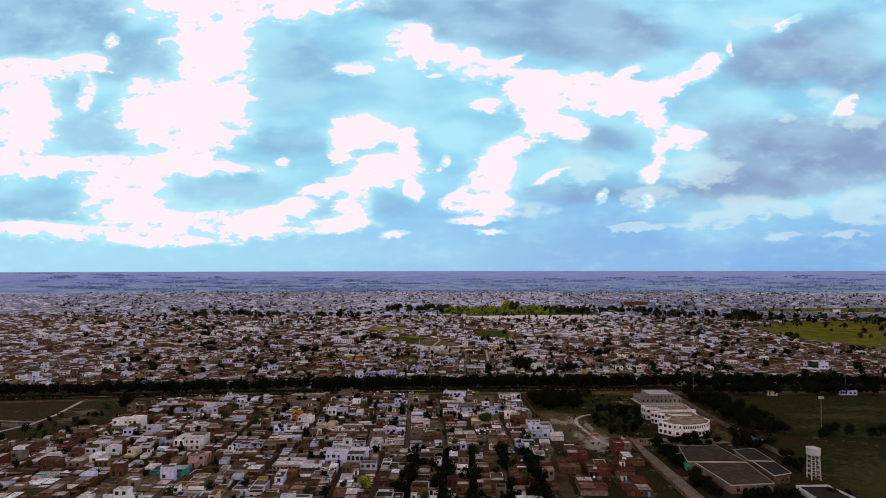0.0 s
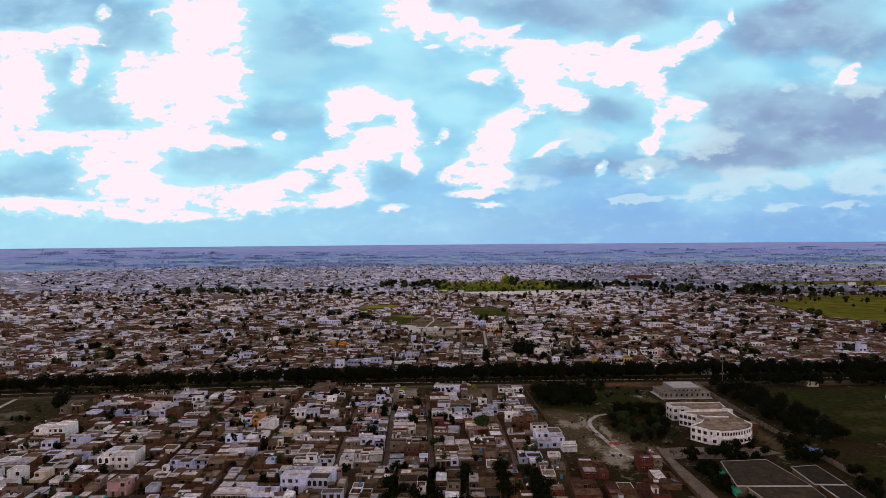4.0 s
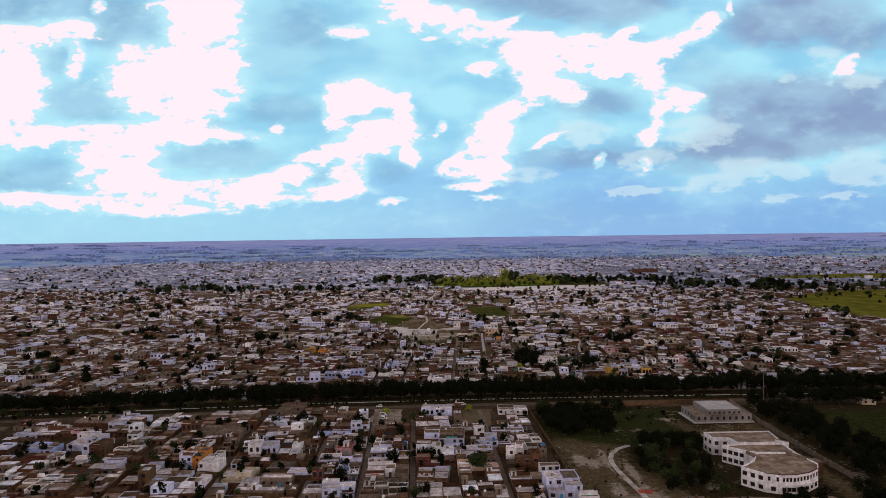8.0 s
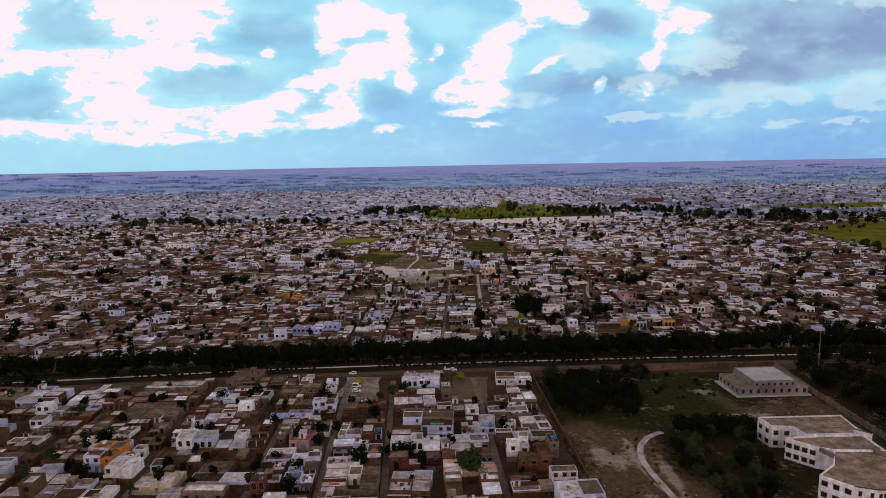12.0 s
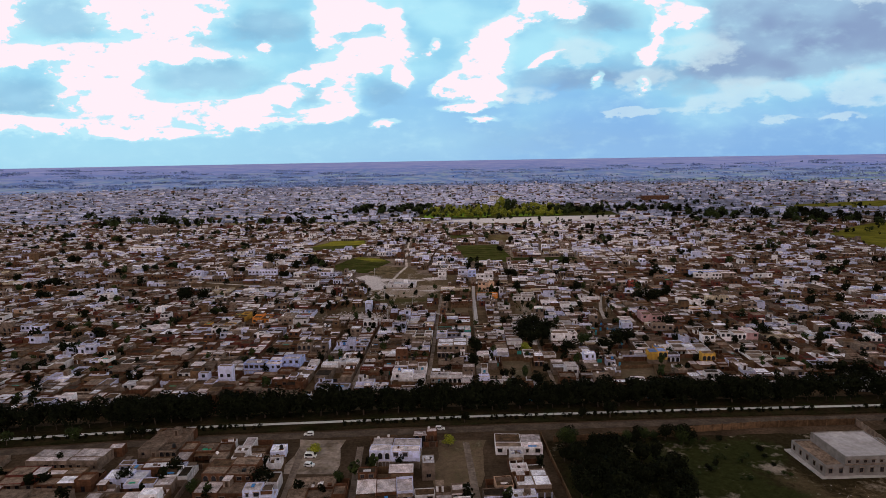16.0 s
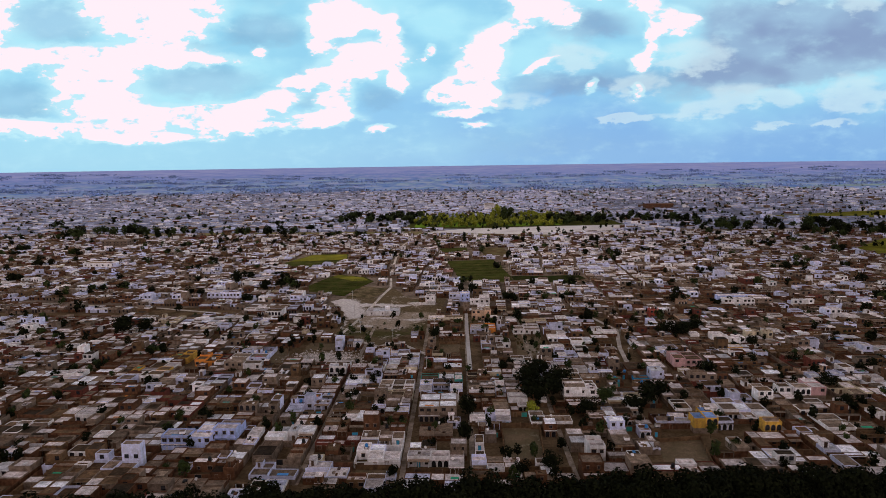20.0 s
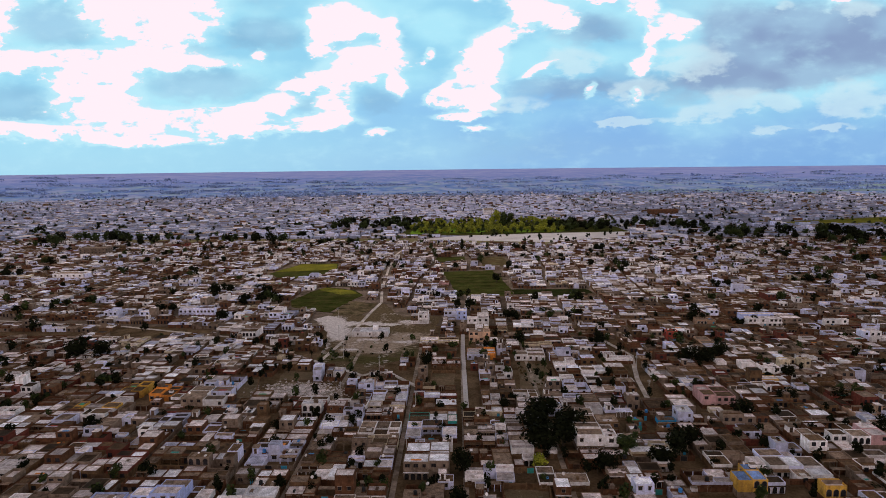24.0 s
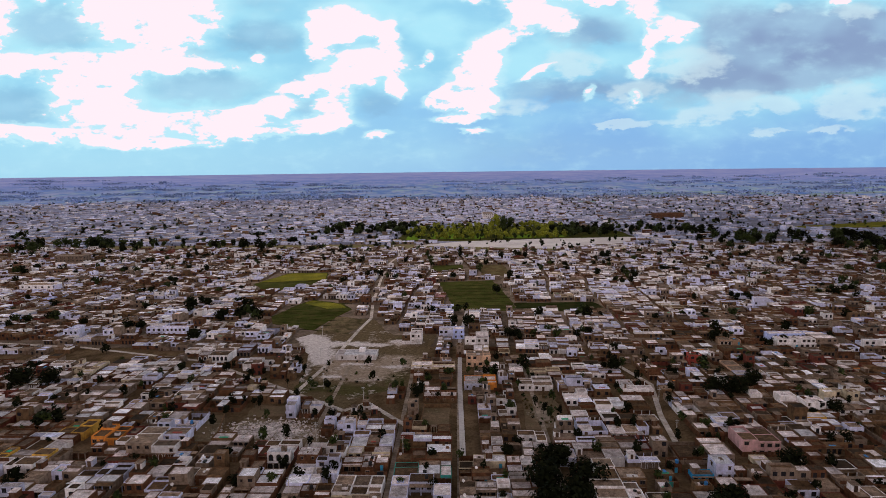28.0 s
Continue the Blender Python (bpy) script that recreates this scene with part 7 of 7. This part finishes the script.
# ---- vehicles ----
def car(x, y, rz, paint, van=False):
    ob = empty("van" if van else "car", x, y, 0.16, rz)
    tagged(ob, "white van parked in the yard" if van else "small white hatchback car on the road", "vehicle")
    L, W, H = (4.2, 1.6, 1.85) if van else (3.6, 1.5, 1.45)
    b = Build()
    n = [(-L / 2, 0.25), (L / 2, 0.25), (L / 2, 0.75), (L / 2 - 0.75 if not van else L / 2 - 0.3, 0.88), (L / 2 - 1.35 if not van else L / 2 - 0.8, H), (-L / 2 + 0.35, H), (-L / 2 + 0.02, 0.85)]
    k = len(n)
    for yy in (-W / 2, W / 2):
        b.v.extend((px, yy, pz) for px, pz in n)
    s = b.slot(paint)
    for i in range(k):
        j = (i + 1) % k
        b.f.append((i, j, k + j, k + i))
        b.m.append(s)
    b.f.append(tuple(range(k - 1, -1, -1)))
    b.f.append(tuple(range(k, 2 * k)))
    b.m += [s, s]
    part("body", b, ob)
    for yy in (-W / 2 - 0.012, W / 2 + 0.012):
        b = Build()
        b.face([(L / 2 - 1.15, yy, 0.9), (L / 2 - 1.5, yy, H - 0.12), (-L / 2 + 0.45, yy, H - 0.12), (-L / 2 + 0.3, yy, 0.9)], M["hole"])
        part("side_window", b, ob)
    b = Build()
    x0, x1 = (L / 2 - 0.77, L / 2 - 1.3) if not van else (L / 2 - 0.3, L / 2 - 0.75)
    b.face([(x0 + 0.02, -W / 2 + 0.1, 0.93), (x0 + 0.02, W / 2 - 0.1, 0.93), (x1 + 0.03, W / 2 - 0.1, H - 0.06), (x1 + 0.03, -W / 2 + 0.1, H - 0.06)], M["hole"])
    part("windscreen", b, ob)
    for wx in (-L / 2 + 0.7, L / 2 - 0.7):
        for yy in (-1, 1):
            b = Build()
            b.tube((wx, yy * (W / 2 - 0.16), 0.28), (wx, yy * (W / 2 + 0.02), 0.28), 0.29, 0.29, M["tank_black"], 12)
            part("wheel", b, ob)


car_paint = surface("white_car_paint", (0.75, 0.75, 0.76), 0.3, 0.05, 2.0, 0.5, bump=0.0, spec=0.5)
car(-8, canal_y(-8) - 8.4, radians(4), car_paint)
car(-48, canal_y(-48) - 8.6, radians(185), car_paint)
car(-44, 105, radians(2), car_paint, True)
car(-43, 100, radians(-8), car_paint)

# ---- rubble, stones and bricks lying about ----
b = Build()
rng = random.Random(91)
for i in range(1760):
    x, y = (rng.gauss(-58, 7.5), rng.gauss(257.5, 4.2)) if i < 1620 else (rng.uniform(90, 114), rng.uniform(66, 92)) if i < 1720 else (rng.uniform(30, 60), rng.uniform(20, 70))
    s = rng.uniform(0.10, 0.50) if i < 1620 else rng.uniform(0.06, 0.22)
    a = rng.uniform(0, 3.14)
    b.box((-s, s, -s * 0.6, s * 0.6, 0, s * 0.8, M["rubble"], None), (x * UNIT, y * UNIT, math.cos(a), math.sin(a)))
for i in range(60):
    r = abs(rng.gauss(0, 1.6))
    w = rng.uniform(0, 6.28)
    s = rng.uniform(0.3, 0.8)
    b.box((-s, s, -s * 0.7, s * 0.7, 0, max(0.2, 1.5 - r * 0.5) * rng.uniform(0.6, 1.0), M["concrete"], None), (50 * UNIT + r * 1.4 * math.cos(w), 12 * UNIT + r * math.sin(w), math.cos(w), math.sin(w)))
tagged(part("rubble", b), "pale brick rubble and stones on bare ground", "rubble", kind="stuff")

ob = empty("brick_heap", 52, 25)
tagged(ob, "low heap of red bricks beside the dirt track", "bricks")
rng = random.Random(92)
for i in range(14):
    b = Build()
    s = rng.uniform(0.4, 0.9)
    a = rng.uniform(0, 3)
    b.box((-s, s, -s * 0.6, s * 0.6, 0, rng.uniform(0.3, 0.8), M["red"], None), (rng.uniform(-2.4, 2.4), rng.uniform(-1, 1), math.cos(a), math.sin(a)))
    part("brick", b, ob)


# ---- poles along the lanes ----
def pole(x, y, h=8.0):
    ob = empty("utility_pole", x, y)
    tagged(ob, "grey utility pole with cross arms in a lane", "pole", "utility poles")
    b = Build()
    b.tube((0, 0, 0), (0, 0, h), 0.15, 0.1, M["concrete"], 7)
    part("post", b, ob)
    for z in (h - 0.4, h - 1.1):
        b = Build()
        b.box((-0.8, 0.8, -0.05, 0.05, z, z + 0.1, M["steel"], None))
        part("cross_arm", b, ob)
    return ob


first = pole(-49, 296)
for x, y in ((-58, 330), (-66, 368), (-31, 281), (-12, 300), (-40, 216), (-41, 250), (-12.6, 205), (-12.6, 240), (5, 240), (75.5, 280), (72, 252), (-55, 60), (-37, 60), (-22, 70), (9.5, 70), (38, 470), (60, 452)):
    copy_thing(first, Matrix.Translation((x * UNIT, y * UNIT, 0)))
